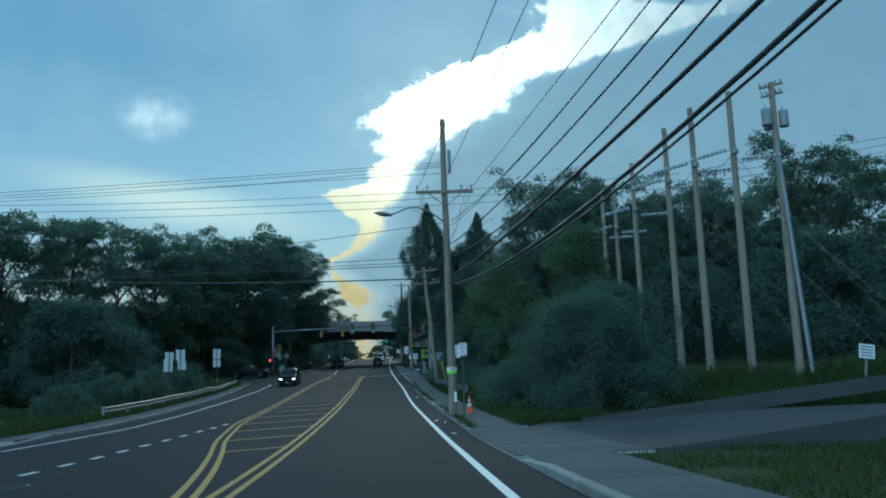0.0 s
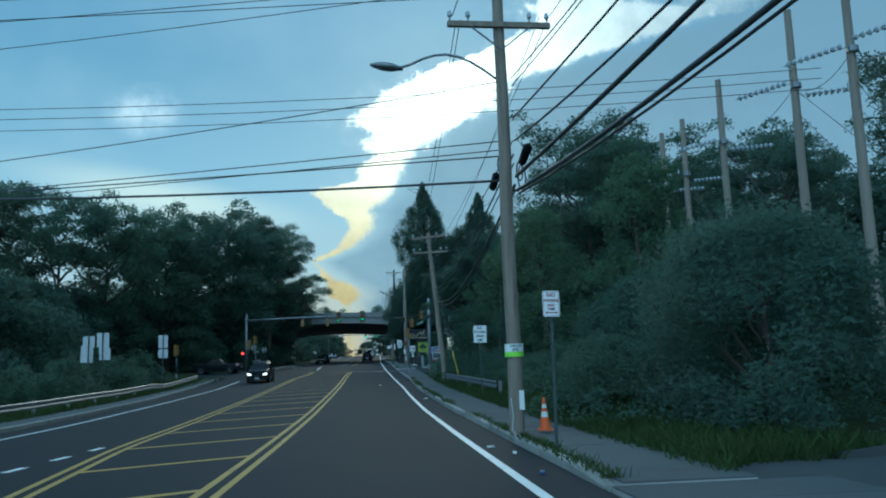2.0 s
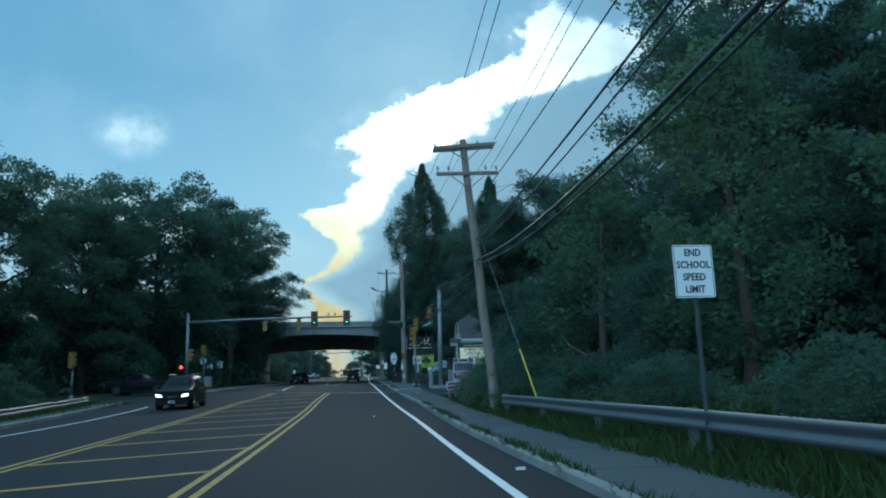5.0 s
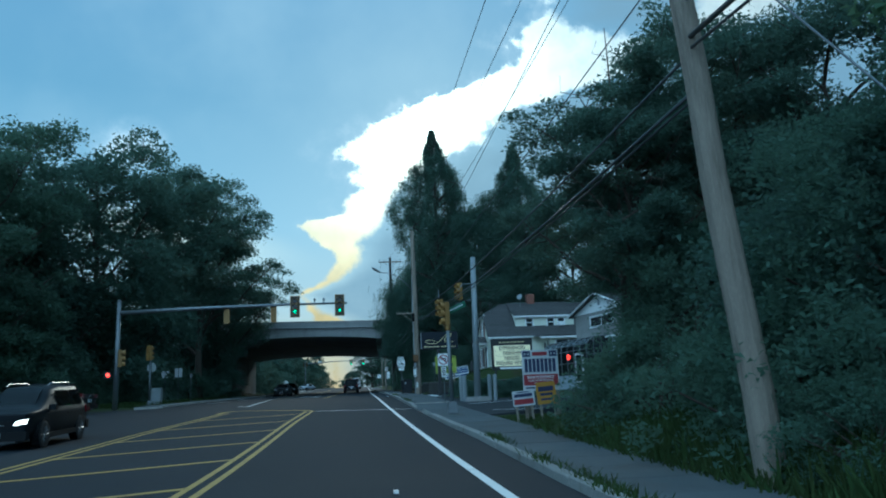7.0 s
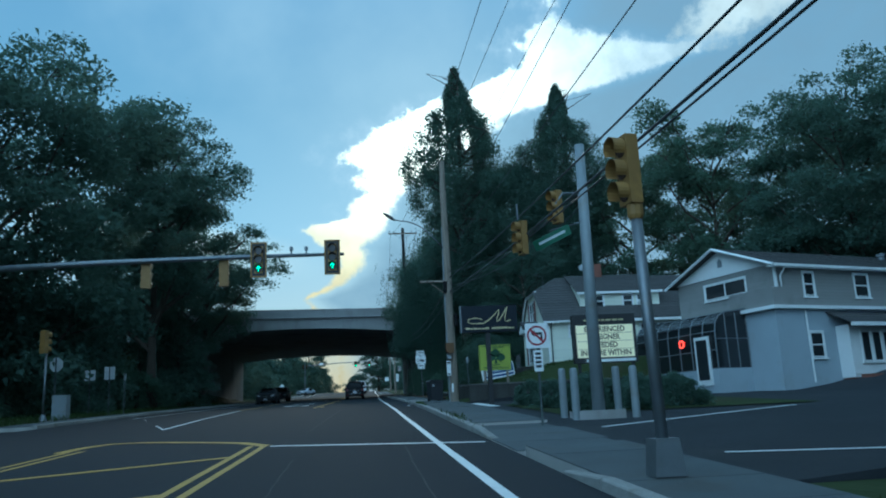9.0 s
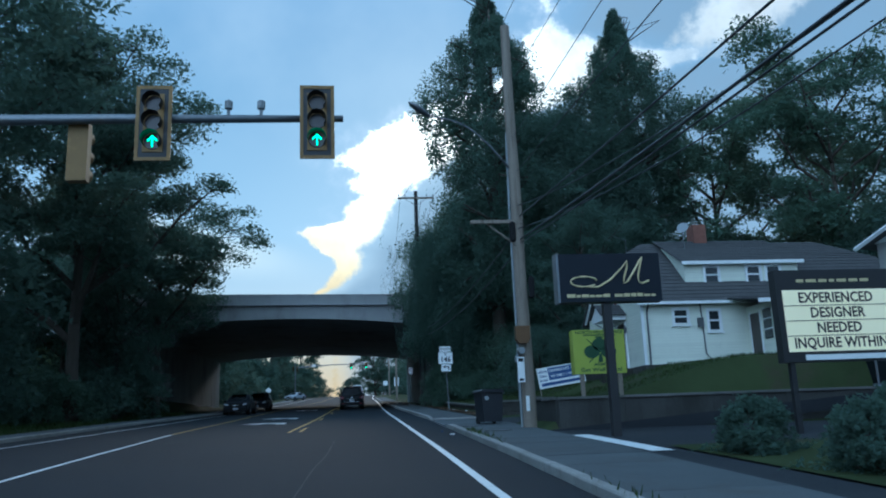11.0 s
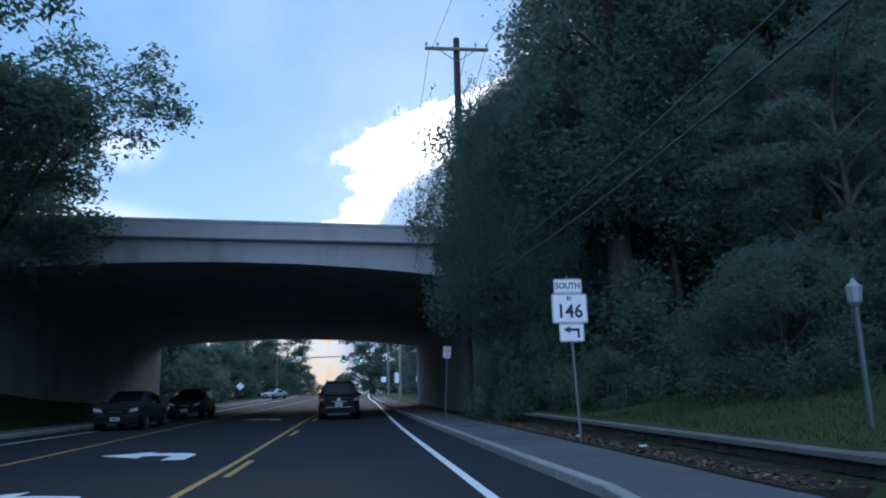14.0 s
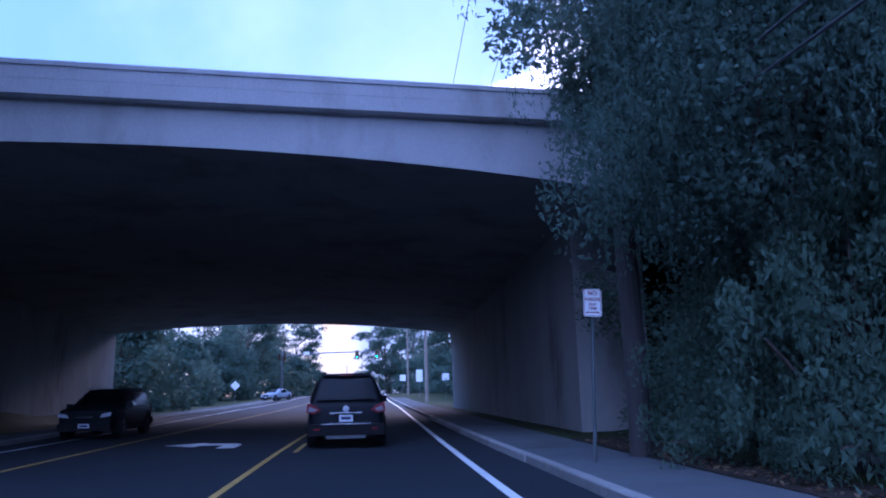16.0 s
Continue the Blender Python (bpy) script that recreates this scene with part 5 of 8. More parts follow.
def post(parent, h, lean=(0, 0), mat=None, w=0.03):
    """U-channel sign post with a row of holes suggested by its web."""
    o = [(-w, -0.02), (-w * 0.55, 0.012), (w * 0.55, 0.012), (w, -0.02), (w, -0.012), (w * 0.62, 0.022), (-w * 0.62, 0.022), (-w, -0.012)]
    bm = prism(o, -0.35, h, "z")
    for v in bm.verts:
        v.co.x += lean[0] * v.co.z
        v.co.y += lean[1] * v.co.z
    return part("post", bm, mat or POST_GREEN, parent)


def no_parking(base, h, lean, turn=0.0):
    t = thing("no_parking_sign", pose(*base, 0, 0, turn), "white no parking sign with red letters on a leaning steel post", "road sign", "no parking signs")
    post(t, h, lean)
    p = flat_sign(t, 0.305, 0.457, pose(lean[0] * (h - 0.2), lean[1] * (h - 0.2) - 0.032, h - 0.2, 0, math.degrees(lean[0]), 0))
    border(p, 0.305, 0.457, 0.012, 0.007, SIGN_RED)
    sign_text(p, "NO", 0.10, 0, 0.155, SIGN_RED)
    sign_text(p, "PARKING", 0.078, 0, 0.055, SIGN_RED, 0.78)
    sign_text(p, "ANY", 0.065, 0, -0.03, SIGN_RED)
    sign_text(p, "TIME", 0.065, 0, -0.095, SIGN_RED)
    bar(p, -0.08, 0.08, -0.168, -0.152, SIGN_RED)
    for s in (-1, 1):
        part("printed_arrow", prism([(s * 0.115, -0.16), (s * 0.075, -0.135), (s * 0.075, -0.185)], -0.0055, -0.0035), SIGN_RED, p)
    return t


no_parking((2.84, 28.75, 0.03), 2.69, (0.016, 0.0))
no_parking((3.05, 152.6, 5.15), 2.75, (0.045, 0.0))

# route marker: three panels on one post
t = thing("route_sign", pose(4.22, 138.7, 4.65), "white state route sign with direction plates on a steel post", "road sign")
post(t, 3.45, (-0.035, 0), GALV)
lx = -0.035
p = flat_sign(t, 0.61, 0.30, pose(lx * 3.22, -0.035, 3.22))
border(p, 0.61, 0.30); sign_text(p, "SOUTH", 0.19, 0, 0, squeeze=0.85)
p = flat_sign(t, 0.76, 0.62, pose(lx * 2.74, -0.035, 2.745))
border(p, 0.76, 0.62); sign_text(p, "RI", 0.13, 0, 0.20); sign_text(p, "146", 0.40, 0, -0.075, squeeze=0.95)
p = flat_sign(t, 0.53, 0.38, pose(lx * 2.23, -0.035, 2.23))
border(p, 0.53, 0.38)
part("printed_arrow", prism([(0.12, -0.12), (0.17, -0.12), (0.17, 0.085), (-0.03, 0.085), (-0.03, 0.135), (-0.18, 0.055), (-0.03, -0.02), (-0.03, 0.03), (0.12, 0.03)], -0.0055, -0.0035), SIGN_BLACK, p)

# end of school zone sign
t = thing("school_zone_sign", pose(4.62, 50.8, float(land_z(4.62, 50.8))), "white end school speed limit sign on a steel post", "road sign")
post(t, 3.25, (0, 0))
p = flat_sign(t, 0.60, 0.78, pose(0, -0.035, 2.75))
border(p, 0.60, 0.78)
for k, w in enumerate(("END", "SCHOOL", "SPEED", "LIMIT")):
    sign_text(p, w, 0.15, 0, 0.27 - 0.18 * k, squeeze=0.85)

# signs seen from behind across the road
for x, y, top, ps, cat in ((-14.45, 58.8, 4.5, ((0.62, 0.75, 0.0, -0.4), (0.55, 0.62, 0.12, -1.15), (0.5, 0.5, 0.06, -0.85)), 1), (-15.38, 59.4, 4.35, ((0.6, 0.6, 0, -0.3), (0.62, 0.9, -0.08, -0.95)), 1), (-14.15, 70.0, 5.05, ((0.6, 0.85, 0, -0.45), (0.6, 0.6, 0, -1.25)), 1)):
    zb = float(land_z(x, y))
    t = thing("road_sign", pose(x, y, zb, 0, 0, 6), "bare aluminium backs of road signs on a steel post", "road sign", "signs seen from behind")
    post(t, top - zb, (0, 0))
    for w, h, dx, dz in ps:
        flat_sign(t, w, h, pose(dx, 0.03 + 0.002 * h, top - zb + dz), SIGN_BACK)
t = thing("stop_sign", pose(-15.6, 121.6, float(land_z(-15.6, 121.6)), 0, 0, -10), "back of an octagonal stop sign on a steel post", "road sign")
post(t, 3.2)
part("sign_panel", prism([(0.38 * math.cos(radians(22.5 + 45 * k)), 2.8 + 0.38 * math.sin(radians(22.5 + 45 * k))) for k in range(8)], 0.03, 0.036), SIGN_BACK, t)
for x, y, w, h, zc in ((-16.2, 128.6, 0.6, 0.6, 2.4), (-15.2, 129.0, 0.6, 0.75, 2.5), (-13.8, 127.2, 0.12, 0.4, 2.3)):
    t = thing("road_sign", pose(x, y, float(land_z(x, y)), 0, 0, 5), "plain back of a road sign on a steel post", "road sign", "signs seen from behind")
    post(t, zc + h / 2)
    flat_sign(t, w, h, pose(0, 0.03, zc), SIGN_BACK)

# mast arm across the road
t = thing("traffic_signal", pose(-14.72, 109.75, 3.3), "galvanised mast arm signal reaching over the road with green arrows", "traffic light")
part("mast", tube([(0, 0, -0.3), (0, 0, 6.55)], [0.17, 0.12], 12), GALV, t, smooth=True)
part("base_plate", box(-0.28, 0.28, -0.28, 0.28, -0.35, -0.08), GALV, t, bevel=0.02)
part("mast_cap", lathe([(0.125, 6.552), (0.125, 6.6), (0.05, 6.66), (0, 6.67)], 12), GALV, t)
part("mast_arm", tube([(0.1, 0, 5.85), (5, 0, 6.02), (10, 0, 6.1), (13.95, 0, 6.12)], [0.13, 0.11, 0.085, 0.06], 10), GALV, t, smooth=True)
for x, dz in ((10.72, 5.92), (13.5, 5.95)):
    signal_head(t, pose(x, -0.3, dz), "arrow")
for x in (11.93, 12.5):
    part("detector", lathe([(0.03, 0), (0.03, 0.1), (0.07, 0.12), (0.07, 0.26), (0, 0.3)], 8, at=(x, 0, 6.18)), GREY_TANK, t)
for x in (6.47, 9.36):
    signal_head(t, pose(x, 0.3, 5.55, 0, 0, 180), "", False)
# pedestal signals on the far corner
for x, y, h in ((-14.9, 118.4, 4.2), (-19.5, 96.5, 3.2)):
    t = thing("pedestal_signal", pose(x, y, float(land_z(x, y)) + 0.02), "yellow traffic signal on a short steel pedestal", "traffic light", "pedestal signals")
    part("pole", tube([(0, 0, 0.3), (0, 0, h - 1.0)], 0.055, 10), GALV, t, smooth=True)
    part("pedestal_base", lathe([(0.2, 0), (0.2, 0.08), (0.12, 0.3), (0.07, 0.36)], 8), GALV, t)
    signal_head(t, pose(0, -0.1, h - 0.5, 0, 0, 150), "", False)
t = thing("traffic_signal", pose(-14.72, 110.15, 3.25), "yellow side signal clamped to a steel mast", "traffic light")
signal_head(t, pose(0.32, -0.5, 3.1, 0, 0, 100), "", False)
part("bracket", tube([(0.02, -0.42, 3.4), (0.3, -0.42, 3.4)], 0.03, 8), GALV, t)
t = thing("pedestrian_signal", pose(-15.07, 109.35, 3.25), "small black pedestrian signal showing a red hand symbol", "traffic light")
part("housing", box(-0.2, 0.2, -0.1, 0.12, 1.9, 2.3), SIGNAL_BLACK, t, bevel=0.02)
part("lit_symbol", tube([(0, -0.112, 2.1), (0, -0.104, 2.1)], 0.12, 10), RED_ON, t, "lit red symbol")
part("bracket", tube([(0.2, 0.05, 2.1), (0.35, 0.3, 2.1)], 0.03, 6), GALV, t)
t = thing("control_cabinet", pose(-14.9, 120.6, float(land_z(-14.9, 120.6))), "grey metal signal control cabinet on a slab", "utility box")
part("body", box(-0.35, 0.35, -0.25, 0.25, 0.08, 1.25), GREY_TANK, t, bevel=0.015)
part("door", box(-0.32, 0.32, -0.268, -0.252, 0.14, 1.18), GREY_TANK, t, bevel=0.004)
part("slab", box(-0.45, 0.45, -0.35, 0.35, -0.1, 0.078), CONCRETE, t)

# near corner on the right
t = thing("traffic_signal", pose(3.22, 88.35, float(road_z(88.35)) + 0.115), "brown-yellow traffic signal on a steel pole with a square base", "traffic light")
part("pole", tube([(0, 0, 0.3), (-0.05, 0, 3.2)], 0.07, 12), GALV, t, smooth=True)
part("base", prism([(-0.18, 0), (0.18, 0), (0.135, 0.42), (-0.135, 0.42)], -0.17, 0.17), GALV, t, bevel=0.02)
part("collar", lathe([(0.08, 3.0), (0.1, 3.05), (0.1, 3.25), (0.06, 3.3)], 10, at=(-0.05, 0, 0)), SIGNAL_YELLOW, t)
signal_head(t, pose(-0.16, 0.0, 3.62, 0, 0, -78), "", False, size=0.82)
t = thing("signal_pole", pose(5.8, 99.7, float(land_z(5.8, 99.7)) + 0.03), "blue-grey steel pole with signals and a green street name blade", "traffic light")
part("pole", tube([(0.05, 0, 0.15), (0.15, 0.05, 7.4)], [0.17, 0.13], 14), GREY_TANK, t, smooth=True)
part("base", box(-0.6, 0.6, -0.5, 0.5, -0.1, 0.2), CONCRETE, t, bevel=0.02)
part("bracket", tube([(0.1, 0, 6.0), (-0.5, -0.2, 5.95), (-0.75, -0.2, 5.6)], 0.03, 8), GALV, t)
signal_head(t, pose(-0.72, -0.1, 5.6, 0, 0, -70), "", False, size=0.85)
p = flat_sign(t, 1.1, 0.3, pose(-0.85, -0.1, 4.75, 0, -18, -35), material("street_sign_green", (0.01, 0.085, 0.04), 0.6))
bar(p, -0.4, 0.4, -0.03, 0.04, SIGN_BACK)
part("bracket", tube([(0.05, 0, 5.2), (-0.9, -0.1, 4.95)], 0.02, 6), GALV, t)
t = thing("hanging_signal", pose(4.05, 99.5, 7.0), "yellow traffic signal hanging from span wires", "traffic light")
signal_head(t, pose(0, 0, 0.55, 0, 0, -75), "", False, size=0.85)
part("hanger", tube([(0, 0.1, 1.08), (0, 0.1, 1.5)], 0.025, 6), GALV, t)
bollard = thing("bollard", pose(5.12, 100.4, float(land_z(5.12, 100.4))), "blue-grey painted steel bollard", "bollard", "bollards round the pole")
part("tube", lathe([(0.1, -0.1), (0.1, 1.24), (0.09, 1.3), (0.05, 1.33), (0, 1.335)], 14), GREY_TANK, bollard, smooth=False)
for x, y in ((5.15, 99.3), (6.6, 100.4), (6.7, 99.3)):
    copy_thing(bollard, pose(x, y, float(land_z(x, y))))
t = thing("turn_prohibition_sign", pose(4.0, 98.1, float(land_z(4.0, 98.1)) + 0.05), "white turn prohibition sign with a red ring on post", "road sign")
post(t, 2.55, (0, 0))
p = flat_sign(t, 0.55, 0.6, pose(0, -0.035, 2.2))
bm = bmesh.new()
ro = [[bm.verts.new((r * math.cos(a), y, r * math.sin(a) + 0.0)) for a in np.linspace(0, 2 * math.pi, 28, endpoint=False)] for r, y in ((0.24, -0.0055), (0.195, -0.0055))]
for k in range(28):
    bm.faces.new((ro[0][k], ro[0][(k + 1) % 28], ro[1][(k + 1) % 28], ro[1][k]))
part("printed_arrow", prism([(0.09, -0.14), (0.14, -0.14), (0.14, 0.08), (-0.04, 0.08), (-0.04, 0.13), (-0.15, 0.05), (-0.04, -0.03), (-0.04, 0.02), (0.09, 0.02)], -0.005, -0.0034), SIGN_BLACK, p)
part("printed_ring", bm, SIGN_RED, p)
part("printed_slash", prism([(-0.18, 0.14), (-0.14, 0.18), (0.18, -0.14), (0.14, -0.18)], -0.0075, -0.006), SIGN_RED, p)
p = flat_sign(t, 0.22, 0.5, pose(0, -0.035, 1.6))
for k in range(4):
    bar(p, -0.07, 0.07, 0.14 - 0.1 * k, 0.2 - 0.1 * k)

# junction beyond the bridge
t = thing("traffic_signal", pose(-13.5, 268, float(road_z(268))), "distant mast arm signal with two green lights", "traffic light")
part("mast", tube([(0, 0, 0), (0, 0, 7.2)], [0.18, 0.13], 10), GALV, t)
part("mast_arm", tube([(0, 0, 6.4), (7, 0, 6.8), (15.6, 0, 6.9)], [0.14, 0.1, 0.06], 8), GALV, t)
for x in (11.75, 14.9):
    signal_head(t, pose(x, -0.15, 6.4), "green")
for x in (-0.4, 0.4):
    signal_head(t, pose(x, -0.2, 6.2), "", False)
flat_sign(t, 0.9, 0.5, pose(3.8, -0.14, 6.75))
for x, y, w, h, z, mt in ((-21.5, 230, 0.6, 1.5, 2.6, SIGN_WHITE), (-19.6, 231, 0.6, 1.5, 2.6, material("sign_blue", (0.03, 0.08, 0.35), 0.45)), (6.9, 250, 0.9, 1.6, 2.8, SIGN_WHITE), (5.2, 262, 0.9, 0.9, 2.6, SIGN_WHITE), (9.0, 235, 0.8, 0.8, 2.5, SIGN_WHITE)):
    t = thing("road_sign", pose(x, y, float(land_z(x, y))), "distant road sign on a post beyond the overpass", "road sign", "distant signs")
    post(t, z, mat=GALV)
    flat_sign(t, w, h, pose(0, -0.04, z), mt)
t = thing("warning_sign", pose(-15.6, 236, float(land_z(-15.6, 236))), "pale diamond warning sign on a post", "road sign")
post(t, 2.2, mat=GALV)
part("sign_panel", prism([(0, 1.4), (0.55, 1.95), (0, 2.5), (-0.55, 1.95)], -0.04, -0.034), SIGN_WHITE, t)


# ---- guardrails ----
def guardrail(label, pts, step_m=3.8):
    """W-beam rail on steel posts along a line of (x, y) points."""
    t = thing("guardrail", pose(0, 0, 0), label, "guardrail")
    prof = [(0.0, 0.38), (0.035, 0.41), (0.035, 0.465), (-0.02, 0.51), (-0.02, 0.55), (0.035, 0.595), (0.035, 0.65), (0.0, 0.68)]
    xs, ys = [p[0] for p in pts], [p[1] for p in pts]
    yy = np.linspace(ys[0], ys[-1], max(2, int(abs(ys[-1] - ys[0]) / step_m) + 1))
    side = 1 if xs[0] > 0 else -1
    rnd = random.Random(3)
    rows_ = []
    for y in yy:
        x = float(np.interp(y, ys, xs))
        z = float(land_z(x + 0.3 * side, y))
        j = rnd.uniform(-0.02, 0.02)
        rows_.append((x, y, z, j))
        part("rail_post", box(x + side * 0.06, x + side * 0.2, y - 0.05, y + 0.05, z - 0.3, z + 0.69), GALV, t)
    for (x0, y0, z0, j0), (x1, y1, z1, j1) in zip(rows_, rows_[1:]):
        bm = bmesh.new()
        a = [bm.verts.new((x0 - side * u + j0, y0 - 0.06, z0 + v + j0)) for u, v in prof]
        b = [bm.verts.new((x1 - side * u + j1, y1 + 0.06, z1 + v + j1)) for u, v in prof]
        for k in range(len(prof) - 1):
            bm.faces.new((a[k], a[k + 1], b[k + 1], b[k]))
        part("rail_beam", bm, GALV, t, smooth=True)
    return t


guardrail("weathered galvanised guardrail along the far sidewalk", ((-13.6, 41), (-13.7, 50), (-14.1, 62), (-14.9, 76), (-15.7, 88)))
guardrail("dented galvanised guardrail beside the sidewalk", ((4.7, 47.0), (4.6, 55), (4.45, 62), (4.37, 65.6)))

# ---- buildings ----
SIDING_CREAM = material("cream_clapboard", (0.70, 0.71, 0.60), 0.6, vary=0.08, scale=1.2, bump=0.2, bscale=50, dirt=(0.5, 0.5, 0.42), dscale=0.9, dlo=0.55, dhi=0.8, spread=0.04)
SIDING_GREY = material("grey_clapboard", (0.25, 0.245, 0.235), 0.65, vary=0.1, scale=1.2, bump=0.2, bscale=50, dirt=(0.17, 0.17, 0.165), dscale=0.8, spread=0.05)
WALL_PALE = material("pale_painted_block", (0.36, 0.41, 0.45), 0.8, vary=0.1, scale=0.8, bump=0.4, bscale=20, dirt=(0.31, 0.33, 0.33), dscale=0.6)
TRIM_WHITE = material("white_trim", (0.76, 0.77, 0.76), 0.5, vary=0.06, scale=3)
SHINGLE = material("asphalt_shingle", (0.062, 0.06, 0.06), 0.92, vary=0.3, scale=2.0, bump=0.7, bscale=35, fine=0.4, fscale=70, spread=0.12)
SHUTTER = material("red_brown_shutter", (0.14, 0.035, 0.03), 0.6, vary=0.15)
DOORWOOD = material("dark_door", (0.06, 0.05, 0.045), 0.5, vary=0.2)
GLASS = glass_material("dark_window_glass", (0.03, 0.035, 0.04), 0.04, 0.15)
BRICK = material("chimney_brick", (0.20, 0.085, 0.06), 0.9, vary=0.3, scale=8, bump=0.6)
CURTAIN = material("pale_curtain", (0.45, 0.45, 0.42), 0.8, vary=0.15, scale=6)


def clapboards(parent, m, length, z0, z1, mat, pitch=0.125, clip=None, holes=()):
    """Overlapping boards on the plane of m (x along, z up, facing -y). clip(z) gives the ends; holes: (x0, x1, z0, z1)."""
    z = z0
    while z < z1 - 0.02:
        zt = min(z + pitch + 0.012, z1)
        a, b = clip((z + zt) / 2) if clip else (0, length)
        spans = [(a, b)]
        for hx0, hx1, hz0, hz1 in holes:
            if zt > hz0 + 0.02 and z < hz1 - 0.02:
                spans = [q for s0, s1 in spans for q in ((s0, min(s1, hx0)), (max(s0, hx1), s1)) if q[1] - q[0] > 0.03]
        for s0, s1 in spans:
            if s1 - s0 > 0.03:
                bm = prism([(-0.028, z), (-0.030, z + 0.012), (-0.012, zt), (0.0, zt), (0.0, z)], s0, s1, "x")
                ob = part("clapboard", bm, mat, parent)
                ob.matrix_basis = m
        z += pitch


def window(parent, m, w, h, frame=None, sash=True, cols=1, shutters=None):
    """A framed window with two sashes on the plane of m, centred at its origin, facing -y."""
    frame = frame or TRIM_WHITE
    win = part("window", prism([(-w / 2, -h / 2), (w / 2, -h / 2), (w / 2, h / 2), (-w / 2, h / 2)], 0.012, 0.03), CURTAIN, parent, "framed window with dark panes")
    win.matrix_basis = m
    for x0, x1, z0, z1 in ((-w / 2 - 0.09, -w / 2, -h / 2 - 0.05, h / 2 + 0.1), (w / 2, w / 2 + 0.09, -h / 2 - 0.05, h / 2 + 0.1), (-w / 2, w / 2, h / 2, h / 2 + 0.1)):
        part("frame", box(x0, x1, -0.06, 0.02, z0, z1), frame, win)
    part("sill", box(-w / 2 - 0.13, w / 2 + 0.13, -0.1, 0.02, -h / 2 - 0.12, -h / 2 - 0.052), frame, win)
    for c in range(cols):
        xa, xb = -w / 2 + w * c / cols, -w / 2 + w * (c + 1) / cols
        for z0, z1, d in ((-h / 2, 0, -0.005), (0, h / 2, -0.02)) if sash else ((-h / 2, h / 2, -0.005),):
            part("pane", box(xa + 0.035, xb - 0.035, d - 0.006, d, z0 + 0.035, z1 - 0.035), GLASS, win)
            for q in ((xa, xa + 0.035, z0, z1), (xb - 0.035, xb, z0, z1), (xa + 0.035, xb - 0.035, z0, z0 + 0.035), (xa + 0.035, xb - 0.035, z1 - 0.035, z1)):
                part("sash", box(q[0], q[1], d - 0.018, d + 0.006, q[2], q[3]), frame, win)
    if shutters:
        for s in (-1, 1):
            x0 = s * (w / 2 + 0.1)
            part("shutter", box(min(x0, x0 + s * 0.36), max(x0, x0 + s * 0.36), -0.075, -0.035, -h / 2 - 0.03, h / 2 + 0.06), shutters, win, bevel=0.006)
    return win


def roof_plane(parent, a, b, c, d, mat=None, course=0.28, thick=0.05):
    """Shingle courses on the quad a-b (eave) to d-c (top); each course laps the one below."""
    a, b, c, d = (Vector(v) for v in (a, b, c, d))
    n = max(2, int(((d - a).length) / course))
    nrm = (b - a).cross(d - a).normalized()
    if nrm.z < 0:
        nrm.negate()
    for k in range(n):
        f0, f1 = k / n, min(1.0, (k + 1.15) / n)
        p = [a.lerp(d, f0), b.lerp(c, f0), b.lerp(c, f1), a.lerp(d, f1)]
        top = [p[0] + nrm * thick, p[1] + nrm * thick, p[2] + nrm * thick * 0.55, p[3] + nrm * thick * 0.55]
        bm = bmesh.new()
        v = [bm.verts.new(q) for q in p + top]
        for f in ((0, 3, 2, 1), (4, 5, 6, 7), (0, 1, 5, 4), (1, 2, 6, 5), (2, 3, 7, 6), (3, 0, 4, 7)):
            bm.faces.new([v[j] for j in f])
        part("shingle_course", bm, mat or SHINGLE, parent)


# cream house with a clipped gable towards the road; local x runs away from the road, y along it
H1X, H1Y, H1Z = 11.65, 129.2, 6.1
h1 = thing("house", pose(H1X, H1Y, H1Z), "small cream clapboard house with dark shingle roof and dormer", "house")
L1, W1, E1z, C1z, R1z = 12.6, 7.8, 2.85, 4.95, 6.1
gable = [(0, -0.6), (W1, -0.6), (W1, E1z), (W1 - 2.4, C1z), (2.4, C1z), (0, E1z)]
part("wall", prism(gable, 0.03, L1, "x"), SIDING_CREAM, h1)
part("foundation", box(-0.02, L1 + 0.02, -0.02, W1 + 0.02, -1.6, 0.0), STONE, h1)
mg = pose(0.03, W1, 0, 0, 0, -90)     # plane of the gable wall: x runs back towards the near corner
def gclip(z):
    e = 0 if z < E1z else 2.4 * (z - E1z) / (C1z - E1z)
    return (e, W1 - e)
clapboards(h1, mg, W1, 0.0, C1z, SIDING_CREAM, 0.125, gclip, holes=((2.65, 4.55, 3.0, 4.55), (1.6, 3.3, 0.3, 2.1), (4.6, 5.7, 0.0, 2.12)))
ml = pose(0, 0.0, 0)                   # plane of the long wall
clapboards(h1, ml, L1, 0.0, E1z, SIDING_CREAM, 0.125, None, holes=((1.35, 2.1, 1.62, 2.42), (2.92, 3.54, 1.3, 2.36)))
part("corner_board", box(-0.035, 0.09, -0.035, 0.05, 0.0, E1z), TRIM_WHITE, h1)
for s in (-1, 1):
    window(h1, mg @ pose(3.6 + s * 0.36, -0.01, 3.75), 0.62, 1.35, shutters=None)
for s in (-1, 1):
    part("shutter", box(-0.06, -0.03, W1 - 3.6 + s * 0.98 - 0.18, W1 - 3.6 + s * 0.98 + 0.18, 3.0, 4.5), SHUTTER, h1, bevel=0.006)
window(h1, ml @ pose(1.73, -0.01, 2.02), 0.62, 0.62)
window(h1, ml @ pose(3.23, -0.01, 1.83), 0.5, 0.88)
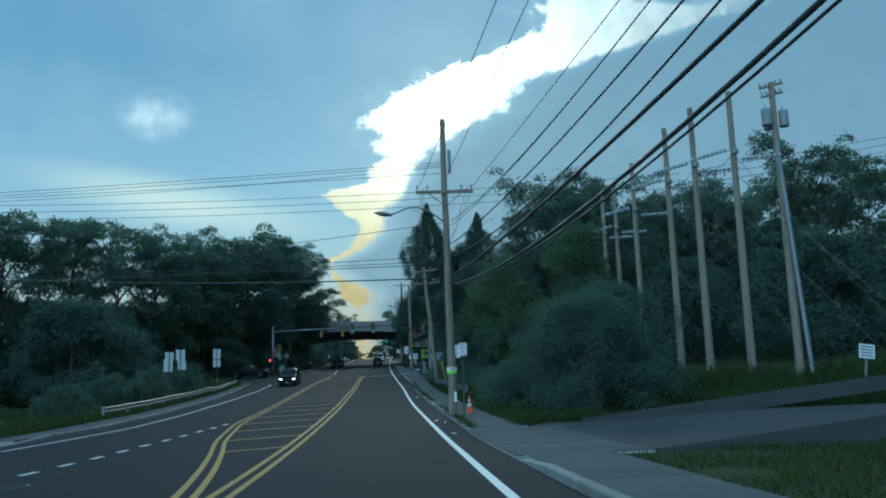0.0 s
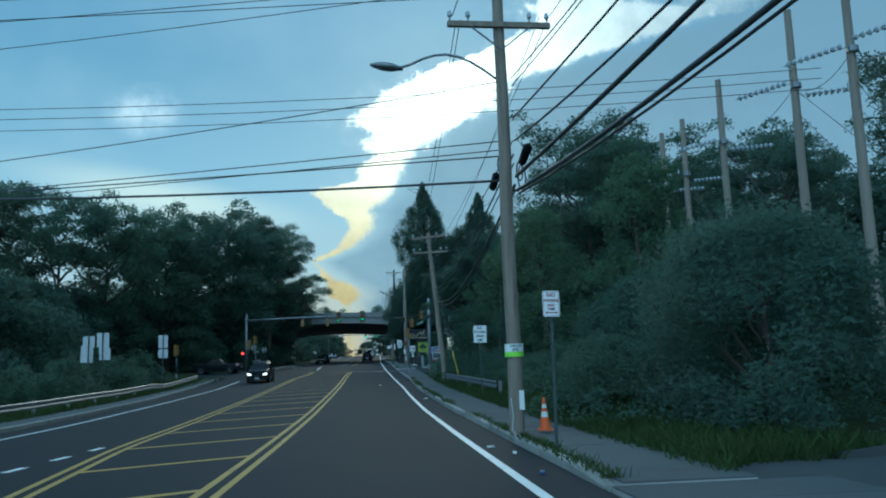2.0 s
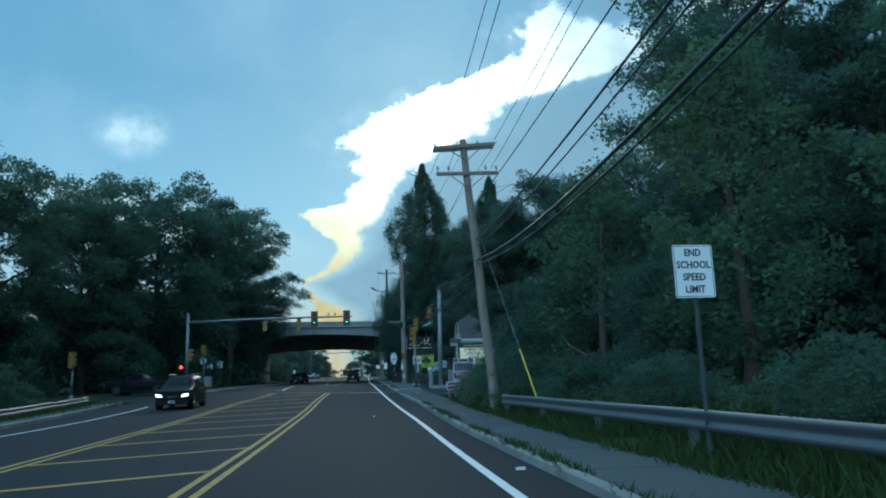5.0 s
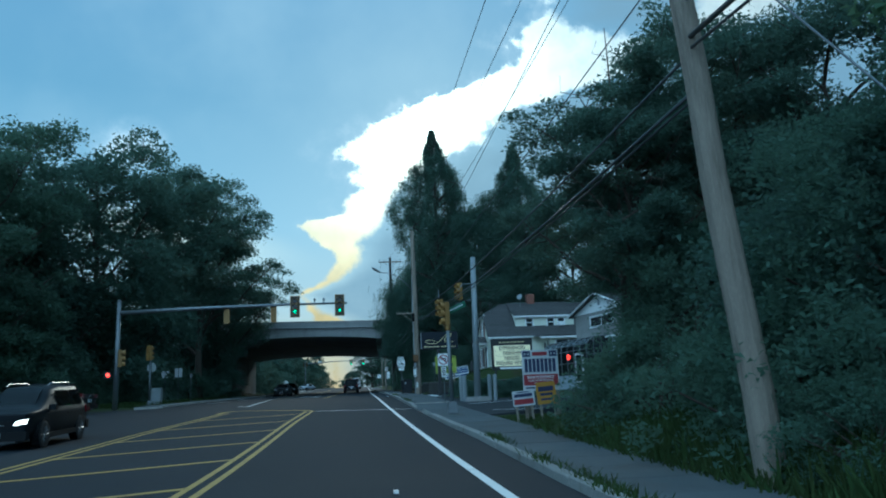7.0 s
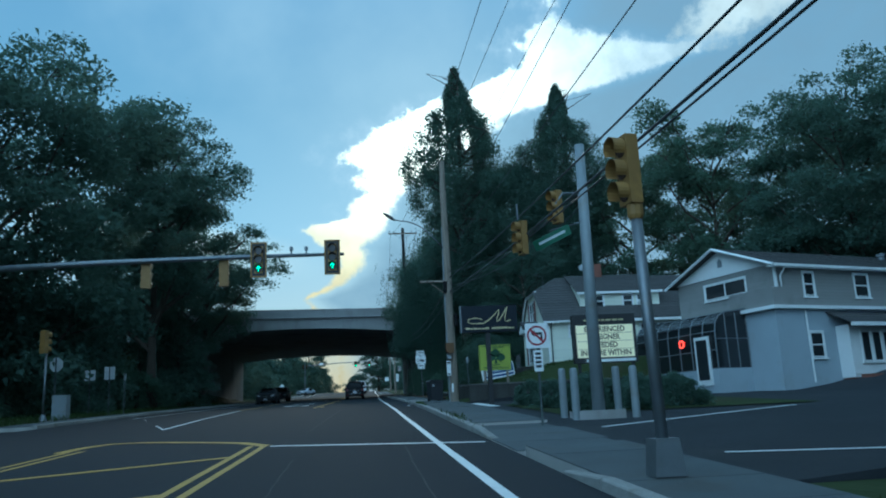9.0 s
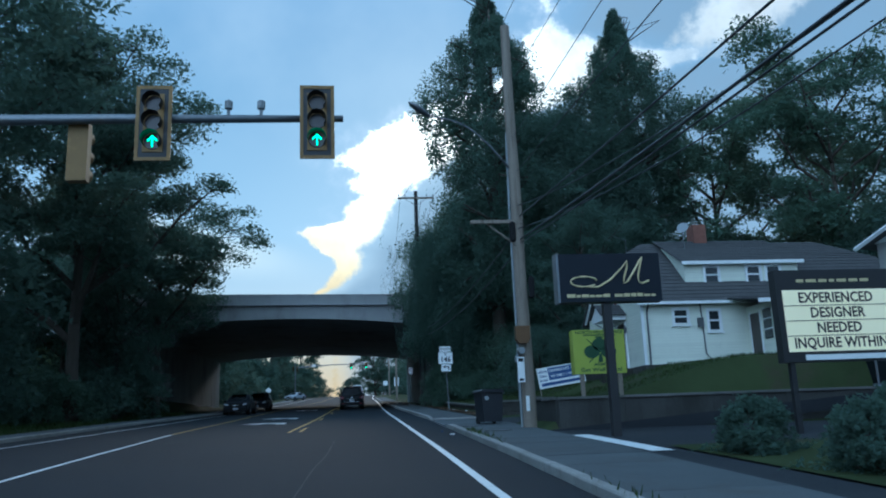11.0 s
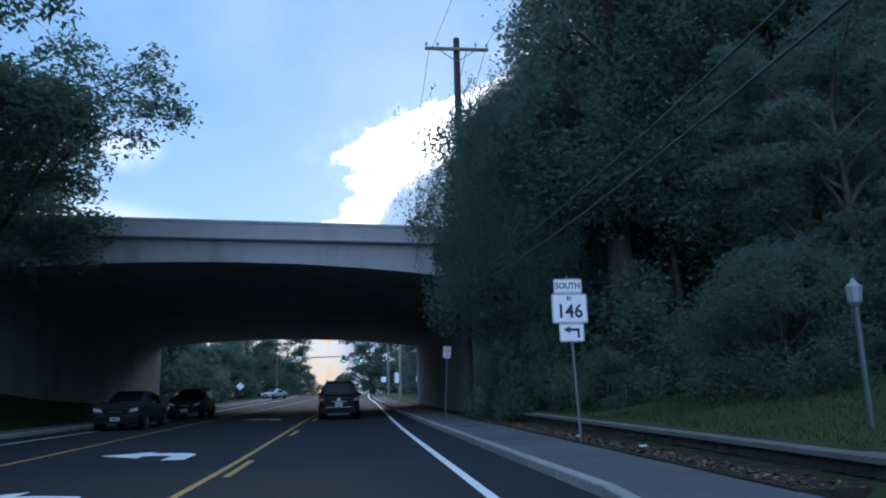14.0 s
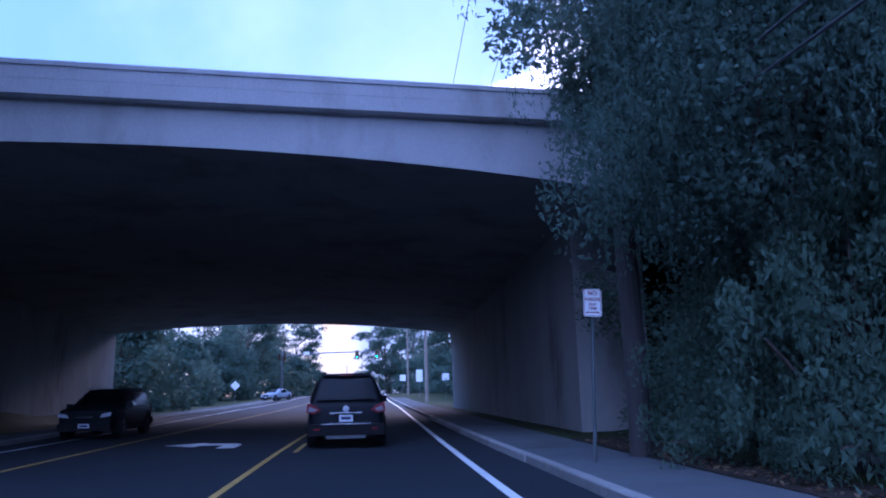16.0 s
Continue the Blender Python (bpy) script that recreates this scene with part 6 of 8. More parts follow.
# porch with its little gabled roof
porch = part("porch", box(-1.4, 0.0, W1 - 6.1, W1 - 3.2, -0.9, -0.02), STONE, h1, "stone entrance porch with gabled hood")
part("porch_beam", box(-1.15, -0.04, W1 - 5.85, W1 - 4.25, 2.2, 2.42), TRIM_WHITE, porch, bevel=0.01)
part("porch_pediment", prism([(W1 - 5.85, 2.422), (W1 - 4.25, 2.422), (W1 - 5.05, 2.95)], -1.15, -0.04, "x"), TRIM_WHITE, porch)
for a, b in ((W1 - 5.97, W1 - 5.05), (W1 - 4.13, W1 - 5.05)):
    roof_plane(porch, (-1.25, a, 2.39), (-0.04, a, 2.39), (-0.04, b, 2.98), (-1.25, b, 2.98), course=0.2)
for y0 in (W1 - 5.8, W1 - 4.3):
    part("bracket", tube([(-0.06, y0, 1.6), (-0.35, y0, 1.75), (-0.75, y0, 2.05), (-1.0, y0, 2.2)], 0.018, 6), STEEL_DARK, porch)
    part("bracket", tube([(-0.06, y0, 2.1), (-0.3, y0, 1.95), (-0.5, y0, 2.0), (-0.45, y0, 2.15), (-0.3, y0, 2.12)], 0.014, 6), STEEL_DARK, porch)
door = part("door", box(-0.06, 0.03, W1 - 5.6, W1 - 4.7, 0.0, 2.05), DOORWOOD, h1, "dark front door")
for y0, y1 in ((W1 - 5.7, W1 - 5.602), (W1 - 4.698, W1 - 4.6)):
    part("frame", box(-0.075, 0.02, y0, y1, 0.0, 2.12), TRIM_WHITE, door)
part("wall_lantern", lathe([(0.02, 0.0), (0.07, 0.06), (0.09, 0.26), (0.05, 0.32), (0.01, 0.4)], 8, at=(-0.16, W1 - 5.95, 1.55)), STEEL_DARK, h1, "dark wall lantern beside the door")
window(h1, mg @ pose(2.45, -0.01, 1.2), 1.5, 1.6, sash=False, cols=3)
for s_ in (1.32, 3.58):
    part("shutter", box(-0.06, -0.03, W1 - s_ - 0.17, W1 - s_ + 0.17, 0.35, 2.05), SHUTTER, h1, bevel=0.006)
for k in range(12):
    part("porch_railing", tube([(-1.3, W1 - 4.7 + k * 0.13, -0.02), (-1.3, W1 - 4.7 + k * 0.13, 0.85)], 0.012, 6), STEEL_DARK, porch)
part("porch_handrail", tube([(-1.3, W1 - 4.75, 0.87), (-1.3, W1 - 3.22, 0.87)], 0.02, 6), STEEL_DARK, porch)
# roof: two slopes and the clipped ends
o = 0.3
mid = W1 / 2
for a, b in ((-o, 2.4), (W1 + o, W1 - 2.4)):
    roof_plane(h1, (-o, a, E1z - 0.25), (L1 + o, a, E1z - 0.25), (L1 + o, b, C1z + 0.03), (-o, b, C1z + 0.03))
    roof_plane(h1, (-o, b, C1z + 0.03), (L1 + o, b, C1z + 0.03), (L1 - 1.9, mid, R1z), (1.7, mid, R1z))
for xe, xr in ((-o, 1.7), (L1 + o, L1 - 1.9)):
    roof_plane(h1, (xe, 2.38, C1z + 0.02), (xe, W1 - 2.38, C1z + 0.02), (xr, mid + 0.02, R1z), (xr, mid - 0.02, R1z))
part("roof_deck", prism([(0.06, E1z - 0.1), (W1 - 0.06, E1z - 0.1), (W1 - 2.5, C1z - 0.1), (mid, R1z - 0.25), (2.5, C1z - 0.1)], 1.8, L1 - 2.0, "x"), SHINGLE, h1)
for y0, z0, y1, z1 in ((-0.1, E1z - 0.12, 2.4, C1z + 0.02), (W1 + 0.1, E1z - 0.12, W1 - 2.4, C1z + 0.02)):
    part("bargeboard", tube([(-0.16, y0, z0 - 0.02), (-0.16, y1, z1 - 0.02)], 0.06, 4), TRIM_WHITE, h1)
part("bargeboard", box(-0.2, -0.08, 2.3, W1 - 2.3, C1z - 0.1, C1z + 0.06), TRIM_WHITE, h1)
part("gutter", box(-0.3, L1 + 0.3, -0.42, -0.31, E1z - 0.32, E1z - 0.2), TRIM_WHITE, h1)
part("downpipe", tube([(0.2, -0.36, E1z - 0.3), (0.2, -0.1, E1z - 0.6), (0.2, -0.08, 0.0)], 0.04, 8), STEEL_DARK, h1)
# shed dormer on the side slope
dorm = part("dormer", prism([(0.9, E1z + 0.4), (0.9, E1z + 1.75), (mid, R1z - 0.1), (mid, E1z + 0.4)], 2.5, 7.9, "x"), SIDING_CREAM, h1, "wide shed dormer with small windows")
clapboards(dorm, pose(2.5, 0.9, 0), 5.4, E1z + 0.55, E1z + 1.7, SIDING_CREAM, 0.12, holes=((0.87, 1.67, E1z + 0.7, E1z + 1.6), (2.85, 3.65, E1z + 0.7, E1z + 1.6), (3.8, 4.6, E1z + 0.7, E1z + 1.6)))
roof_plane(dorm, (2.3, 0.65, E1z + 1.72), (8.1, 0.65, E1z + 1.72), (8.1, mid, R1z + 0.12), (2.3, mid, R1z + 0.12), course=0.3)
part("dormer_fascia", box(2.3, 8.1, 0.58, 0.68, E1z + 1.6, E1z + 1.75), TRIM_WHITE, dorm)
for x in (1.27, 3.25, 4.2):
    window(dorm, pose(2.5 + x, 0.89, E1z + 1.15), 0.62, 0.75)
part("air_conditioner", box(6.45, 6.95, 0.45, 0.86, E1z + 0.8, E1z + 1.12), TRIM_WHITE, dorm, "white window air conditioner", bevel=0.02)
part("chimney", box(4.3, 4.95, mid - 0.4, mid + 0.4, R1z - 0.6, R1z + 0.9), BRICK, h1, "red brick chimney", bevel=0.015)
dish = part("satellite_dish", lathe([(0.0, 0.0), (0.15, 0.02), (0.28, 0.07), (0.27, 0.075), (0.14, 0.03), (0.0, 0.012)], 14), GREY_TANK, h1, "grey satellite dish")
dish.matrix_basis = pose(3.4, 2.6, R1z + 0.5, 70, 0, -40)
part("dish_mount", tube([(3.4, 2.7, R1z - 0.6), (3.4, 2.65, R1z + 0.45)], 0.025, 6), GALV, h1)
part("aerial", tube([(0.5, 2.6, C1z), (0.5, 2.6, C1z + 1.1), (-0.2, 2.5, C1z + 1.3)], 0.015, 5), GALV, h1)
# enclosed side porch further along the long wall
EX, EXW = 4.75, 7.6
ext = part("extension", box(EX, EX + EXW, -2.4, -0.01, -0.4, 2.35), SIDING_CREAM, h1, "low enclosed porch with a band of windows")
clapboards(ext, pose(EX, -2.4, 0), EXW, 0.0, 2.3, SIDING_CREAM, 0.125, holes=((0.45, 6.3, 0.78, 2.12),))
clapboards(ext, pose(EX, -0.02, 0, 0, 0, -90), 2.38, 0.0, 2.3, SIDING_CREAM, 0.125, holes=((0.3, 1.15, 0.0, 2.05), (1.35, 2.1, 0.78, 2.12)))
for k in range(5):
    xa = EX + 0.55 + 1.16 * k
    part("window_backing", box(xa, xa + 1.06, -2.412, -2.402, 0.8, 2.1), CURTAIN, ext)
    for z0 in (0.82, 1.25, 1.68):
        part("pane", box(xa + 0.04, xa + 1.02, -2.424, -2.416, z0, z0 + 0.38), GLASS, ext)
        part("sash", box(xa, xa + 1.06, -2.44, -2.416, z0 + 0.382, z0 + 0.428), TRIM_WHITE, ext)
    part("mullion", box(xa - 0.1, xa - 0.002, -2.45, -2.404, 0.75, 2.16), TRIM_WHITE, ext)
part("window_sill", box(EX + 0.4, EX + 6.35, -2.5, -2.404, 0.68, 0.748), TRIM_WHITE, ext)
for z0 in (0.82, 1.25, 1.68):
    part("pane", box(EX - 0.03, EX - 0.02, -2.08, -1.42, z0, z0 + 0.38), GLASS, ext)
    part("sash", box(EX - 0.05, EX - 0.012, -2.12, -1.38, z0 + 0.382, z0 + 0.428), TRIM_WHITE, ext)
part("door", box(EX - 0.04, EX - 0.001, -1.15, -0.35, 0.0, 2.0), DOORWOOD, ext, "dark side door")
for y0, y1 in ((-1.25, -1.152), (-0.348, -0.25)):
    part("frame", box(EX - 0.06, EX - 0.001, y0, y1, 0.0, 2.08), TRIM_WHITE, ext)
roof_plane(ext, (EX - 0.9, -2.8, 2.3), (EX + EXW + 0.4, -2.8, 2.3), (EX + EXW + 0.4, -0.02, 2.75), (EX - 0.9, -0.02, 2.75), course=0.3)
part("fascia", box(EX - 0.9, EX + EXW + 0.4, -2.86, -2.8, 2.2, 2.36), TRIM_WHITE, ext)
part("foundation", box(EX - 0.02, EX + EXW + 0.02, -2.42, -0.02, -1.8, -0.402), STONE, ext)
part("steps", prism([(EX - 1.1, -0.9), (EX - 0.06, -0.9), (EX - 0.06, -0.02), (EX - 0.3, -0.02), (EX - 0.3, -0.2), (EX - 0.6, -0.2), (EX - 0.6, -0.4), (EX - 0.85, -0.4), (EX - 0.85, -0.6), (EX - 1.1, -0.6)], -1.6, -0.2), CONCRETE, ext)
part("meter_box", box(2.45, 2.7, -0.16, -0.035, 1.55, 1.95), STEEL_DARK, h1, "dark electricity meter box on the wall", bevel=0.02)
part("service_conduit", tube([(2.62, -0.08, 2.75), (2.66, -0.08, 2.0), (2.7, -0.08, 0.4), (2.9, -0.12, 0.15), (2.75, -0.12, 0.05)], 0.03, 6), STEEL_DARK, h1)

# grey shop: local y runs along its gable wall (towards the far corner), x along its long wall
H2 = pose(19.28, 114.6, 3.6, 0, 0, 18.0)
h2 = thing("shop_building", H2, "grey two-storey shop with white gable and glass sunroom", "building")
W2, L2, F2, EV2, AP2 = 6.8, 17.0, 3.55, 5.85, 7.15
part("upper_wall", prism([(0, F2), (W2, F2), (W2, EV2), (W2 / 2, AP2), (0, EV2)], 0.03, L2, "x"), SIDING_GREY, h2)
part("lower_wall", box(-1.2, L2, -0.9, W2 + 0.25, -0.6, F2 - 0.02), WALL_PALE, h2, "pale painted ground-floor wall")
mg2 = pose(0.03, W2, 0, 0, 0, -90)
clapboards(h2, mg2, W2, F2, EV2, SIDING_GREY, 0.16, holes=((2.0, 5.0, F2 + 1.15, F2 + 2.0),))
clapboards(h2, pose(0, 0, 0), L2, F2, EV2, SIDING_GREY, 0.16, holes=((1.75, 2.45, F2 + 0.75, F2 + 1.95), (5.2, 6.2, F2 + 0.75, F2 + 1.95), (9.0, 10.0, F2 + 0.75, F2 + 1.95)))
part("gable_panel", prism([(-0.05, EV2), (W2 + 0.05, EV2), (W2 / 2, AP2)], -0.04, 0.025, "x"), TRIM_WHITE, h2, "white boarded gable")
part("gable_vent", prism([(W2 / 2 - 0.15, EV2 + 0.45), (W2 / 2 + 0.15, EV2 + 0.45), (W2 / 2 + 0.15, EV2 + 0.75), (W2 / 2, EV2 + 0.9), (W2 / 2 - 0.15, EV2 + 0.75)], -0.07, -0.045, "x"), GREY_TANK, h2)
window(h2, mg2 @ pose(3.5, -0.01, F2 + 1.58), 2.8, 0.72, sash=False, cols=2)
for x in (2.1, 5.7, 9.5):
    window(h2, pose(x, -0.01, F2 + 1.35), 0.62 if x < 3 else 0.9, 1.1)
for x0 in (-0.02,):
    part("corner_board", box(-0.03, 0.1, -0.04, 0.06, F2, EV2), TRIM_WHITE, h2)
roof_plane(h2, (-0.5, -0.45, EV2 - 0.12), (L2 + 0.4, -0.45, EV2 - 0.12), (L2 + 0.4, W2 / 2, AP2 + 0.08), (-0.5, W2 / 2, AP2 + 0.08))
roof_plane(h2, (-0.5, W2 + 0.45, EV2 - 0.12), (L2 + 0.4, W2 + 0.45, EV2 - 0.12), (L2 + 0.4, W2 / 2, AP2 + 0.08), (-0.5, W2 / 2, AP2 + 0.08))
for y0 in (-0.45, W2 + 0.45):
    part("bargeboard", tube([(-0.52, y0, EV2 - 0.14), (-0.52, W2 / 2, AP2 + 0.06)], 0.08, 4), TRIM_WHITE, h2)
part("soffit", box(-0.5, L2 + 0.4, -0.45, -0.04, EV2 - 0.2, EV2 - 0.14), TRIM_WHITE, h2)
part("gutter", box(-0.5, L2 + 0.4, -0.56, -0.452, EV2 - 0.22, EV2 - 0.1), TRIM_WHITE, h2)
part("downpipe", tube([(0.25, -0.5, EV2 - 0.2), (0.25, -0.1, EV2 - 0.6), (0.25, -0.1, F2 + 0.5), (0.6, -0.95, F2 - 0.1), (0.6, -0.97, 0.2)], 0.045, 8), TRIM_WHITE, h2)
part("flat_roof", box(-1.5, L2, -1.15, W2 + 0.5, F2 - 0.015, F2 + 0.14), TRIM_WHITE, h2, "white roof edge of the ground floor")
part("roof_vent", lathe([(0.2, 0), (0.2, 0.35), (0.28, 0.37), (0.28, 0.5), (0.05, 0.56)], 10, at=(11.0, 2.6, AP2 - 0.4)), GALV, h2)
window(h2, pose(1.1, -0.905, 1.9), 0.75, 1.1)
# low parapet step beside the sunroom
part("step_wall", box(-1.25, 0.0, -0.95, 1.8, F2 + 0.142, F2 + 1.0), SIDING_GREY, h2)
# sunroom: curved eave glazing on metal bars along the street side
SR = 6.7
sun_r = part("sunroom", box(-3.2, -1.202, 0.9, SR, -0.9, 0.75), WALL_PALE, h2, "glazed sunroom with curved eaves and metal bars")
arc = [(-3.2, 0.75), (-3.2, 2.45), (-3.12, 2.85), (-2.9, 3.15), (-2.55, 3.33), (-1.2, 3.5)]
METAL = GALV
sun_r.location.z = 0.3
yy = np.linspace(0.9, SR, 8)
for k, y in enumerate(yy):
    part("glazing_bar", tube([(x, y, z) for x, z in arc], 0.035, 6), METAL, sun_r)
for (x0, z0), (x1, z1) in zip(arc, arc[1:]):
    part("glazing_rail", tube([(x0, yy[0], z0), (x0, yy[-1], z0)], 0.025, 6), METAL, sun_r)
    for ya, yb in zip(yy, yy[1:]):
        bm = bmesh.new()
        bm.faces.new([bm.verts.new(p) for p in ((x0 + 0.01, ya, z0), (x0 + 0.01, yb, z0), (x1 + 0.01, yb, z1), (x1 + 0.01, ya, z1))])
        bmesh.ops.solidify(bm, geom=bm.faces[:], thickness=0.012)
        part("pane", bm, GLASS, sun_r)
part("glazing_rail", tube([(-3.2, yy[0], 1.6), (-3.2, yy[-1], 1.6)], 0.025, 6), METAL, sun_r)
part("interior", box(-1.3, -1.21, 0.9, SR, 0.75, 3.4), DOORWOOD, sun_r)
# end wall of the sunroom with panes and a door
part("end_glass", prism(arc + [(-1.2, 0.75)], 0.9, 0.912), GLASS, sun_r)
for x in (-2.55, -1.9, -1.25):
    part("glazing_bar", tube([(x, 0.89, 0.75), (x, 0.89, 3.3)], 0.03, 6), METAL, sun_r)
part("glazing_rail", tube([(-3.2, 0.89, 2.1), (-1.2, 0.89, 2.1)], 0.025, 6), METAL, sun_r)
dr = part("shop_door", box(-3.3, -3.22, 1.3, 2.25, 0.0, 2.25), TRIM_WHITE, sun_r, "white framed glass shop door")
part("door_glass", box(-3.315, -3.302, 1.42, 2.13, 0.25, 2.1), GLASS, dr)
part("neon_sign", tube([(-3.24, 3.2 + 0.16 * math.cos(a), 2.05 + 0.16 * math.sin(a)) for a in np.linspace(0, 5.9, 12)], 0.03, 6), RED_ON, sun_r, "glowing red round neon sign in the window")
# low wing with bay windows, and the blue awning beyond
wing = part("wing", box(2.4, 16.0, -1.6, -0.905, 0.35, 2.75), TRIM_WHITE, h2, "low white wing with tall windows under a shingle roof")
clapboards(wing, pose(2.4, -1.6, 0), 13.6, 0.5, 2.7, TRIM_WHITE, 0.14, holes=((0.65, 4.2, 1.0, 2.5),))
for k in range(5):
    window(wing, pose(3.4 + 0.72 * k, -1.61, 1.75), 0.55, 1.35, sash=False)
part("wing_base", box(2.45, 15.9, -1.55, -0.91, -0.4, 0.348), BRICK, wing)
roof_plane(wing, (1.9, -2.2, 2.75), (16.4, -2.2, 2.75), (16.4, -0.9, 3.4), (1.9, -0.9, 3.4), course=0.3)
part("fascia", box(1.9, 16.4, -2.26, -2.18, 2.62, 2.8), TRIM_WHITE, wing)
AWN = material("blue_awning_cloth", (0.025, 0.09, 0.38), 0.7, vary=0.12, scale=3)
aw = part("awning", prism([(-3.9, 3.0), (-3.9, 3.45), (-3.65, 4.05), (-3.1, 4.4), (-2.3, 4.5), (-2.3, 3.0)], 6.2, 10.0, "x"), AWN, h2, "rounded blue cloth awning with white lettering bars")
part("printed_bar", box(6.8, 8.0, -3.912, -3.904, 3.1, 3.32), SIGN_WHITE, aw)
part("awning_post", tube([(6.3, -3.8, -0.3), (6.3, -3.8, 3.05)], 0.05, 8), DOORWOOD, aw)
part("awning_post", tube([(9.9, -3.8, -0.3), (9.9, -3.8, 3.05)], 0.05, 8), DOORWOOD, aw)
for k in range(9):
    part("railing", tube([(7.6 + 0.8 * k, -2.9, -0.3), (7.6 + 0.8 * k, -2.9, 0.95)], 0.02, 6), GALV, h2)
part("handrail", tube([(7.6, -2.9, 0.95), (14.0, -2.9, 0.95)], 0.025, 6), GALV, h2)
part("entrance_door", box(7.6, 8.7, -1.66, -1.6, 0.35, 2.5), AWN, wing, "blue entrance door under the awning")
planter = part("planter", box(2.6, 7.2, -2.4, -1.75, -0.3, 0.45), BRICK, wing, "low brick planter below the windows", bevel=0.02)


# ---- stone walls ----
CAP = material("worn_cap_concrete", (0.12, 0.117, 0.11), 0.9, vary=0.25, scale=2, bump=0.6, bscale=20, dirt=(0.08, 0.08, 0.065), dscale=1.5, spread=0.15)


def stone_wall(label, a, b, height, thick=0.35, seed=1, cap=True):
    """Courses of uneven field stones along a line from a to b, on the ground at the line."""
    t = thing("stone_wall", pose(0, 0, 0), label, "wall", kind="structure")
    a, b = Vector((*a, 0)), Vector((*b, 0))
    d = (b - a).normalized()
    nrm = Vector((-d.y, d.x, 0))
    ln = (b - a).length
    rnd = random.Random(seed)
    def zat(s):
        q = a + d * s
        return float(road_z(q.y)) + 0.02
    core = [a + nrm * (thick * 0.12), b + nrm * (thick * 0.12), b + nrm * (thick * 0.88), a + nrm * (thick * 0.88)]
    bm = bmesh.new()
    lo = [bm.verts.new((p.x, p.y, zat(0 if k in (0, 3) else ln) - 0.3)) for k, p in enumerate(core)]
    hi = [bm.verts.new((p.x, p.y, zat(0 if k in (0, 3) else ln) + height - 0.05)) for k, p in enumerate(core)]
    bm.faces.new(lo[::-1]); bm.faces.new(hi)
    for k in range(4):
        bm.faces.new((lo[k], lo[(k + 1) % 4], hi[(k + 1) % 4], hi[k]))
    part("core", bm, STONE, t)
    rows_n = max(2, round(height / 0.2))
    hh = height / rows_n
    for r in range(rows_n):
        s = -0.02
        while s < ln - 0.1:
            w = min(rnd.uniform(0.18, 0.62), ln - s)
            z = zat(s) + r * hh
            g, p = 0.005, rnd.uniform(-0.02, 0.03)
            bm = bmesh.new()
            q = []
            for ss, zz in ((s + g, z + g), (s + w - g, z + g), (s + w - g, z + hh - g), (s + g, z + hh - g)):
                q.append((ss + rnd.uniform(-g, g), zz + rnd.uniform(-g, g)))
            c = (s + w / 2, z + hh / 2)
            out = [a + d * u - nrm * 0.0 + Vector((0, 0, v)) for u, v in q]
            fr = [a + d * (c[0] + (u - c[0]) * 0.94) - nrm * (0.018 + p * 0.5) + Vector((0, 0, c[1] + (v - c[1]) * 0.9)) for u, v in q]
            bk = [o_ + nrm * thick for o_ in out]
            vo, vf, vb = ([bm.verts.new(x) for x in l] for l in (out, fr, bk))
            bm.faces.new(vf)
            bm.faces.new(vb[::-1])
            for k in range(4):
                bm.faces.new((vo[k], vo[(k + 1) % 4], vf[(k + 1) % 4], vf[k]))
                bm.faces.new((vb[k], vb[(k + 1) % 4], vo[(k + 1) % 4], vo[k]))
            part("stone", bm, STONE, t)
            s += w
    if cap:
        s = 0.0
        while s < ln - 0.05:
            w = min(1.2, ln - s)
            bm = bmesh.new()
            v = []
            for ss in (s + 0.005, s + w - 0.005):
                q = a + d * ss
                z = zat(ss) + height
                for off, dz in ((-0.09, 0.0), (-0.09, 0.07), (thick + 0.05, 0.07), (thick + 0.05, 0.0)):
                    p = q + nrm * off
                    v.append(bm.verts.new((p.x, p.y, z + dz)))
            bm.faces.new(v[0:4][::-1]); bm.faces.new(v[4:8])
            for k in range(4):
                bm.faces.new((v[k], v[(k + 1) % 4], v[4 + (k + 1) % 4], v[4 + k]))
            part("cap_stone", bm, CAP, t)
            s += w
    return t


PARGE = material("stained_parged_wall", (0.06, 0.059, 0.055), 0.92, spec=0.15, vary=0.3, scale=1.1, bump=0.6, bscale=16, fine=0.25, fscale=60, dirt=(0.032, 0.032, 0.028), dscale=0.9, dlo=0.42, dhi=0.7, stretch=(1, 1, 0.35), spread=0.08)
rw = thing("retaining_wall", pose(0, 0, 0), "dark stained concrete retaining wall below the lawn", "wall", kind="structure")
x = 5.0
for w in (1.9, 2.6, 2.2, 2.7, 2.4, 2.6, 2.4):
    z0, z1 = float(road_z(118.3)) - 0.3, float(road_z(118.3)) + 0.86
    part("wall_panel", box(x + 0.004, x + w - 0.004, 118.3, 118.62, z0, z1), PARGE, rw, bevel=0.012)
    part("cap_stone", box(x + 0.004, x + w - 0.004, 118.25, 118.66, z1 + 0.002, z1 + 0.07), CAP, rw, bevel=0.012)
    x += w
pr = thing("pipe_railing", pose(0, 0, 0), "dark steel pipe railing climbing behind the retaining wall", "railing")
prx = (10.67, 12.2, 13.73, 15.3)
for a in prx:
    part("rail_post", tube([(a, 119.0, float(land_z(a, 119.0)) - 0.2), (a, 119.0, 5.22 + (a - 10.67) * 0.124)], 0.026, 8), SIGN_BLACK, pr)
part("rail", tube([(prx[0], 119.0, 5.22), (prx[-1], 119.0, 5.22 + (prx[-1] - 10.67) * 0.124)], 0.024, 8), SIGN_BLACK, pr)
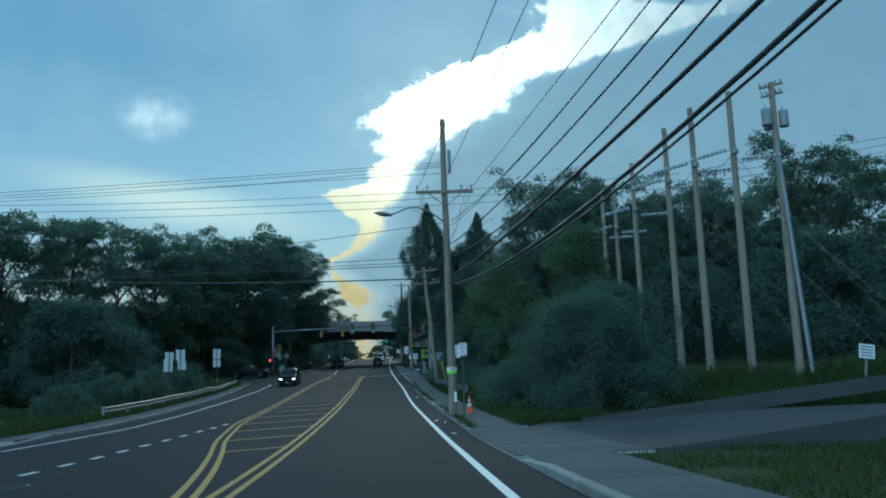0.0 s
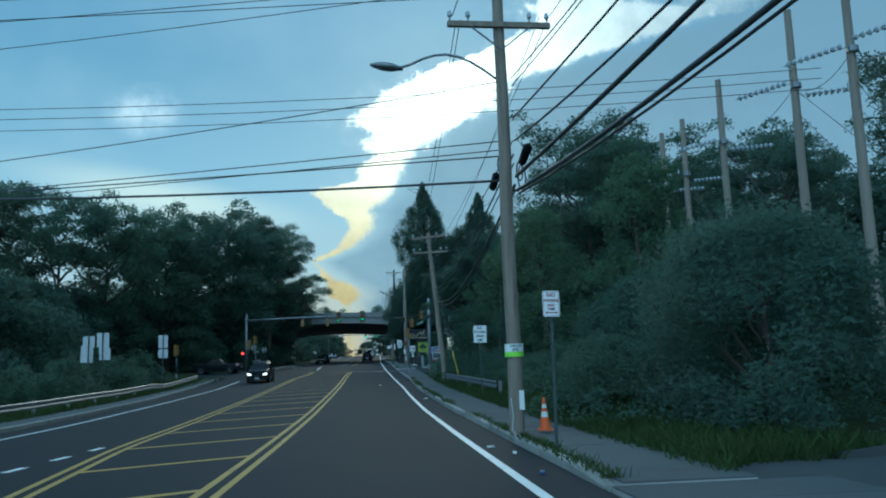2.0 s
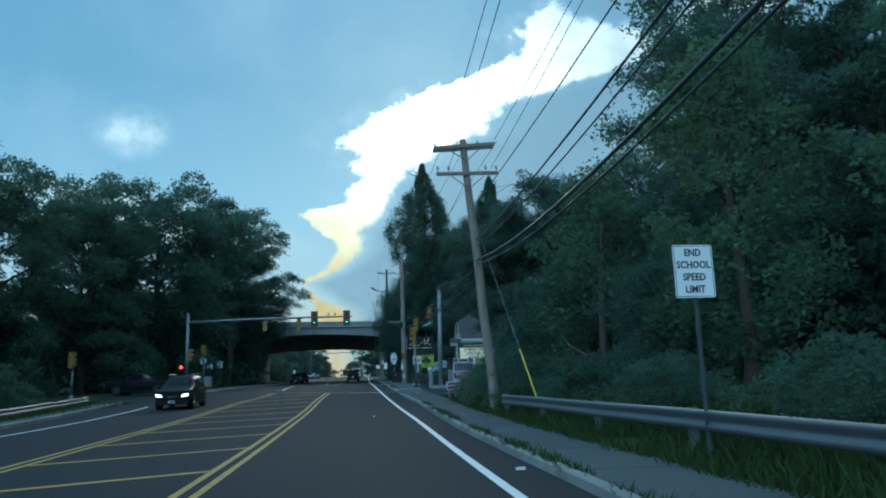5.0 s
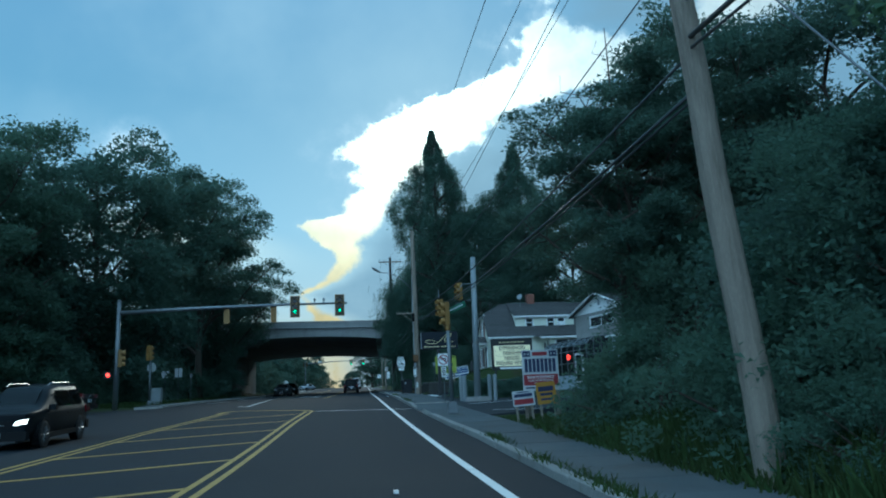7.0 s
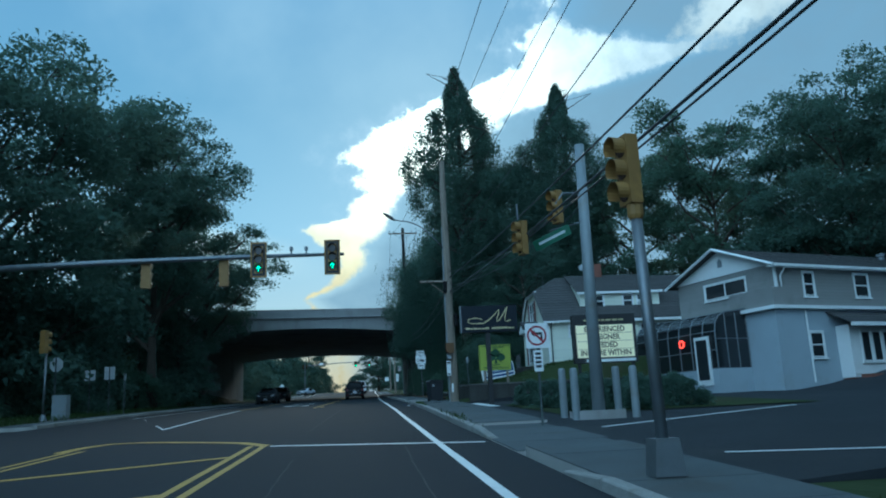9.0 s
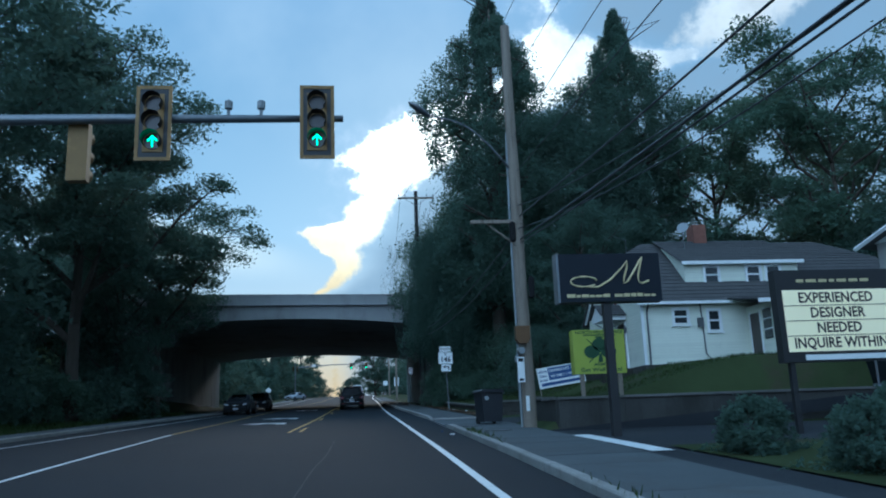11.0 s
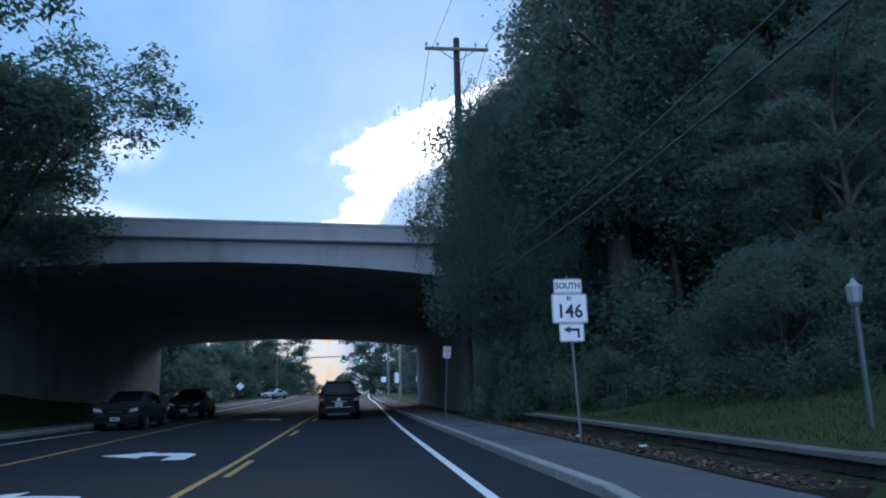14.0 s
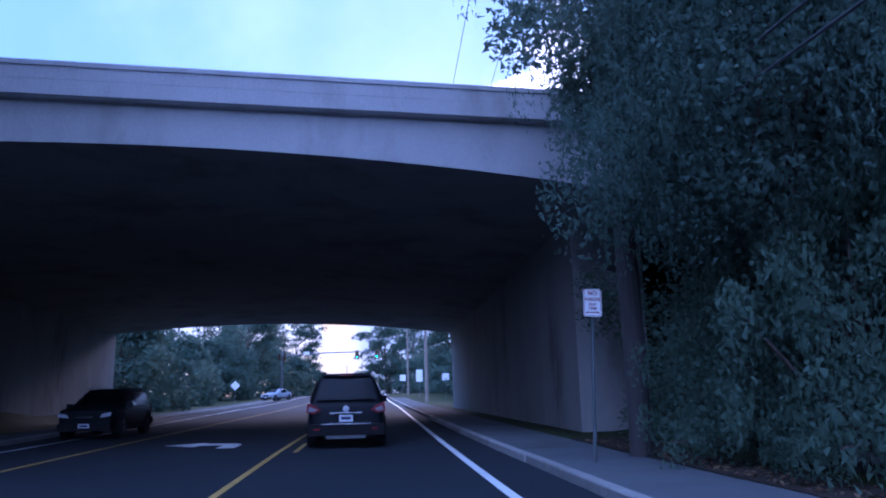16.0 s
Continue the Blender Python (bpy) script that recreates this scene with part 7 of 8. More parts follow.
rr_w = thing("retaining_wall", pose(0, 0, 0), "short dark return of the retaining wall along the sidewalk", "wall", kind="structure")
for y in (118.66, 120.3, 121.95):
    z0, z1 = float(road_z(y + 0.8)) - 0.35, float(road_z(y + 0.8)) + 0.82
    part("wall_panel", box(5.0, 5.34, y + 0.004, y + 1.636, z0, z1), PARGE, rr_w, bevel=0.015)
    part("cap_stone", box(4.95, 5.38, y + 0.004, y + 1.636, z1 + 0.002, z1 + 0.07), CAP, rr_w, bevel=0.015)
stone_wall("low fieldstone wall between driveway and lawn", (5.2, 130.0), (9.6, 130.0), 0.62, seed=6)
stone_wall("low fieldstone wall along the sidewalk", (5.2, 150.5), (5.2, 130.4), 0.36, seed=7)

# ---- billboards and yard signs ----
NAVY = material("navy_sign_face", (0.010, 0.014, 0.022), 0.55, vary=0.2, spec=0.25)
GOLD = material("gold_lettering", (0.62, 0.52, 0.28), 0.4, 0.2, vary=0.1)
t = thing("shop_sign", pose(5.49, 114.9, float(land_z(5.49, 114.9))) @ Matrix.Diagonal((0.88, 0.89, 0.96, 1)), "dark navy shop sign with a gold flourish on a black post", "sign")
part("post", box(-0.11, 0.11, -0.11, 0.11, -0.3, 3.34), SIGN_BLACK, t, bevel=0.01)
part("sign_box", box(-1.38, 1.55, -0.2, 0.2, 3.34, 4.58), NAVY, t, bevel=0.02)
part("sign_rim", box(-1.4, -1.34, -0.215, 0.215, 3.33, 4.59), GALV, t)
fl = [(-1.0 + 0.42 * math.cos(a) * 0.9 + 0.35, 3.86 + 0.13 * math.sin(a)) for a in np.linspace(0.2, 2 * math.pi - 0.6, 22)]
sw = [(-0.55, 3.72), (-0.25, 3.72), (0.1, 3.9), (0.45, 4.2), (0.62, 4.38), (0.6, 4.2), (0.5, 3.95), (0.48, 3.8), (0.6, 3.86), (0.82, 4.15), (1.0, 4.42), (1.06, 4.48), (0.98, 4.25), (0.9, 3.95), (0.92, 3.82), (1.02, 3.8), (1.2, 3.86)]
for pts in (fl, sw):
    part("gold_flourish", tube([(x, -0.212, z) for x, z in pts], [0.014 + 0.016 * abs(math.sin(k * 0.9)) for k in range(len(pts))], 6), GOLD, t, "gold script flourish")
x = -1.15
rr = random.Random(2)
while x < 1.35:
    w = rr.uniform(0.1, 0.24)
    part("printed_bar", box(x, x + w, -0.206, -0.202, 3.46, 3.46 + rr.uniform(0.05, 0.09)), GOLD, t)
    x += w + rr.choice((0.03, 0.03, 0.14))

YEL = material("lime_yellow_banner", (0.37, 0.43, 0.06), 0.6, vary=0.1, scale=3)
CLOV = material("dark_green_print", (0.02, 0.07, 0.03), 0.6)
t = thing("banner_sign", pose(6.43, 118.74, float(land_z(6.43, 118.74))) @ Matrix.Diagonal((1.25, 1.0, 1.02, 1)), "lime yellow banner with a dark clover on two posts", "sign")
zc = (5.86 - float(land_z(6.43, 118.74))) / 1.02
for x in (-0.45, 0.45):
    part("post", box(x - 0.045, x + 0.045, 0.03, 0.12, -0.2, zc + 0.5), POLEWOOD, t)
p = part("banner", box(-0.60, 0.60, -0.02, 0.025, zc - 0.62, zc + 0.62), YEL, t)
part("banner_side", box(-0.63, -0.602, -0.02, 0.35, zc - 0.62, zc + 0.62), YEL, t)
for cx, cz in ((-0.2, 0.0), (0.2, 0.0), (0.0, 0.2)):
    part("clover_leaf", tube([(cx, -0.026, zc + cz), (cx, -0.0215, zc + cz)], 0.185, 18), CLOV, p)
part("clover_stem", prism([(-0.03, -0.05), (0.03, -0.05), (0.06, -0.3), (-0.06, -0.3)], -0.026, -0.0215), CLOV, p).matrix_basis = Matrix.Translation((0, 0, zc))
for s in (-1, 1):
    part("crossed_stick", tube([(s * 0.3, -0.024, zc + 0.36), (0, -0.024, zc + 0.0), (-s * 0.28, -0.024, zc - 0.3)], 0.012, 5), CLOV, p)
text_part("lettering", "Get Well Soon!", 0.155, CLOV, p, pose(0, -0.024, zc - 0.51, 90, 0, 0))
text_part("lettering", "NORTH PROVIDENCE", 0.115, CLOV, p, pose(0, -0.024, zc + 0.545, 90, 0, 0))
text_part("lettering", "ARMY", 0.13, CLOV, p, pose(0, -0.024, zc - 0.365, 90, 0, 0))
for x0, x1, z0, z1 in ((-0.38, 0.38, 0.455, 0.485), (-0.1, 0.1, 0.385, 0.43)):
    part("printed_bar", box(x0, x1, -0.024, -0.0205, zc + z0, zc + z1), CLOV, p)

CREAMLIT = glow_material("lit_letter_board", (0.75, 0.72, 0.48), 0.25)
t = thing("letter_board", pose(10.4, 113.4, float(land_z(10.4, 113.4))), "lit cream letter board with black letters in a dark frame", "sign")
zb = 3.45
part("frame", box(-1.42, 1.42, -0.12, 0.15, 5.04 - zb, 7.15 - zb), SIGN_BLACK, t, bevel=0.015)
p = part("letter_panel", box(-1.28, 1.28, -0.135, -0.122, 5.27 - zb, 6.68 - zb), CREAMLIT, t)
for k, w in enumerate(("EXPERIENCED", "DESIGNER", "NEEDED", "INQUIRE WITHIN")):
    text_part("lettering", w, 0.33, SIGN_BLACK, p, pose(0, -0.14, 6.49 - zb - 0.345 * k, 90, 0, 0), squeeze=0.88)
for k in range(3):
    part("letter_rail", box(-1.28, 1.28, -0.15, -0.136, 6.31 - zb - 0.345 * k, 6.325 - zb - 0.345 * k), SIGN_BLACK, p)
x = -0.9
while x < 0.9:
    w = rr.uniform(0.1, 0.25)
    part("printed_bar", box(x, x + w, -0.126, -0.121, 6.86 - zb, 6.93 - zb), GOLD, t)
    x += w + 0.06
part("lower_panel", box(-0.9, 1.3, -0.13, -0.121, 5.08 - zb, 5.2 - zb), SIGN_WHITE, t)
for x in (-1.2, 1.2):
    part("post", box(x - 0.06, x + 0.06, -0.06, 0.06, -0.3, 5.04 - zb), SIGN_BLACK, t)

# campaign boards on the grass: lettering of names is shown as bars
t = thing("campaign_board", pose(5.55, 84.0, float(land_z(5.55, 84.0))), "large red white and blue campaign board on wooden stakes", "sign", "campaign signs")
zb = float(land_z(5.55, 84.0))
BOARD = material("weathered_white_board", (0.55, 0.57, 0.58), 0.5, vary=0.08, scale=2)
BLUE = material("campaign_blue", (0.02, 0.03, 0.085), 0.5)
p = flat_sign(t, 1.16, 1.26, pose(0, 0, 3.42 - zb), BOARD, 0.01)
bar(p, -0.55, 0.55, -0.47, -0.13, SIGN_RED)
bar(p, -0.5, -0.2, -0.57, -0.52, BLUE); bar(p, -0.1, 0.3, -0.58, -0.50, BLUE)
bar(p, -0.55, -0.3, 0.42, 0.6, BLUE); bar(p, 0.3, 0.55, 0.42, 0.6, BLUE)
bar(p, -0.24, 0.24, 0.45, 0.57, SIGN_RED)
x = -0.5
for k in range(8):
    bar(p, x, x + 0.1, -0.06, 0.36, BLUE)
    x += 0.128
sign_text(p, "SENATE DISTRICT", 0.115, 0, -0.22, SIGN_WHITE, 0.95).location.y = -0.0085
sign_text(p, "NORTH PROVIDENCE", 0.085, 0, -0.325, BOARD, 0.95).location.y = -0.0085
sign_text(p, "PROVIDENCE", 0.075, 0, -0.415, BOARD, 0.95).location.y = -0.0085
for s_ in (-1, 1):
    for q_ in (-0.055, 0.055):
        part("printed_star", prism([((0.045 if k % 2 == 0 else 0.019) * math.sin(k * math.pi / 5) + s_ * 0.425 + q_, (0.045 if k % 2 == 0 else 0.019) * math.cos(k * math.pi / 5) + 0.51) for k in range(10)], -0.0085, -0.0065), BOARD, p)
for x in (-0.5, 0.5):
    part("stake", box(x - 0.045, x + 0.045, 0.01, 0.09, -0.3, 3.9 - zb), POLEWOOD_PALE, t)
    part("stake_brace", tube([(x, 0.1, 1.0), (x + 0.3, 0.75, -0.1)], 0.04, 4), POLEWOOD_PALE, t)
for x0, zc_, w, h, mt, bars in ((4.9, 2.56, 0.68, 0.46, BOARD, ((-0.28, 0.28, 0.04, 0.14, BLUE), (-0.3, 0.3, -0.18, -0.02, SIGN_RED), (-0.2, 0.2, 0.17, 0.2, BLUE))), (5.62, 2.7, 0.6, 0.66, material("orange_yard_sign", (0.42, 0.22, 0.025), 0.5), ((-0.24, 0.24, 0.05, 0.2, BLUE), (-0.2, 0.2, -0.08, 0.0, BLUE), (-0.18, 0.18, -0.22, -0.16, BLUE)))):
    t = thing("yard_sign", pose(x0, 83.5, float(land_z(x0, 83.5)), 0, -4, 0), "small printed yard sign on wooden stakes", "sign", "campaign signs")
    zb = float(land_z(x0, 83.5))
    p = flat_sign(t, w, h, pose(0, 0, zc_ - zb), mt, 0.01)
    for b_ in bars:
        bar(p, *b_)
    for x in (-w * 0.35, w * 0.35):
        part("stake", box(x - 0.03, x + 0.03, 0.008, 0.05, -0.25, zc_ - zb), POLEWOOD_PALE, t)
# blue hiring banner on the lawn
t = thing("lawn_banner", pose(9.0, 133.0, float(land_z(9.0, 133)), 0, -8, 0), "blue and white hiring banner tied to stakes on the lawn", "sign")
zb = float(land_z(9.0, 133))
HB = material("banner_blue", (0.025, 0.075, 0.22), 0.5)
p = flat_sign(t, 2.25, 0.95, pose(0, 0, 6.0 - zb), SIGN_WHITE, 0.01)
bar(p, -0.6, 1.08, -0.14, 0.42, HB)
sign_text(p, "FLEXIBLE HRS. WORK", 0.17, 0.24, 0.28, SIGN_WHITE, 0.95).location.y = -0.0085
sign_text(p, "W/ ONLY 1 PATIENT", 0.17, 0.24, 0.02, SIGN_WHITE, 0.95).location.y = -0.0085
for k, w in enumerate(("HIRING", "CNAs", "NOW!")):
    sign_text(p, w, 0.16, -0.86, 0.28 - 0.2 * k, HB, 0.8)
bar(p, -1.0, 1.05, -0.38, -0.24, HB)
for x in (-1.1, 1.1):
    part("stake", tube([(x, 0.03, -0.2), (x, 0.03, 6.5 - zb)], 0.025, 6), POLEWOOD_PALE, t)
t = thing("lamp_post", pose(6.9, 133.2, float(land_z(6.9, 133.2))), "slim garden lamp post on the lawn", "lamp")
part("post", tube([(0, 0, -0.1), (0, 0, 1.75)], 0.04, 8), POST_GREEN, t)
part("lantern", lathe([(0.03, 1.75), (0.1, 1.82), (0.12, 2.05), (0.05, 2.12), (0, 2.2)], 8), GREY_TANK, t)

# ---- vehicles ----
def car_paint(name, base):
    return material(name, base, 0.42, 0.0, vary=0.05, scale=2, coat=0.0, spec=0.12)


PAINT_DARK = car_paint("black_car_paint", (0.008, 0.010, 0.013))
PAINT_CHAR = car_paint("charcoal_car_paint", (0.022, 0.026, 0.032))
PAINT_SILVER = car_paint("silver_car_paint", (0.36, 0.39, 0.43))
PAINT_VAN = car_paint("white_van_paint", (0.70, 0.71, 0.72))
TYRE = material("tyre_rubber", (0.02, 0.02, 0.021), 0.9, vary=0.2, scale=8)
RIM = material("alloy_rim", (0.35, 0.36, 0.38), 0.35, 0.9, vary=0.1)
TRIM_BLACK = material("black_plastic_trim", (0.011, 0.011, 0.012), 0.8, vary=0.15, spec=0.2)
CHROME = material("chrome_strip", (0.62, 0.63, 0.65), 0.15, 1.0, vary=0.05)
TAIL = material("red_tail_lens", (0.16, 0.012, 0.018), 0.12, vary=0.15, coat=1.0)
TAIL_CLEAR = material("clear_tail_lens", (0.2, 0.16, 0.18), 0.15, vary=0.1, coat=1.0)
CARGLASS = glass_material("tinted_car_glass", (0.008, 0.01, 0.012), 0.06, 0.05, 0.18)
PLATE = material("licence_plate_white", (0.62, 0.64, 0.66), 0.5, vary=0.1)
HEADLAMP = glow_material("lit_headlamp", (1.0, 0.97, 0.88), 3.0)
HEADLAMP_OFF = material("headlamp_lens", (0.5, 0.52, 0.55), 0.12, vary=0.1, coat=1.0)


def wheel(parent, x, y, r, w=0.22):
    side = 1 if x > 0 else -1
    wl = part("wheel", tube([(x - side * w * 0.5, y, r), (x + side * w * 0.1, y, r)], r * 0.45, 12), STEEL_DARK, parent)
    prof = [(-0.5, 0.62), (-0.5, 0.9), (-0.4, 1.0), (0.4, 1.0), (0.5, 0.9), (0.5, 0.66), (0.42, 0.62)]
    part("tyre", tube([(x + side * w * u, y + 1e-4 * k, r) for k, (u, q) in enumerate(prof)], [r * q for u, q in prof], 22), TYRE, wl)
    rim = bmesh.new()
    for k in range(10):
        a = 2 * math.pi * k / 10
        c, s = math.cos(a), math.sin(a)
        tube([(x + side * w * 0.44, y + 0.1 * r * c, r + 0.1 * r * s), (x + side * w * 0.40, y + 0.63 * r * c, r + 0.63 * r * s)], [0.022, 0.03], 4, rim)
    part("rim", rim, RIM, wl)
    part("hub_cap", tube([(x + side * w * 0.38, y, r), (x + side * w * 0.47, y, r)], [0.1 * r + 0.03, 0.08 * r + 0.02], 12), RIM, wl)
    return wl


def car(label, m, paint, L=4.6, W=1.84, H=1.68, kind="suv", lights=False, name="car", category="car", detail=True):
    """A car with its rear bumper at local y = 0, facing +y. Lofted body; glass, lamps, wheels and trim are parts."""
    t = thing(name, m, label, category)
    h = W / 2
    und, sill, belt = 0.26, 0.42, 0.58 * H + 0.03
    roof = H
    if kind == "suv":
        st = [(0.0, 0.30, 1), (0.07, 0.9, 1), (0.55, 1, 1), (1.5, 1, 1), (2.6, 1, 1), (3.05, 0.97, 0.62), (3.55, 0.95, 0.05), (4.25, 0.92, -0.03), (4.55, 0.86, -0.12), (4.6, 0.8, -0.2)]
        tail_shift = 0.55
    elif kind == "sedan":
        st = [(0.0, 0.30, -0.02), (0.07, 0.9, -0.02), (0.55, 0.97, 0.03), (1.35, 1, 0.92), (2.5, 1, 1), (2.95, 0.98, 0.62), (3.45, 0.96, 0.02), (4.25, 0.92, -0.06), (4.55, 0.86, -0.16), (4.6, 0.8, -0.25)]
        tail_shift = 0.0
    elif kind == "pickup":
        st = [(0.0, 0.95, -0.02), (0.07, 0.96, -0.02), (0.55, 0.97, -0.02), (1.85, 0.98, -0.02), (1.95, 1, 0.98), (2.9, 1, 1), (3.35, 0.97, 0.05), (4.25, 0.95, 0.0), (4.55, 0.9, -0.05), (4.6, 0.86, -0.1)]
        tail_shift = 0.0
    else:
        st = [(0.0, 0.93, 1), (0.05, 0.97, 1), (0.55, 1, 1), (1.5, 1, 1), (3.2, 1, 1), (3.6, 0.98, 0.75), (4.05, 0.96, 0.1), (4.35, 0.93, 0.0), (4.55, 0.88, -0.1), (4.6, 0.82, -0.2)]
        tail_shift = 0.08
    k = L / 4.6
    bm = bmesh.new()
    rings = []
    for i, (y, wf, up) in enumerate(st):
        w = h * (wf if i else 0.93)
        cab = max(0.0, up)
        top = belt + (roof - belt) * cab + (0.04 if cab < 0.2 else 0) + min(0.0, up) * 0.5
        rw = w * (0.90 - 0.16 * cab)
        bl = min(belt, top - 0.02)
        pts = [(0.80 * w, und), (0.97 * w, und + 0.1), (w, 0.5 * (und + bl)), (0.985 * w, bl - 0.06), (0.955 * w, bl), (rw, top - 0.07 * (1 if cab > 0.2 else 0.3)), (rw * 0.72, top)]
        sh = [0.06, 0.0, 0.0, 0.03, 0.06, 1.0, 1.12]
        ring = []
        for j, (x, z) in enumerate(pts):
            dy = 0.0
            if i < 2:
                dy = tail_shift * sh[j] * (0.85 if i == 1 else 1.0) * (1 if j > 2 else 0.15)
                if i == 0 and j in (1, 2):
                    dy -= 0.0
            ring.append((x, y * k + dy, z))
        rings.append(ring)
    vs = [[[bm.verts.new((s * x, y, z)) for x, y, z in r] for s in (-1, 1)] for r in rings]
    for a, b in zip(vs, vs[1:]):
        for s in (0, 1):
            for j in range(6):
                bm.faces.new((a[s][j], a[s][j + 1], b[s][j + 1], b[s][j]))
        bm.faces.new((a[0][6], a[1][6], b[1][6], b[0][6]))
        bm.faces.new((a[0][0], b[0][0], b[1][0], a[1][0]))
    for e in (vs[0], vs[-1]):
        for j in range(6):
            bm.faces.new((e[0][j], e[0][j + 1], e[1][j + 1], e[1][j]))
    body = part("body", bm, paint, t, smooth=True)
    sub = body.modifiers.new("round", "SUBSURF")
    sub.levels = sub.render_levels = 2
    R = [[Vector(p) for p in r] for r in rings]

    def quad(name_, pts, mat, push, parent=None, label_=""):
        b2 = bmesh.new()
        b2.faces.new([b2.verts.new(Vector(p) + Vector(push)) for p in pts])
        bmesh.ops.solidify(b2, geom=b2.faces[:], thickness=0.012)
        return part(name_, b2, mat, parent or t, label_)

    def mir(p, s):
        return Vector((s * p[0], p[1], p[2]))
    # rear window
    if kind in ("suv", "van"):
        lo, hi = R[0][4], R[0][5]
        f0, f1 = 0.08, 0.86
        a0, a1 = lo.lerp(hi, f0), lo.lerp(hi, f1)
        quad("rear_window", [mir(a0 * 1, -1) * 1 + Vector((0.1, 0, 0)), a0 - Vector((0.1, 0, 0)), a1 - Vector((0.1, 0, 0)), mir(a1, -1) + Vector((0.1, 0, 0))], CARGLASS, (0, -0.055 if kind == "suv" else -0.03, 0.03))
    elif kind == "sedan":
        lo, hi = R[2][6], R[3][6]
        a0, a1 = lo.lerp(hi, 0.12), lo.lerp(hi, 0.9)
        quad("rear_window", [mir(a0, -1), a0, a1, mir(a1, -1)], CARGLASS, (0, -0.01, 0.02))
    # windscreen
    n = {"suv": (6, 4), "sedan": (6, 4), "pickup": (6, 5), "van": (6, 4)}[kind]
    lo, hi = R[n[0]][6], R[n[1]][6]
    a0, a1 = lo.lerp(hi, 0.1), lo.lerp(hi, 0.88)
    mid_ = R[5][6] if kind in ("suv", "sedan", "van") else None
    if mid_ is not None:
        quad("windscreen", [mir(a0, -1), a0, mid_, mir(mid_, -1)], CARGLASS, (0, 0.02, 0.02))
        quad("windscreen", [mir(mid_, -1), mid_, a1, mir(a1, -1)], CARGLASS, (0, 0.02, 0.02))
    else:
        quad("windscreen", [mir(a0, -1), a0, a1, mir(a1, -1)], CARGLASS, (0, 0.02, 0.02))
    # side glass
    idx = {"suv": (2, 3, 4), "sedan": (3, 4), "pickup": (4, 5), "van": (3, 4)}[kind]
    for s in (-1, 1):
        for i, j in zip(idx, idx[1:]):
            p = [R[i][4].lerp(R[i][5], 0.08), R[j][4].lerp(R[j][5], 0.08), R[j][4].lerp(R[j][5], 0.86), R[i][4].lerp(R[i][5], 0.86)]
            c = sum(p, Vector()) / 4
            p = [c + (q - c) * 0.94 for q in p]
            quad("side_window", [mir(q, s) for q in p], CARGLASS, (s * 0.012, 0, 0.0))
        # mirrors
        yk = 3.15 * k if kind != "sedan" else 2.9 * k
        part("wing_mirror", box(s * (h + 0.02) - 0.09, s * (h + 0.02) + 0.09, yk - 0.06, yk + 0.1, belt - 0.02, belt + 0.14), paint, t, bevel=0.03)
        part("door_handle", box(s * (h - 0.012) - 0.01, s * (h - 0.012) + 0.02, 1.75 * k, 1.95 * k, belt - 0.16, belt - 0.13), paint, t)
        part("sill_trim", box(s * (h - 0.03) - 0.03, s * (h - 0.03) + 0.02, 1.25 * k, 3.35 * k, und - 0.01, und + 0.13), TRIM_BLACK, t, bevel=0.01)
    r = 0.36 if kind != "sedan" else 0.325
    for x in (-h + 0.1, h - 0.1):
        for y in (0.86 * k, 3.68 * k):
            wheel(t, x, y, r)
            part("wheel_arch", tube([(x - (0.13 if x > 0 else -0.13), y, r + 0.02), (x + (0.088 if x > 0 else -0.088), y, r + 0.02)], r * 1.13, 20), TRIM_BLACK, t)
    # front
    fl = st[-1][0] * k
    part("front_grille", box(-0.42, 0.42, fl - 0.06, fl + 0.015, 0.58, 0.78), TRIM_BLACK, t, bevel=0.02)
    part("grille_bar", box(-0.25, 0.25, fl + 0.016, fl + 0.026, 0.66, 0.69), CHROME, t)
    part("front_bumper", box(-h * 0.86, h * 0.86, fl - 0.2, fl + 0.03, 0.27, 0.50), TRIM_BLACK, t, bevel=0.05)
    for s in (-1, 1):
        part("headlight", prism([(s * 0.45, 0.66), (s * h * 0.84, 0.70), (s * h * 0.86, 0.82), (s * 0.52, 0.77)], fl - 0.35, fl - 0.005), HEADLAMP if lights else HEADLAMP_OFF, t, "lit headlight" if lights else "clear headlight")
    p = part("front_plate", box(-0.16, 0.16, fl + 0.031, fl + 0.04, 0.36, 0.48), PLATE, t)
    part("plate_bar", box(-0.12, 0.12, fl + 0.041, fl + 0.044, 0.39, 0.45), BLUE, p)
    # rear
    rb = part("rear_bumper", box(-h * 0.93, h * 0.93, -0.07, 0.2, 0.30, 0.56), TRIM_BLACK, t, bevel=0.05)
    part("bumper_strip", box(-h * 0.62, h * 0.62, -0.085, -0.071, 0.545, 0.575), CHROME, rb)
    part("diffuser", box(-0.45, 0.45, -0.06, 0.15, 0.23, 0.298), STEEL_DARK, rb, bevel=0.02)
    for s in (-1, 1):
        part("reflector", box(s * h * 0.72 - 0.07, s * h * 0.72 + 0.07, -0.085, -0.071, 0.42, 0.47), TAIL, rb)
        tl = part("tail_light", prism([(s * h * 0.985, belt - 0.20), (s * h * 0.96, belt + 0.02), (s * h * 0.74, belt - 0.06), (s * h * 0.62, belt - 0.16), (s * h * 0.80, belt - 0.24)], -0.03, 0.3), TAIL, t, "dark red tail light")
        part("tail_light_insert", prism([(s * h * 0.95, belt - 0.17), (s * h * 0.9, belt - 0.07), (s * h * 0.7, belt - 0.145), (s * h * 0.82, belt - 0.19)], -0.042, -0.031), TAIL_CLEAR, tl)
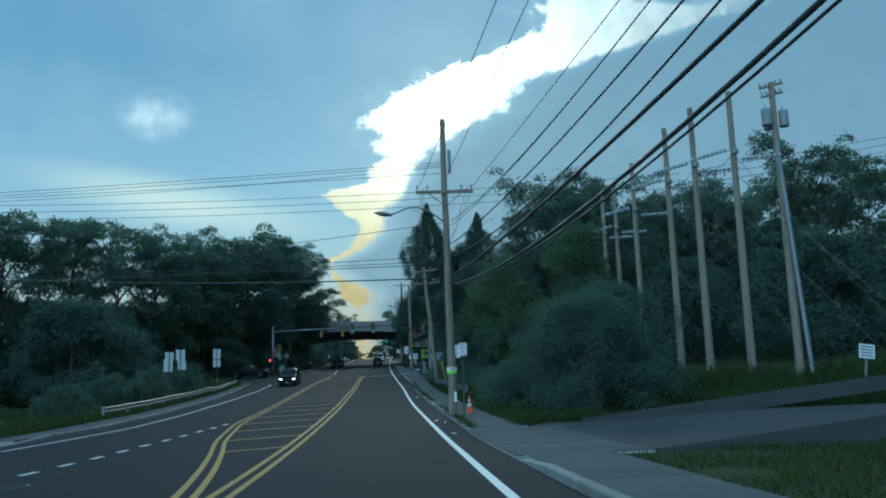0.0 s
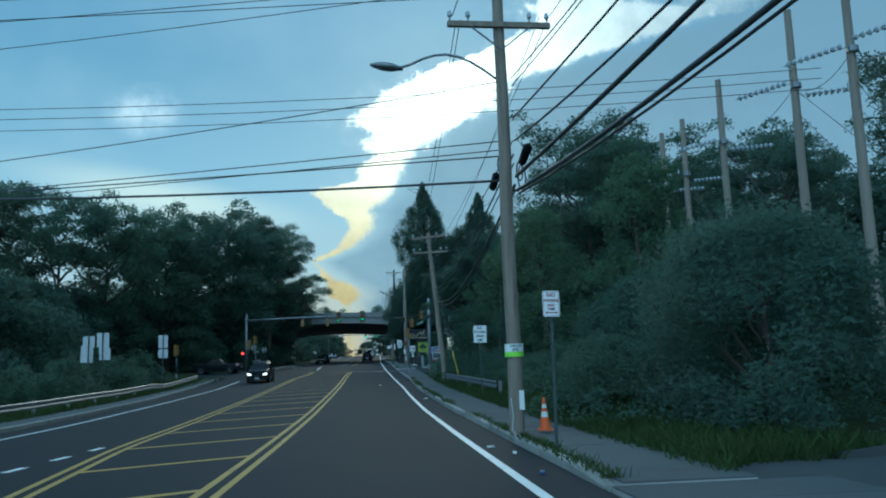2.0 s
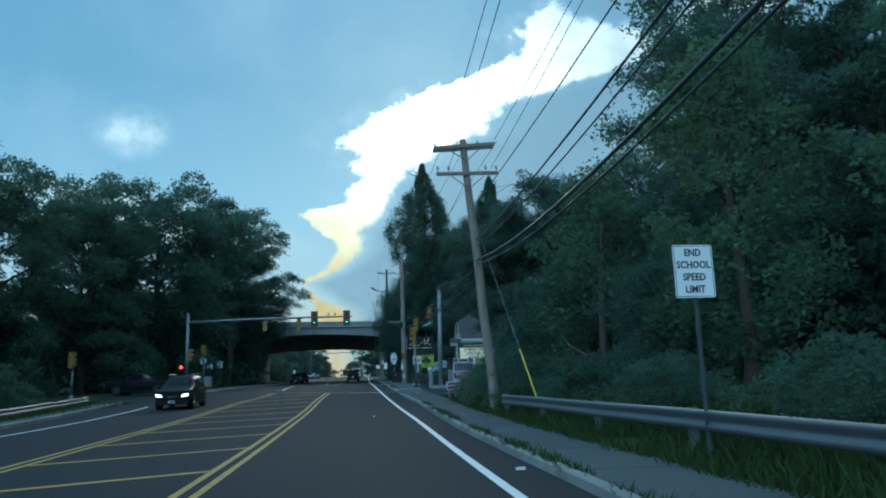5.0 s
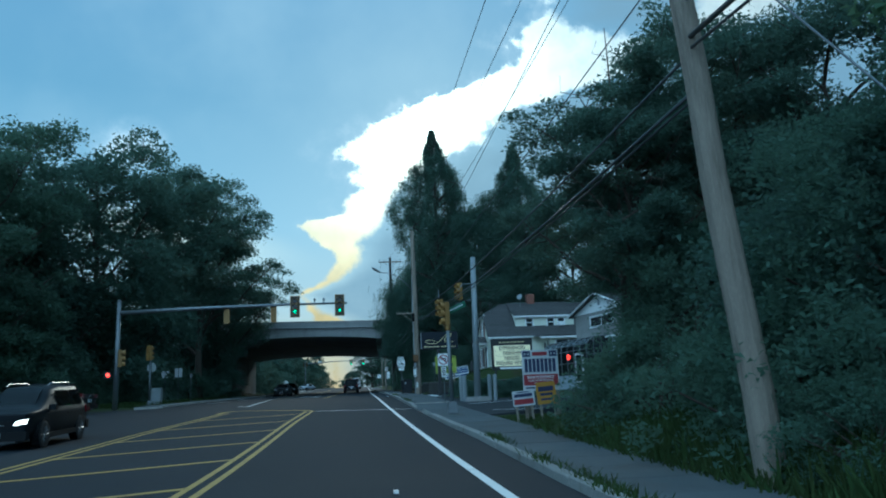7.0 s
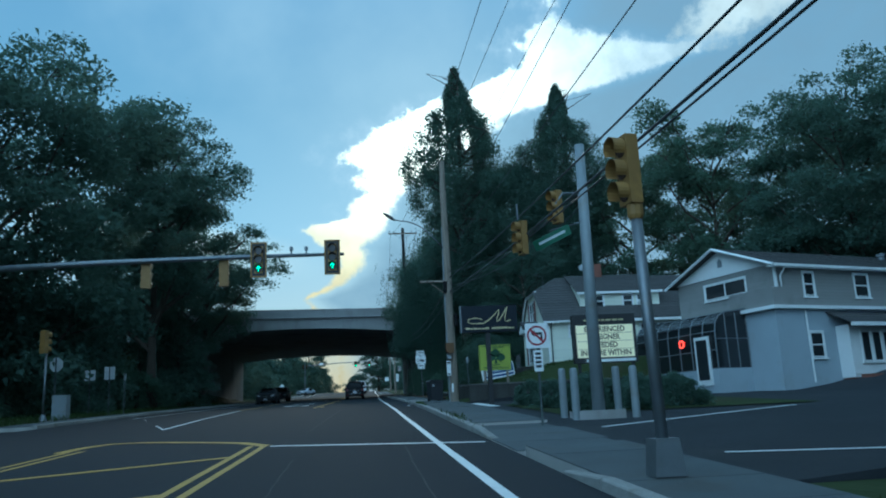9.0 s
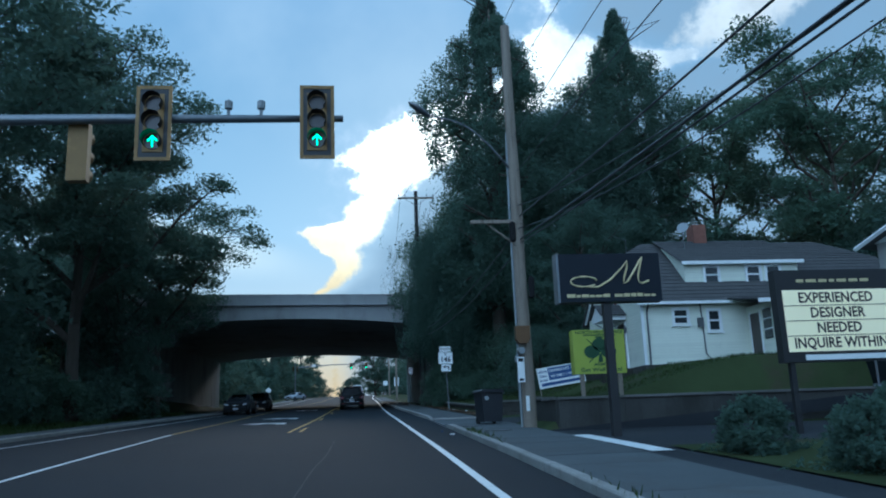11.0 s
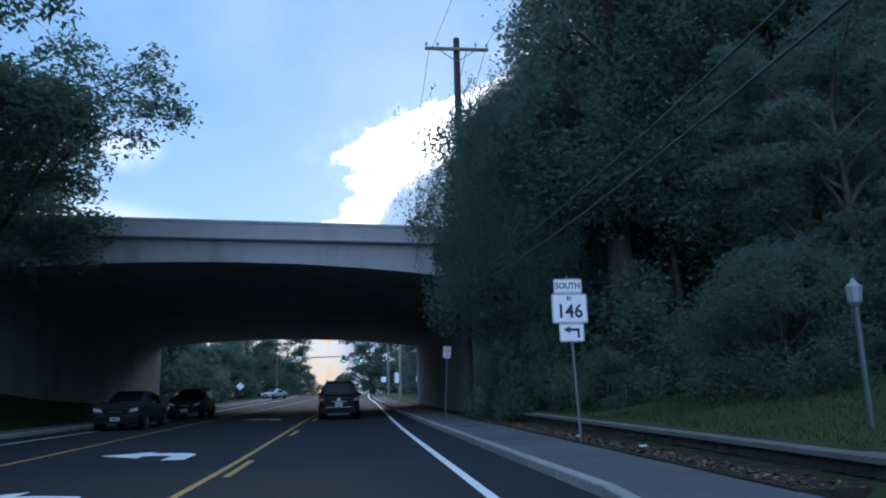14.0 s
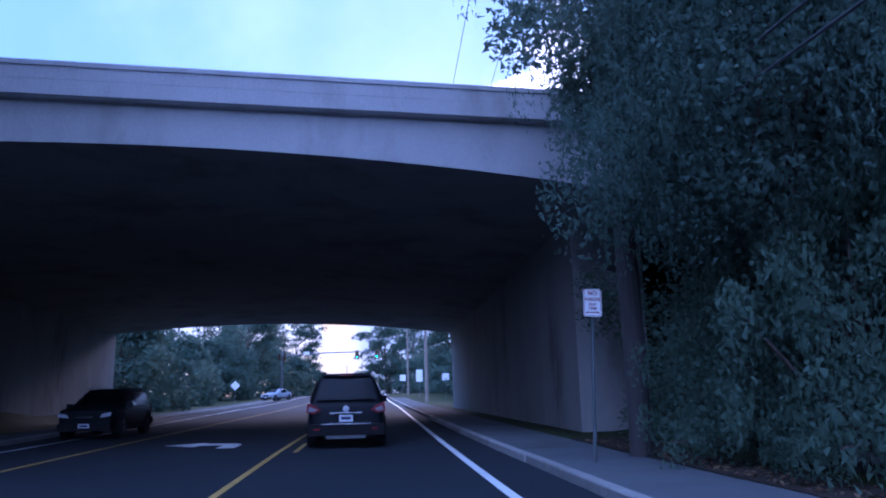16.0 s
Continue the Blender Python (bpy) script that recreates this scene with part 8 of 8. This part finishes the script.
    if detail:
        part("chrome_bar", box(-0.36, 0.36, -0.065, 0.05, belt - 0.235, belt - 0.205), CHROME, t, "bright strip above the number plate")
        part("emblem", tube([(0, -0.075, belt - 0.13), (0, 0.02, belt - 0.13)], [0.075, 0.075], 16), CHROME, t, "plain round chrome emblem")
        pl = part("number_plate", box(-0.155, 0.155, -0.06, 0.02, belt - 0.42, belt - 0.27), PLATE, t)
        part("plate_bar", box(-0.11, 0.11, -0.064, -0.061, belt - 0.375, belt - 0.31), BLUE, pl)
        if kind == "suv":
            part("spoiler", prism([(0.42, roof - 0.02), (0.42, roof - 0.07), (0.75, roof - 0.06), (0.8, roof + 0.0)], -h * 0.62, h * 0.62, "x"), paint, t, bevel=0.012)
            part("brake_light", box(-0.16, 0.16, 0.405, 0.419, roof - 0.065, roof - 0.035), TAIL, t)
            for s in (-1, 1):
                part("roof_rail", tube([(s * h * 0.62, 0.9, roof - 0.03), (s * h * 0.63, 1.1, roof + 0.045), (s * h * 0.63, 2.4, roof + 0.045), (s * h * 0.6, 2.65, roof - 0.02)], 0.02, 6), RIM, t)
            part("antenna", tube([(0, 1.1, roof - 0.02), (0, 0.95, roof + 0.2)], 0.008, 5), TRIM_BLACK, t)
            part("rear_wiper", tube([(0.0, 0.03, belt + 0.03), (0.38, 0.08, belt + 0.1)], 0.012, 5), TRIM_BLACK, t)
    return t


def road_pose(x, y, turn=0.0):
    tilt = math.degrees(math.atan(float(road_z(y + 2) - road_z(y - 2)) / 4)) * (1 if abs(turn) < 90 else -1)
    return pose(x, y, float(road_z(y)), tilt, 0, turn)


car("black sport utility vehicle seen from behind in the lane", road_pose(-1.0, 158.8), PAINT_DARK, H=1.72)
car("black sport utility vehicle coming the other way", road_pose(-9.55, 86.0, 180), PAINT_DARK, lights=True)
car("dark sedan coming out from under the bridge", road_pose(-8.85, 157.2, 180), PAINT_CHAR, W=1.8, H=1.45, kind="sedan")
car("dark hatchback following under the bridge", road_pose(-9.0, 170.0, 180), PAINT_DARK, W=1.8, H=1.55, kind="suv")
car("dark pickup truck turning in the side street", pose(-14.4, 104.0, float(road_z(104)) , 0, 0, 82), PAINT_DARK, L=5.2, W=1.9, H=1.75, kind="pickup", name="pickup_truck", category="truck")
car("pale sedan waiting at the junction beyond the bridge", road_pose(-10.5, 246, 150), PAINT_SILVER, W=1.8, H=1.48, kind="sedan")
car("white van further up the road", road_pose(-0.6, 232), PAINT_VAN, L=5.4, W=2.0, H=2.4, kind="van", name="van", category="van")

# ---- poles' fittings and small things ----
ORANGE = material("traffic_cone_orange", (0.75, 0.13, 0.025), 0.55, vary=0.1)
# garage sale notice and tags on the near pole
gp = new("pole_notice")
gp.matrix_basis = pose(2.72, 31.53, 1.53)
tagged(gp, "garage sale notice in white and lime taped round the pole", "notice")
LIME = material("lime_paper", (0.35, 0.75, 0.06), 0.6)
bm = bmesh.new()
bmesh.ops.create_cone(bm, segments=20, radius1=0.2, radius2=0.198, depth=0.17, cap_ends=False)
n1 = part("paper", bm, SIGN_WHITE, gp)
n1.matrix_basis = pose(0.0, 0.2, 0.355)
bm = bmesh.new()
bmesh.ops.create_cone(bm, segments=20, radius1=0.201, radius2=0.2, depth=0.10, cap_ends=False)
part("lime_strip", bm, LIME, gp).matrix_basis = pose(0.0, 0.2, 0.219)
text_part("lettering", "GARAGE", 0.075, CLOV, gp, pose(0.0, -0.012, 0.395, 90, 0, 0), squeeze=0.85)
text_part("lettering", "SALE", 0.075, CLOV, gp, pose(0.0, -0.012, 0.315, 90, 0, 0), squeeze=0.9)
t = thing("pole_tag", pose(2.81, 31.61, 0.6), "white reflective strip nailed to the pole", "tag")
part("strip", box(-0.05, 0.05, -0.02, 0.01, 0, 0.4), SIGN_WHITE, t)
t = thing("guy_strap", pose(2.58, 31.6, 0.1), "frayed pale strap hanging at the pole's foot", "strap")
part("strap", tube([(0, 0, 0.75), (0.02, -0.06, 0.4), (-0.02, -0.1, 0.1), (0.06, -0.15, 0.0)], 0.011, 5), SIGN_BACK, t)
t = thing("traffic_cone", pose(3.42, 32.3, 0.12), "orange traffic cone with white bands beside the pole", "traffic cone")
part("base", box(-0.145, 0.145, -0.145, 0.145, 0, 0.035), ORANGE, t, bevel=0.01)
part("cone", lathe([(0.13, 0.036), (0.085, 0.28)], 16), ORANGE, t)
part("band", lathe([(0.085, 0.281), (0.066, 0.40)], 16), SIGN_WHITE, t)
part("cone", lathe([(0.066, 0.401), (0.055, 0.47)], 16), ORANGE, t)
part("band", lathe([(0.055, 0.471), (0.042, 0.56)], 16), SIGN_WHITE, t)
part("cone", lathe([(0.042, 0.561), (0.026, 0.7), (0.02, 0.705)], 16), ORANGE, t)

# transformer pole standing among the tall bare poles
xb = (19.4, 36.2, float(land_z(19.4, 36.2)))
t = thing("utility_pole", pose(*xb), "dark leaning utility pole carrying three grey transformers", "utility pole", "roadside utility poles")
d = Vector((21.2 - xb[0], 39.3 - xb[1], 16.6 - xb[2]))
part("pole", tube([d * f for f in (-0.02, 0.25, 0.5, 0.75, 1)], [0.2, 0.19, 0.175, 0.16, 0.15], 12), POLEWOOD, t)
for dx, dy in ((-0.55, -0.2), (0.5, 0.0), (-0.1, 0.5)):
    c = d * 0.865 + Vector((dx, dy, 0))
    tank = part("transformer", lathe([(0.02, -0.45), (0.24, -0.44), (0.26, -0.38), (0.26, 0.38), (0.24, 0.44), (0.06, 0.5)], 14, at=c), GREY_TANK, t, "grey cylindrical transformer", smooth=False)
    part("bushing", lathe([(0.03, 0.5), (0.05, 0.55), (0.03, 0.6), (0.05, 0.65), (0.02, 0.72)], 8, at=c), PORCELAIN, tank)
for f, h_ in ((0.99, 1.0), (0.955, 0.9)):
    arm = part("crossarm", box(-h_, h_, -0.05, 0.05, -0.06, 0.06), POLEWOOD, t)
    arm.matrix_basis = Matrix.Translation(d * f) @ pose(0, 0, 0, 0, -18, 25)
    for s in (-0.9, -0.45, 0.45, 0.9):
        part("insulator", lathe([(0.02, 0.06), (0.05, 0.12), (0.06, 0.2), (0.03, 0.28)], 8, at=(s * h_, 0, 0)), PORCELAIN, arm)
t = thing("stay_pole", pose(19.9, 36.0, float(land_z(19.9, 36))), "blue-grey steel riser pole beside the transformer pole", "utility pole")
part("pole", tube([(0, 0, -0.2), (0.35, 1.6, 12.0)], [0.13, 0.1], 10), GALV, t)

# stays of the transmission poles
rnd = random.Random(5)
for x, y in ((18.1, 37.9), (17.0, 40.3), (16.8, 43.8), (17.2, 51.3), (17.6, 57.0), (17.6, 60.2)):
    for k in range(2):
        ex, ey = x + rnd.uniform(3, 7), y - rnd.uniform(2, 8)
        wire("thin stay wire of a transmission pole", (x, y, 12.2 - k), (ex, ey, float(land_z(ex, ey)) + 0.1), 0.05, 0.014, WIRE_THIN, 4)
for (xa, ya), (xc, yc) in zip(((18.1, 37.9), (17.0, 40.3), (16.8, 43.8), (17.2, 51.3)), ((17.0, 40.3), (16.8, 43.8), (17.2, 51.3), (17.6, 57.0))):
    wire("slack jumper between transmission poles", (xa, ya, 12.4), (xc, yc, 12.2), 0.5, 0.014, WIRE_THIN, 8)
for z, xe in ((12.4, 70), (12.0, 70), (11.6, 75)):
    wire("thin transmission conductor over the road", (16.8, 42, z), (-80, 46 + xe * 0.1, z + 6), 2.5, 0.014, WIRE_THIN, 18)
    wire("thin transmission conductor over the hill", (18, 41, z), (90, 30, z + 14), 1.5, 0.014, WIRE_THIN, 10)

# sign at the edge of the near lot
t = thing("lot_sign", pose(20.8, 33.5, float(land_z(20.8, 33.5)), 0, 8, 0), "white notice sign on a post in the grass", "sign")
part("post", box(-0.04, 0.04, 0, 0.08, -0.2, 1.9), POLEWOOD, t)
p = flat_sign(t, 0.72, 0.62, pose(0, -0.01, 1.75))
for k in range(4):
    bar(p, -0.28, 0.28, 0.16 - 0.13 * k, 0.23 - 0.13 * k, GREY_TANK)

# yellow guy guard and guy of the leaning pole
gz = float(land_z(4.95, 62.4))
wire("steel guy wire of the leaning pole", (3.98, 68.0, 8.4), (4.95, 62.4, gz), 0.0, 0.012, GALV, 4)
t = thing("guy_guard", pose(4.95, 62.4, gz), "yellow plastic guard on a guy wire", "guy guard")
gd = (Vector((3.98, 68.0, 8.4)) - Vector((4.95, 62.4, gz))).normalized()
part("sleeve", tube([gd * 0.05, gd * 2.6], 0.024, 8), material("guard_yellow", (0.65, 0.48, 0.05), 0.5), t)

# fittings of the pole by the yellow house
t = thing("pole_box", pose(4.16, 118.85, 6.15), "yellow-brown fibreglass cable terminal strapped to the pole", "cable box")
part("case", prism([(-0.2, 0.5), (0.2, 0.5), (0.2, 0.12), (0.12, 0.0), (-0.12, 0.0), (-0.2, 0.12)], -0.28, -0.02), material("terminal_ochre", (0.12, 0.062, 0.024), 0.75, vary=0.2), t, bevel=0.02)
t = thing("electric_meter", pose(4.1, 118.85, 5.95), "round glass meter on the pole", "meter")
part("meter", tube([(0, -0.25, 0), (0, -0.05, 0)], [0.1, 0.11], 14), GREY_TANK, t)
t = thing("pole_placard", pose(4.06, 118.87, 5.05), "white placard with black characters on the pole", "sign")
part("plate", box(-0.1, 0.1, -0.23, -0.22, 0, 0.72), SIGN_WHITE, t)
part("printed_bar", box(-0.07, 0.07, -0.2345, -0.231, 0.58, 0.68), SIGN_BLACK, t)
part("printed_bar", box(-0.06, 0.06, -0.2345, -0.231, 0.04, 0.11), SIGN_BLACK, t)
t = thing("pole_tag", pose(4.2, 118.9, 4.25), "white strip nailed to the pole", "tag")
part("strip", box(-0.05, 0.05, -0.25, -0.24, 0, 0.42), SIGN_WHITE, t)
t = thing("conduit", pose(4.32, 119.1, 3.65), "grey riser conduit running up the pole", "conduit")
part("pipe", tube([(-0.24, -0.06, 0), (-0.27, -0.1, 6.5), (-0.24, -0.12, 9.0)], 0.035, 8), GREY_TANK, t)
arm = part("side_arm", box(-1.5, 0.05, -0.3, -0.2, -0.05, 0.05), POLEWOOD, p4)
arm.matrix_basis = pose(0.0, 0.0, 6.2)
part("arm_brace", tube([(-1.0, -0.22, -0.05), (-0.1, -0.22, -0.75)], 0.025, 6), POLEWOOD, p4).matrix_basis = pose(0.0, 0.0, 6.2)
for dx, dz in ((0.25, 4.2), (-0.22, 5.9)):
    t = thing("splice_case", pose(4.3 + dx, 118.85, 3.6 + dz), "black cable splice case on the pole", "cable box")
    part("case", lathe([(0.02, -0.32), (0.09, -0.28), (0.1, 0.25), (0.03, 0.34)], 10), TRIM_BLACK, t)
# black splice cases on the wires by the near pole
for x, y, z in ((2.72, 33.2, 5.9), (2.95, 30.6, 5.8)):
    t = thing("splice_case", pose(x, y, z, 78, 0, 0), "black cable splice case hanging on the wires", "cable box")
    part("case", lathe([(0.02, -0.4), (0.09, -0.32), (0.1, 0.3), (0.03, 0.42)], 10), TRIM_BLACK, t)
# spare loops of cable on the near pole
for k, (dx, dz, r) in enumerate(((0.22, 5.75, 0.22), (0.26, 5.6, 0.28), (-0.2, 5.9, 0.2))):
    t = thing("cable_loop", pose(2.82 + dx, 31.75, dz), "coil of spare black cable hung on the pole", "cable")
    part("coil", tube([(r * 0.3 * math.cos(a), -0.05, r * math.sin(a)) for a in np.linspace(0, 2 * math.pi, 14)], 0.018, 5), WIRE, t)
# span wires from the far pole to the signal pole
for z0, z1, r, sg in ((10.3, 8.6, 0.014, 0.5), (9.6, 8.2, 0.014, 0.5)):
    wire("black span wire holding the signals", (4.25, 118.9, z0), (5.95, 99.75, z1 + 0.3), sg, r)
# wheelie bin by the pole
BIN = material("dark_bin_plastic", (0.018, 0.02, 0.025), 0.5, vary=0.2, scale=4)
t = thing("wheelie_bin", pose(3.62, 122.0, float(road_z(122.0)) + 0.115, 0, 0, 12), "large dark wheeled rubbish bin with a round emblem", "bin")
part("tub", prism([(-0.3, 0.06), (0.3, 0.06), (0.37, 0.98), (-0.37, 0.98)], -0.36, 0.36), BIN, t, bevel=0.03)
part("lid", prism([(-0.4, 0.982), (0.4, 0.982), (0.4, 1.02), (0.3, 1.08), (-0.3, 1.08), (-0.4, 1.02)], -0.42, 0.42), BIN, t, bevel=0.015)
part("emblem", tube([(-0.2, -0.375, 0.8), (-0.2, -0.361, 0.8)], 0.07, 14), SIGN_BACK, t, "pale round emblem")
for x in (-0.27, 0.27):
    part("wheel", tube([(x - 0.04, 0.3, 0.11), (x + 0.04, 0.3, 0.11)], 0.11, 14), TYRE, t)
# manhole covers and drains
for x, y, r, mt in ((-6.6, 14.7, 0.42, LOT_ASPHALT), (3.2, 118.0, 0.35, STEEL_DARK), (3.3, 147.5, 0.36, STEEL_DARK), (2.9, 121.0, 0.3, STEEL_DARK)):
    lift = 0.004 if x < 0 else 0.116
    t = thing("manhole_cover", pose(x, y, float(road_z(y)) + lift), "round iron manhole cover set in the paving", "manhole cover", "manhole covers")
    part("cover", lathe([(r, -0.03), (r, 0.004), (r * 0.97, 0.008), (0, 0.009)], 24), mt, t)
    part("ring", lathe([(r * 1.12, -0.03), (r * 1.12, 0.003), (r * 1.01, 0.004), (r * 1.01, -0.03)], 24), STEEL_DARK, t)
# litter along the gutter
rnd = random.Random(11)
for x, y in ((2.1, 26.5), (2.2, 29.3), (1.95, 30.5), (2.05, 24.0), (2.15, 52.0), (4.9, 67.2), (2.0, 118.5), (4.9, 137.0), (4.7, 140.5), (1.9, 120.2), (0.3, 70.0), (5.4, 149.0)):
    t = thing("litter", pose(x, y, float(road_z(y)) + (0.012 if x < 2.3 else 0.14), 0, 0, rnd.uniform(0, 180)), "small crumpled scrap of litter in the gutter", "litter", "scraps of litter")
    part("scrap", box(-0.07, 0.07, -0.03, 0.03, 0, rnd.uniform(0.02, 0.05)), SIGN_WHITE if rnd.random() < 0.7 else HB, t, bevel=0.01)
# soccer goal frame on the lawn
t = thing("small_goal", pose(8.2, 146.2, float(land_z(8.2, 146.2))), "small white tube frame on the grass", "goal")
part("frame", tube([(-0.35, 0, 0), (-0.35, 0, 0.5), (0.35, 0, 0.5), (0.35, 0, 0)], 0.025, 6), SIGN_WHITE, t)
# painted parking lines
for pts in (((5.0, 96.6), (12.0, 101.2)), ((5.1, 90.9), (9.0, 90.0)), ((4.95, 110.6), (4.85, 115.8))):
    (xa, ya), (xc, yc) = pts
    w = 0.07 if xa != 4.95 else 0.22
    dv = Vector((xc - xa, yc - ya, 0)).normalized()
    nv = Vector((-dv.y, dv.x, 0)) * w
    n = 8
    vs, fs = [], []
    for k in range(n + 1):
        q = Vector((xa, ya, 0)).lerp(Vector((xc, yc, 0)), k / n)
        for s in (-1, 1):
            v = q + nv * s
            vs.append((v.x, v.y, float(land_z(v.x, v.y)) + 0.045))
    fs = [(2 * k, 2 * k + 1, 2 * k + 3, 2 * k + 2) for k in range(n)]
    tagged(mesh_object("parking_line", vs, fs, PAINT_WHITE), "white painted line on the lot", "road marking", kind="structure")
# sealed cracks in the lane
for k, (x0, y0, x1, y1) in enumerate(((0.62, 86, 0.5, 95.6), (-1.35, 88, -1.37, 93.4), (-1.6, 100, -1.2, 118))):
    rr_ = random.Random(k)
    ys = np.linspace(y0, y1, 24)
    xs = np.linspace(x0, x1, 24) + np.cumsum([rr_.uniform(-0.02, 0.02) for _ in ys])
    vs, fs = [], []
    for x, y in zip(xs, ys):
        w = rr_.uniform(0.006, 0.014)
        vs += [(x - w, y, float(road_z(y)) + 0.003), (x + w, y, float(road_z(y)) + 0.003)]
    fs = [(2 * j, 2 * j + 1, 2 * j + 3, 2 * j + 2) for j in range(23)]
    tagged(mesh_object("crack_seal", vs, fs, TAR), "thin weathered crack filled along the lane", "road crack", kind="structure")


# strip of bare earth and leaf litter between sidewalk and low wall
MULCH = material("leaf_litter_earth", (0.038, 0.03, 0.024), 0.95, spec=0.1, vary=0.4, scale=1.5, bump=1.0, bscale=25, fine=0.5, fscale=30, dirt=(0.022, 0.024, 0.015), dscale=0.8)
tagged(strip("earth_strip", np.linspace(130.7, 158.0, 30), rk(1.86), 5.3, MULCH, 0.135, skirt=0.3), "bare earth strip with leaf litter beside the sidewalk", "ground", kind="structure")
lrng = np.random.default_rng(44)
n = 1500
ly = lrng.uniform(130.6, 157.5, n)
lx = np.array([float(right_kerb(y)) for y in ly]) + 1.95 + np.abs(lrng.normal(0, 0.4, n))
keep = lx < 5.05
ly, lx = ly[keep], lx[keep]
lp = np.stack((lx, ly, road_z(ly) + 0.15), 1)
la = lrng.uniform(0, 6.28, len(lp))
lu = np.stack((np.cos(la), np.sin(la), lrng.normal(0, 0.3, len(lp))), 1) * lrng.uniform(0.025, 0.06, len(lp))[:, None]
lw = np.stack((-np.sin(la), np.cos(la), lrng.normal(0, 0.3, len(lp))), 1) * 0.025
tagged(quads_object("leaf_litter", np.stack((lp - lu, lp + lw, lp + lu, lp - lw), 1), material("dry_leaves", (0.14, 0.085, 0.045), 0.8, vary=0.4, scale=3, island=0.4)), "dry fallen leaves on the earth strip", "leaves", kind="stuff")

# ---- grass and weeds ----
def grass(name, label, spots, size, mat, seed, lean=0.5):
    """Blades as narrow quads standing on the ground at the given (x, y, z) spots."""
    rng = np.random.default_rng(seed)
    n = len(spots)
    a = rng.uniform(0, 2 * math.pi, n)
    h = size * rng.uniform(0.5, 1.4, n)
    w = 0.05 * h + 0.008
    dx, dy = np.cos(a), np.sin(a)
    ln = rng.normal(0, lean, (n, 2)) * h[:, None]
    base = np.asarray(spots)
    q = np.zeros((n, 4, 3))
    q[:, 0] = base + np.stack((dx * w, dy * w, np.zeros(n)), 1)
    q[:, 1] = base - np.stack((dx * w, dy * w, np.zeros(n)), 1)
    tip = base + np.stack((ln[:, 0], ln[:, 1], h), 1)
    q[:, 2] = tip - np.stack((dx * w * 0.25, dy * w * 0.25, np.zeros(n)), 1)
    q[:, 3] = tip + np.stack((dx * w * 0.25, dy * w * 0.25, np.zeros(n)), 1)
    return tagged(quads_object(name, q, mat), label, "grass", kind="stuff")


def scatter(rng, n, x0, x1, y0, y1, zoff=0.0, follow=None):
    y = rng.uniform(y0, y1, n)
    x = rng.uniform(x0, x1, n)
    if follow:
        x = x + np.array([follow(v) for v in y])
    keep = np.array([noise.noise(Vector((p * 0.5, q * 0.5, 3))) for p, q in zip(x, y)]) > -0.25
    x, y = x[keep], y[keep]
    return np.stack((x, y, land_z(x, y) + zoff), 1)


rng = np.random.default_rng(21)
grass("verge_grass", "rough grass in front of the lot", scatter(rng, 9000, 4.4, 14, 6, 16.0), 0.13, GRASS, 1)
grass("verge_grass", "tall weeds along the wooded bank", scatter(rng, 24000, 4.3, 7.5, 26, 66), 0.3, GRASS, 2, 0.45)
grass("verge_grass", "tall weeds along the wooded bank", scatter(rng, 7000, 4.4, 7.0, 66, 78), 0.35, GRASS, 3, 0.35)
grass("lot_weeds", "tall grass under the transmission poles", scatter(rng, 16000, 12, 36, 26.5, 38), 0.6, GRASS, 4, 0.35)
grass("corner_grass", "mown grass beside the campaign boards", scatter(rng, 9000, 4.6, 14, 80, 86.6), 0.09, GRASS, 5)
grass("lawn", "mown lawn in front of the yellow house", scatter(rng, 9000, 5.4, 12, 130.4, 150), 0.09, GRASS, 6)
grass("lawn", "mown lawn in front of the yellow house", scatter(rng, 5500, 5.4, 16, 118.8, 123.4), 0.09, GRASS, 7)
grass("far_verge_grass", "rough grass behind the far guardrail", scatter(rng, 20000, -26, -14, 28, 90), 0.35, GRASS, 8, 0.35)
grass("far_verge_grass", "rough grass on the far corner", scatter(rng, 9000, -20, -13.6, 113, 160), 0.25, GRASS, 9, 0.35)
ry = rng.uniform(28, 89, 7000)
rx = np.interp(ry, (41, 50, 62, 76, 88), (-13.6, -13.7, -14.1, -14.9, -15.7)) + rng.uniform(-0.1, 0.42, 7000)
grass("far_verge_grass", "grass growing under the far guardrail", np.stack((rx, ry, land_z(rx, ry)), 1), 0.34, GRASS, 15, 0.3)
# weeds in the joints of kerb and sidewalk, in patches
ys = np.concatenate([np.clip(rng.normal(c, w, k), 25, 118) for c, w, k in ((27, 1.5, 300), (30, 1, 260), (33.5, 1.2, 200), (38, 1, 120), (47, 1, 200), (52, 0.8, 240), (55, 0.6, 160), (59, 1, 200), (65, 0.7, 160), (68.5, 1.0, 300), (72, 0.6, 120), (77, 0.8, 160), (102, 2, 120), (117, 1.5, 120))])
kx = np.array([float(right_kerb(y)) for y in ys]) + np.abs(rng.normal(0.17, 0.1, len(ys)))
grass("kerb_weeds", "weeds growing along the kerb", np.stack((kx, ys, road_z(ys) + 0.11), 1), 0.10, GRASS, 10, 0.6)
ys = rng.uniform(25, 80, 3000)
kx = np.array([float(right_kerb(y)) for y in ys]) + 1.85 - np.abs(rng.normal(0, 0.12, len(ys)))
grass("path_weeds", "grass creeping over the sidewalk's edge", np.stack((kx, ys, road_z(ys) + 0.1), 1), 0.16, GRASS, 12, 0.5)
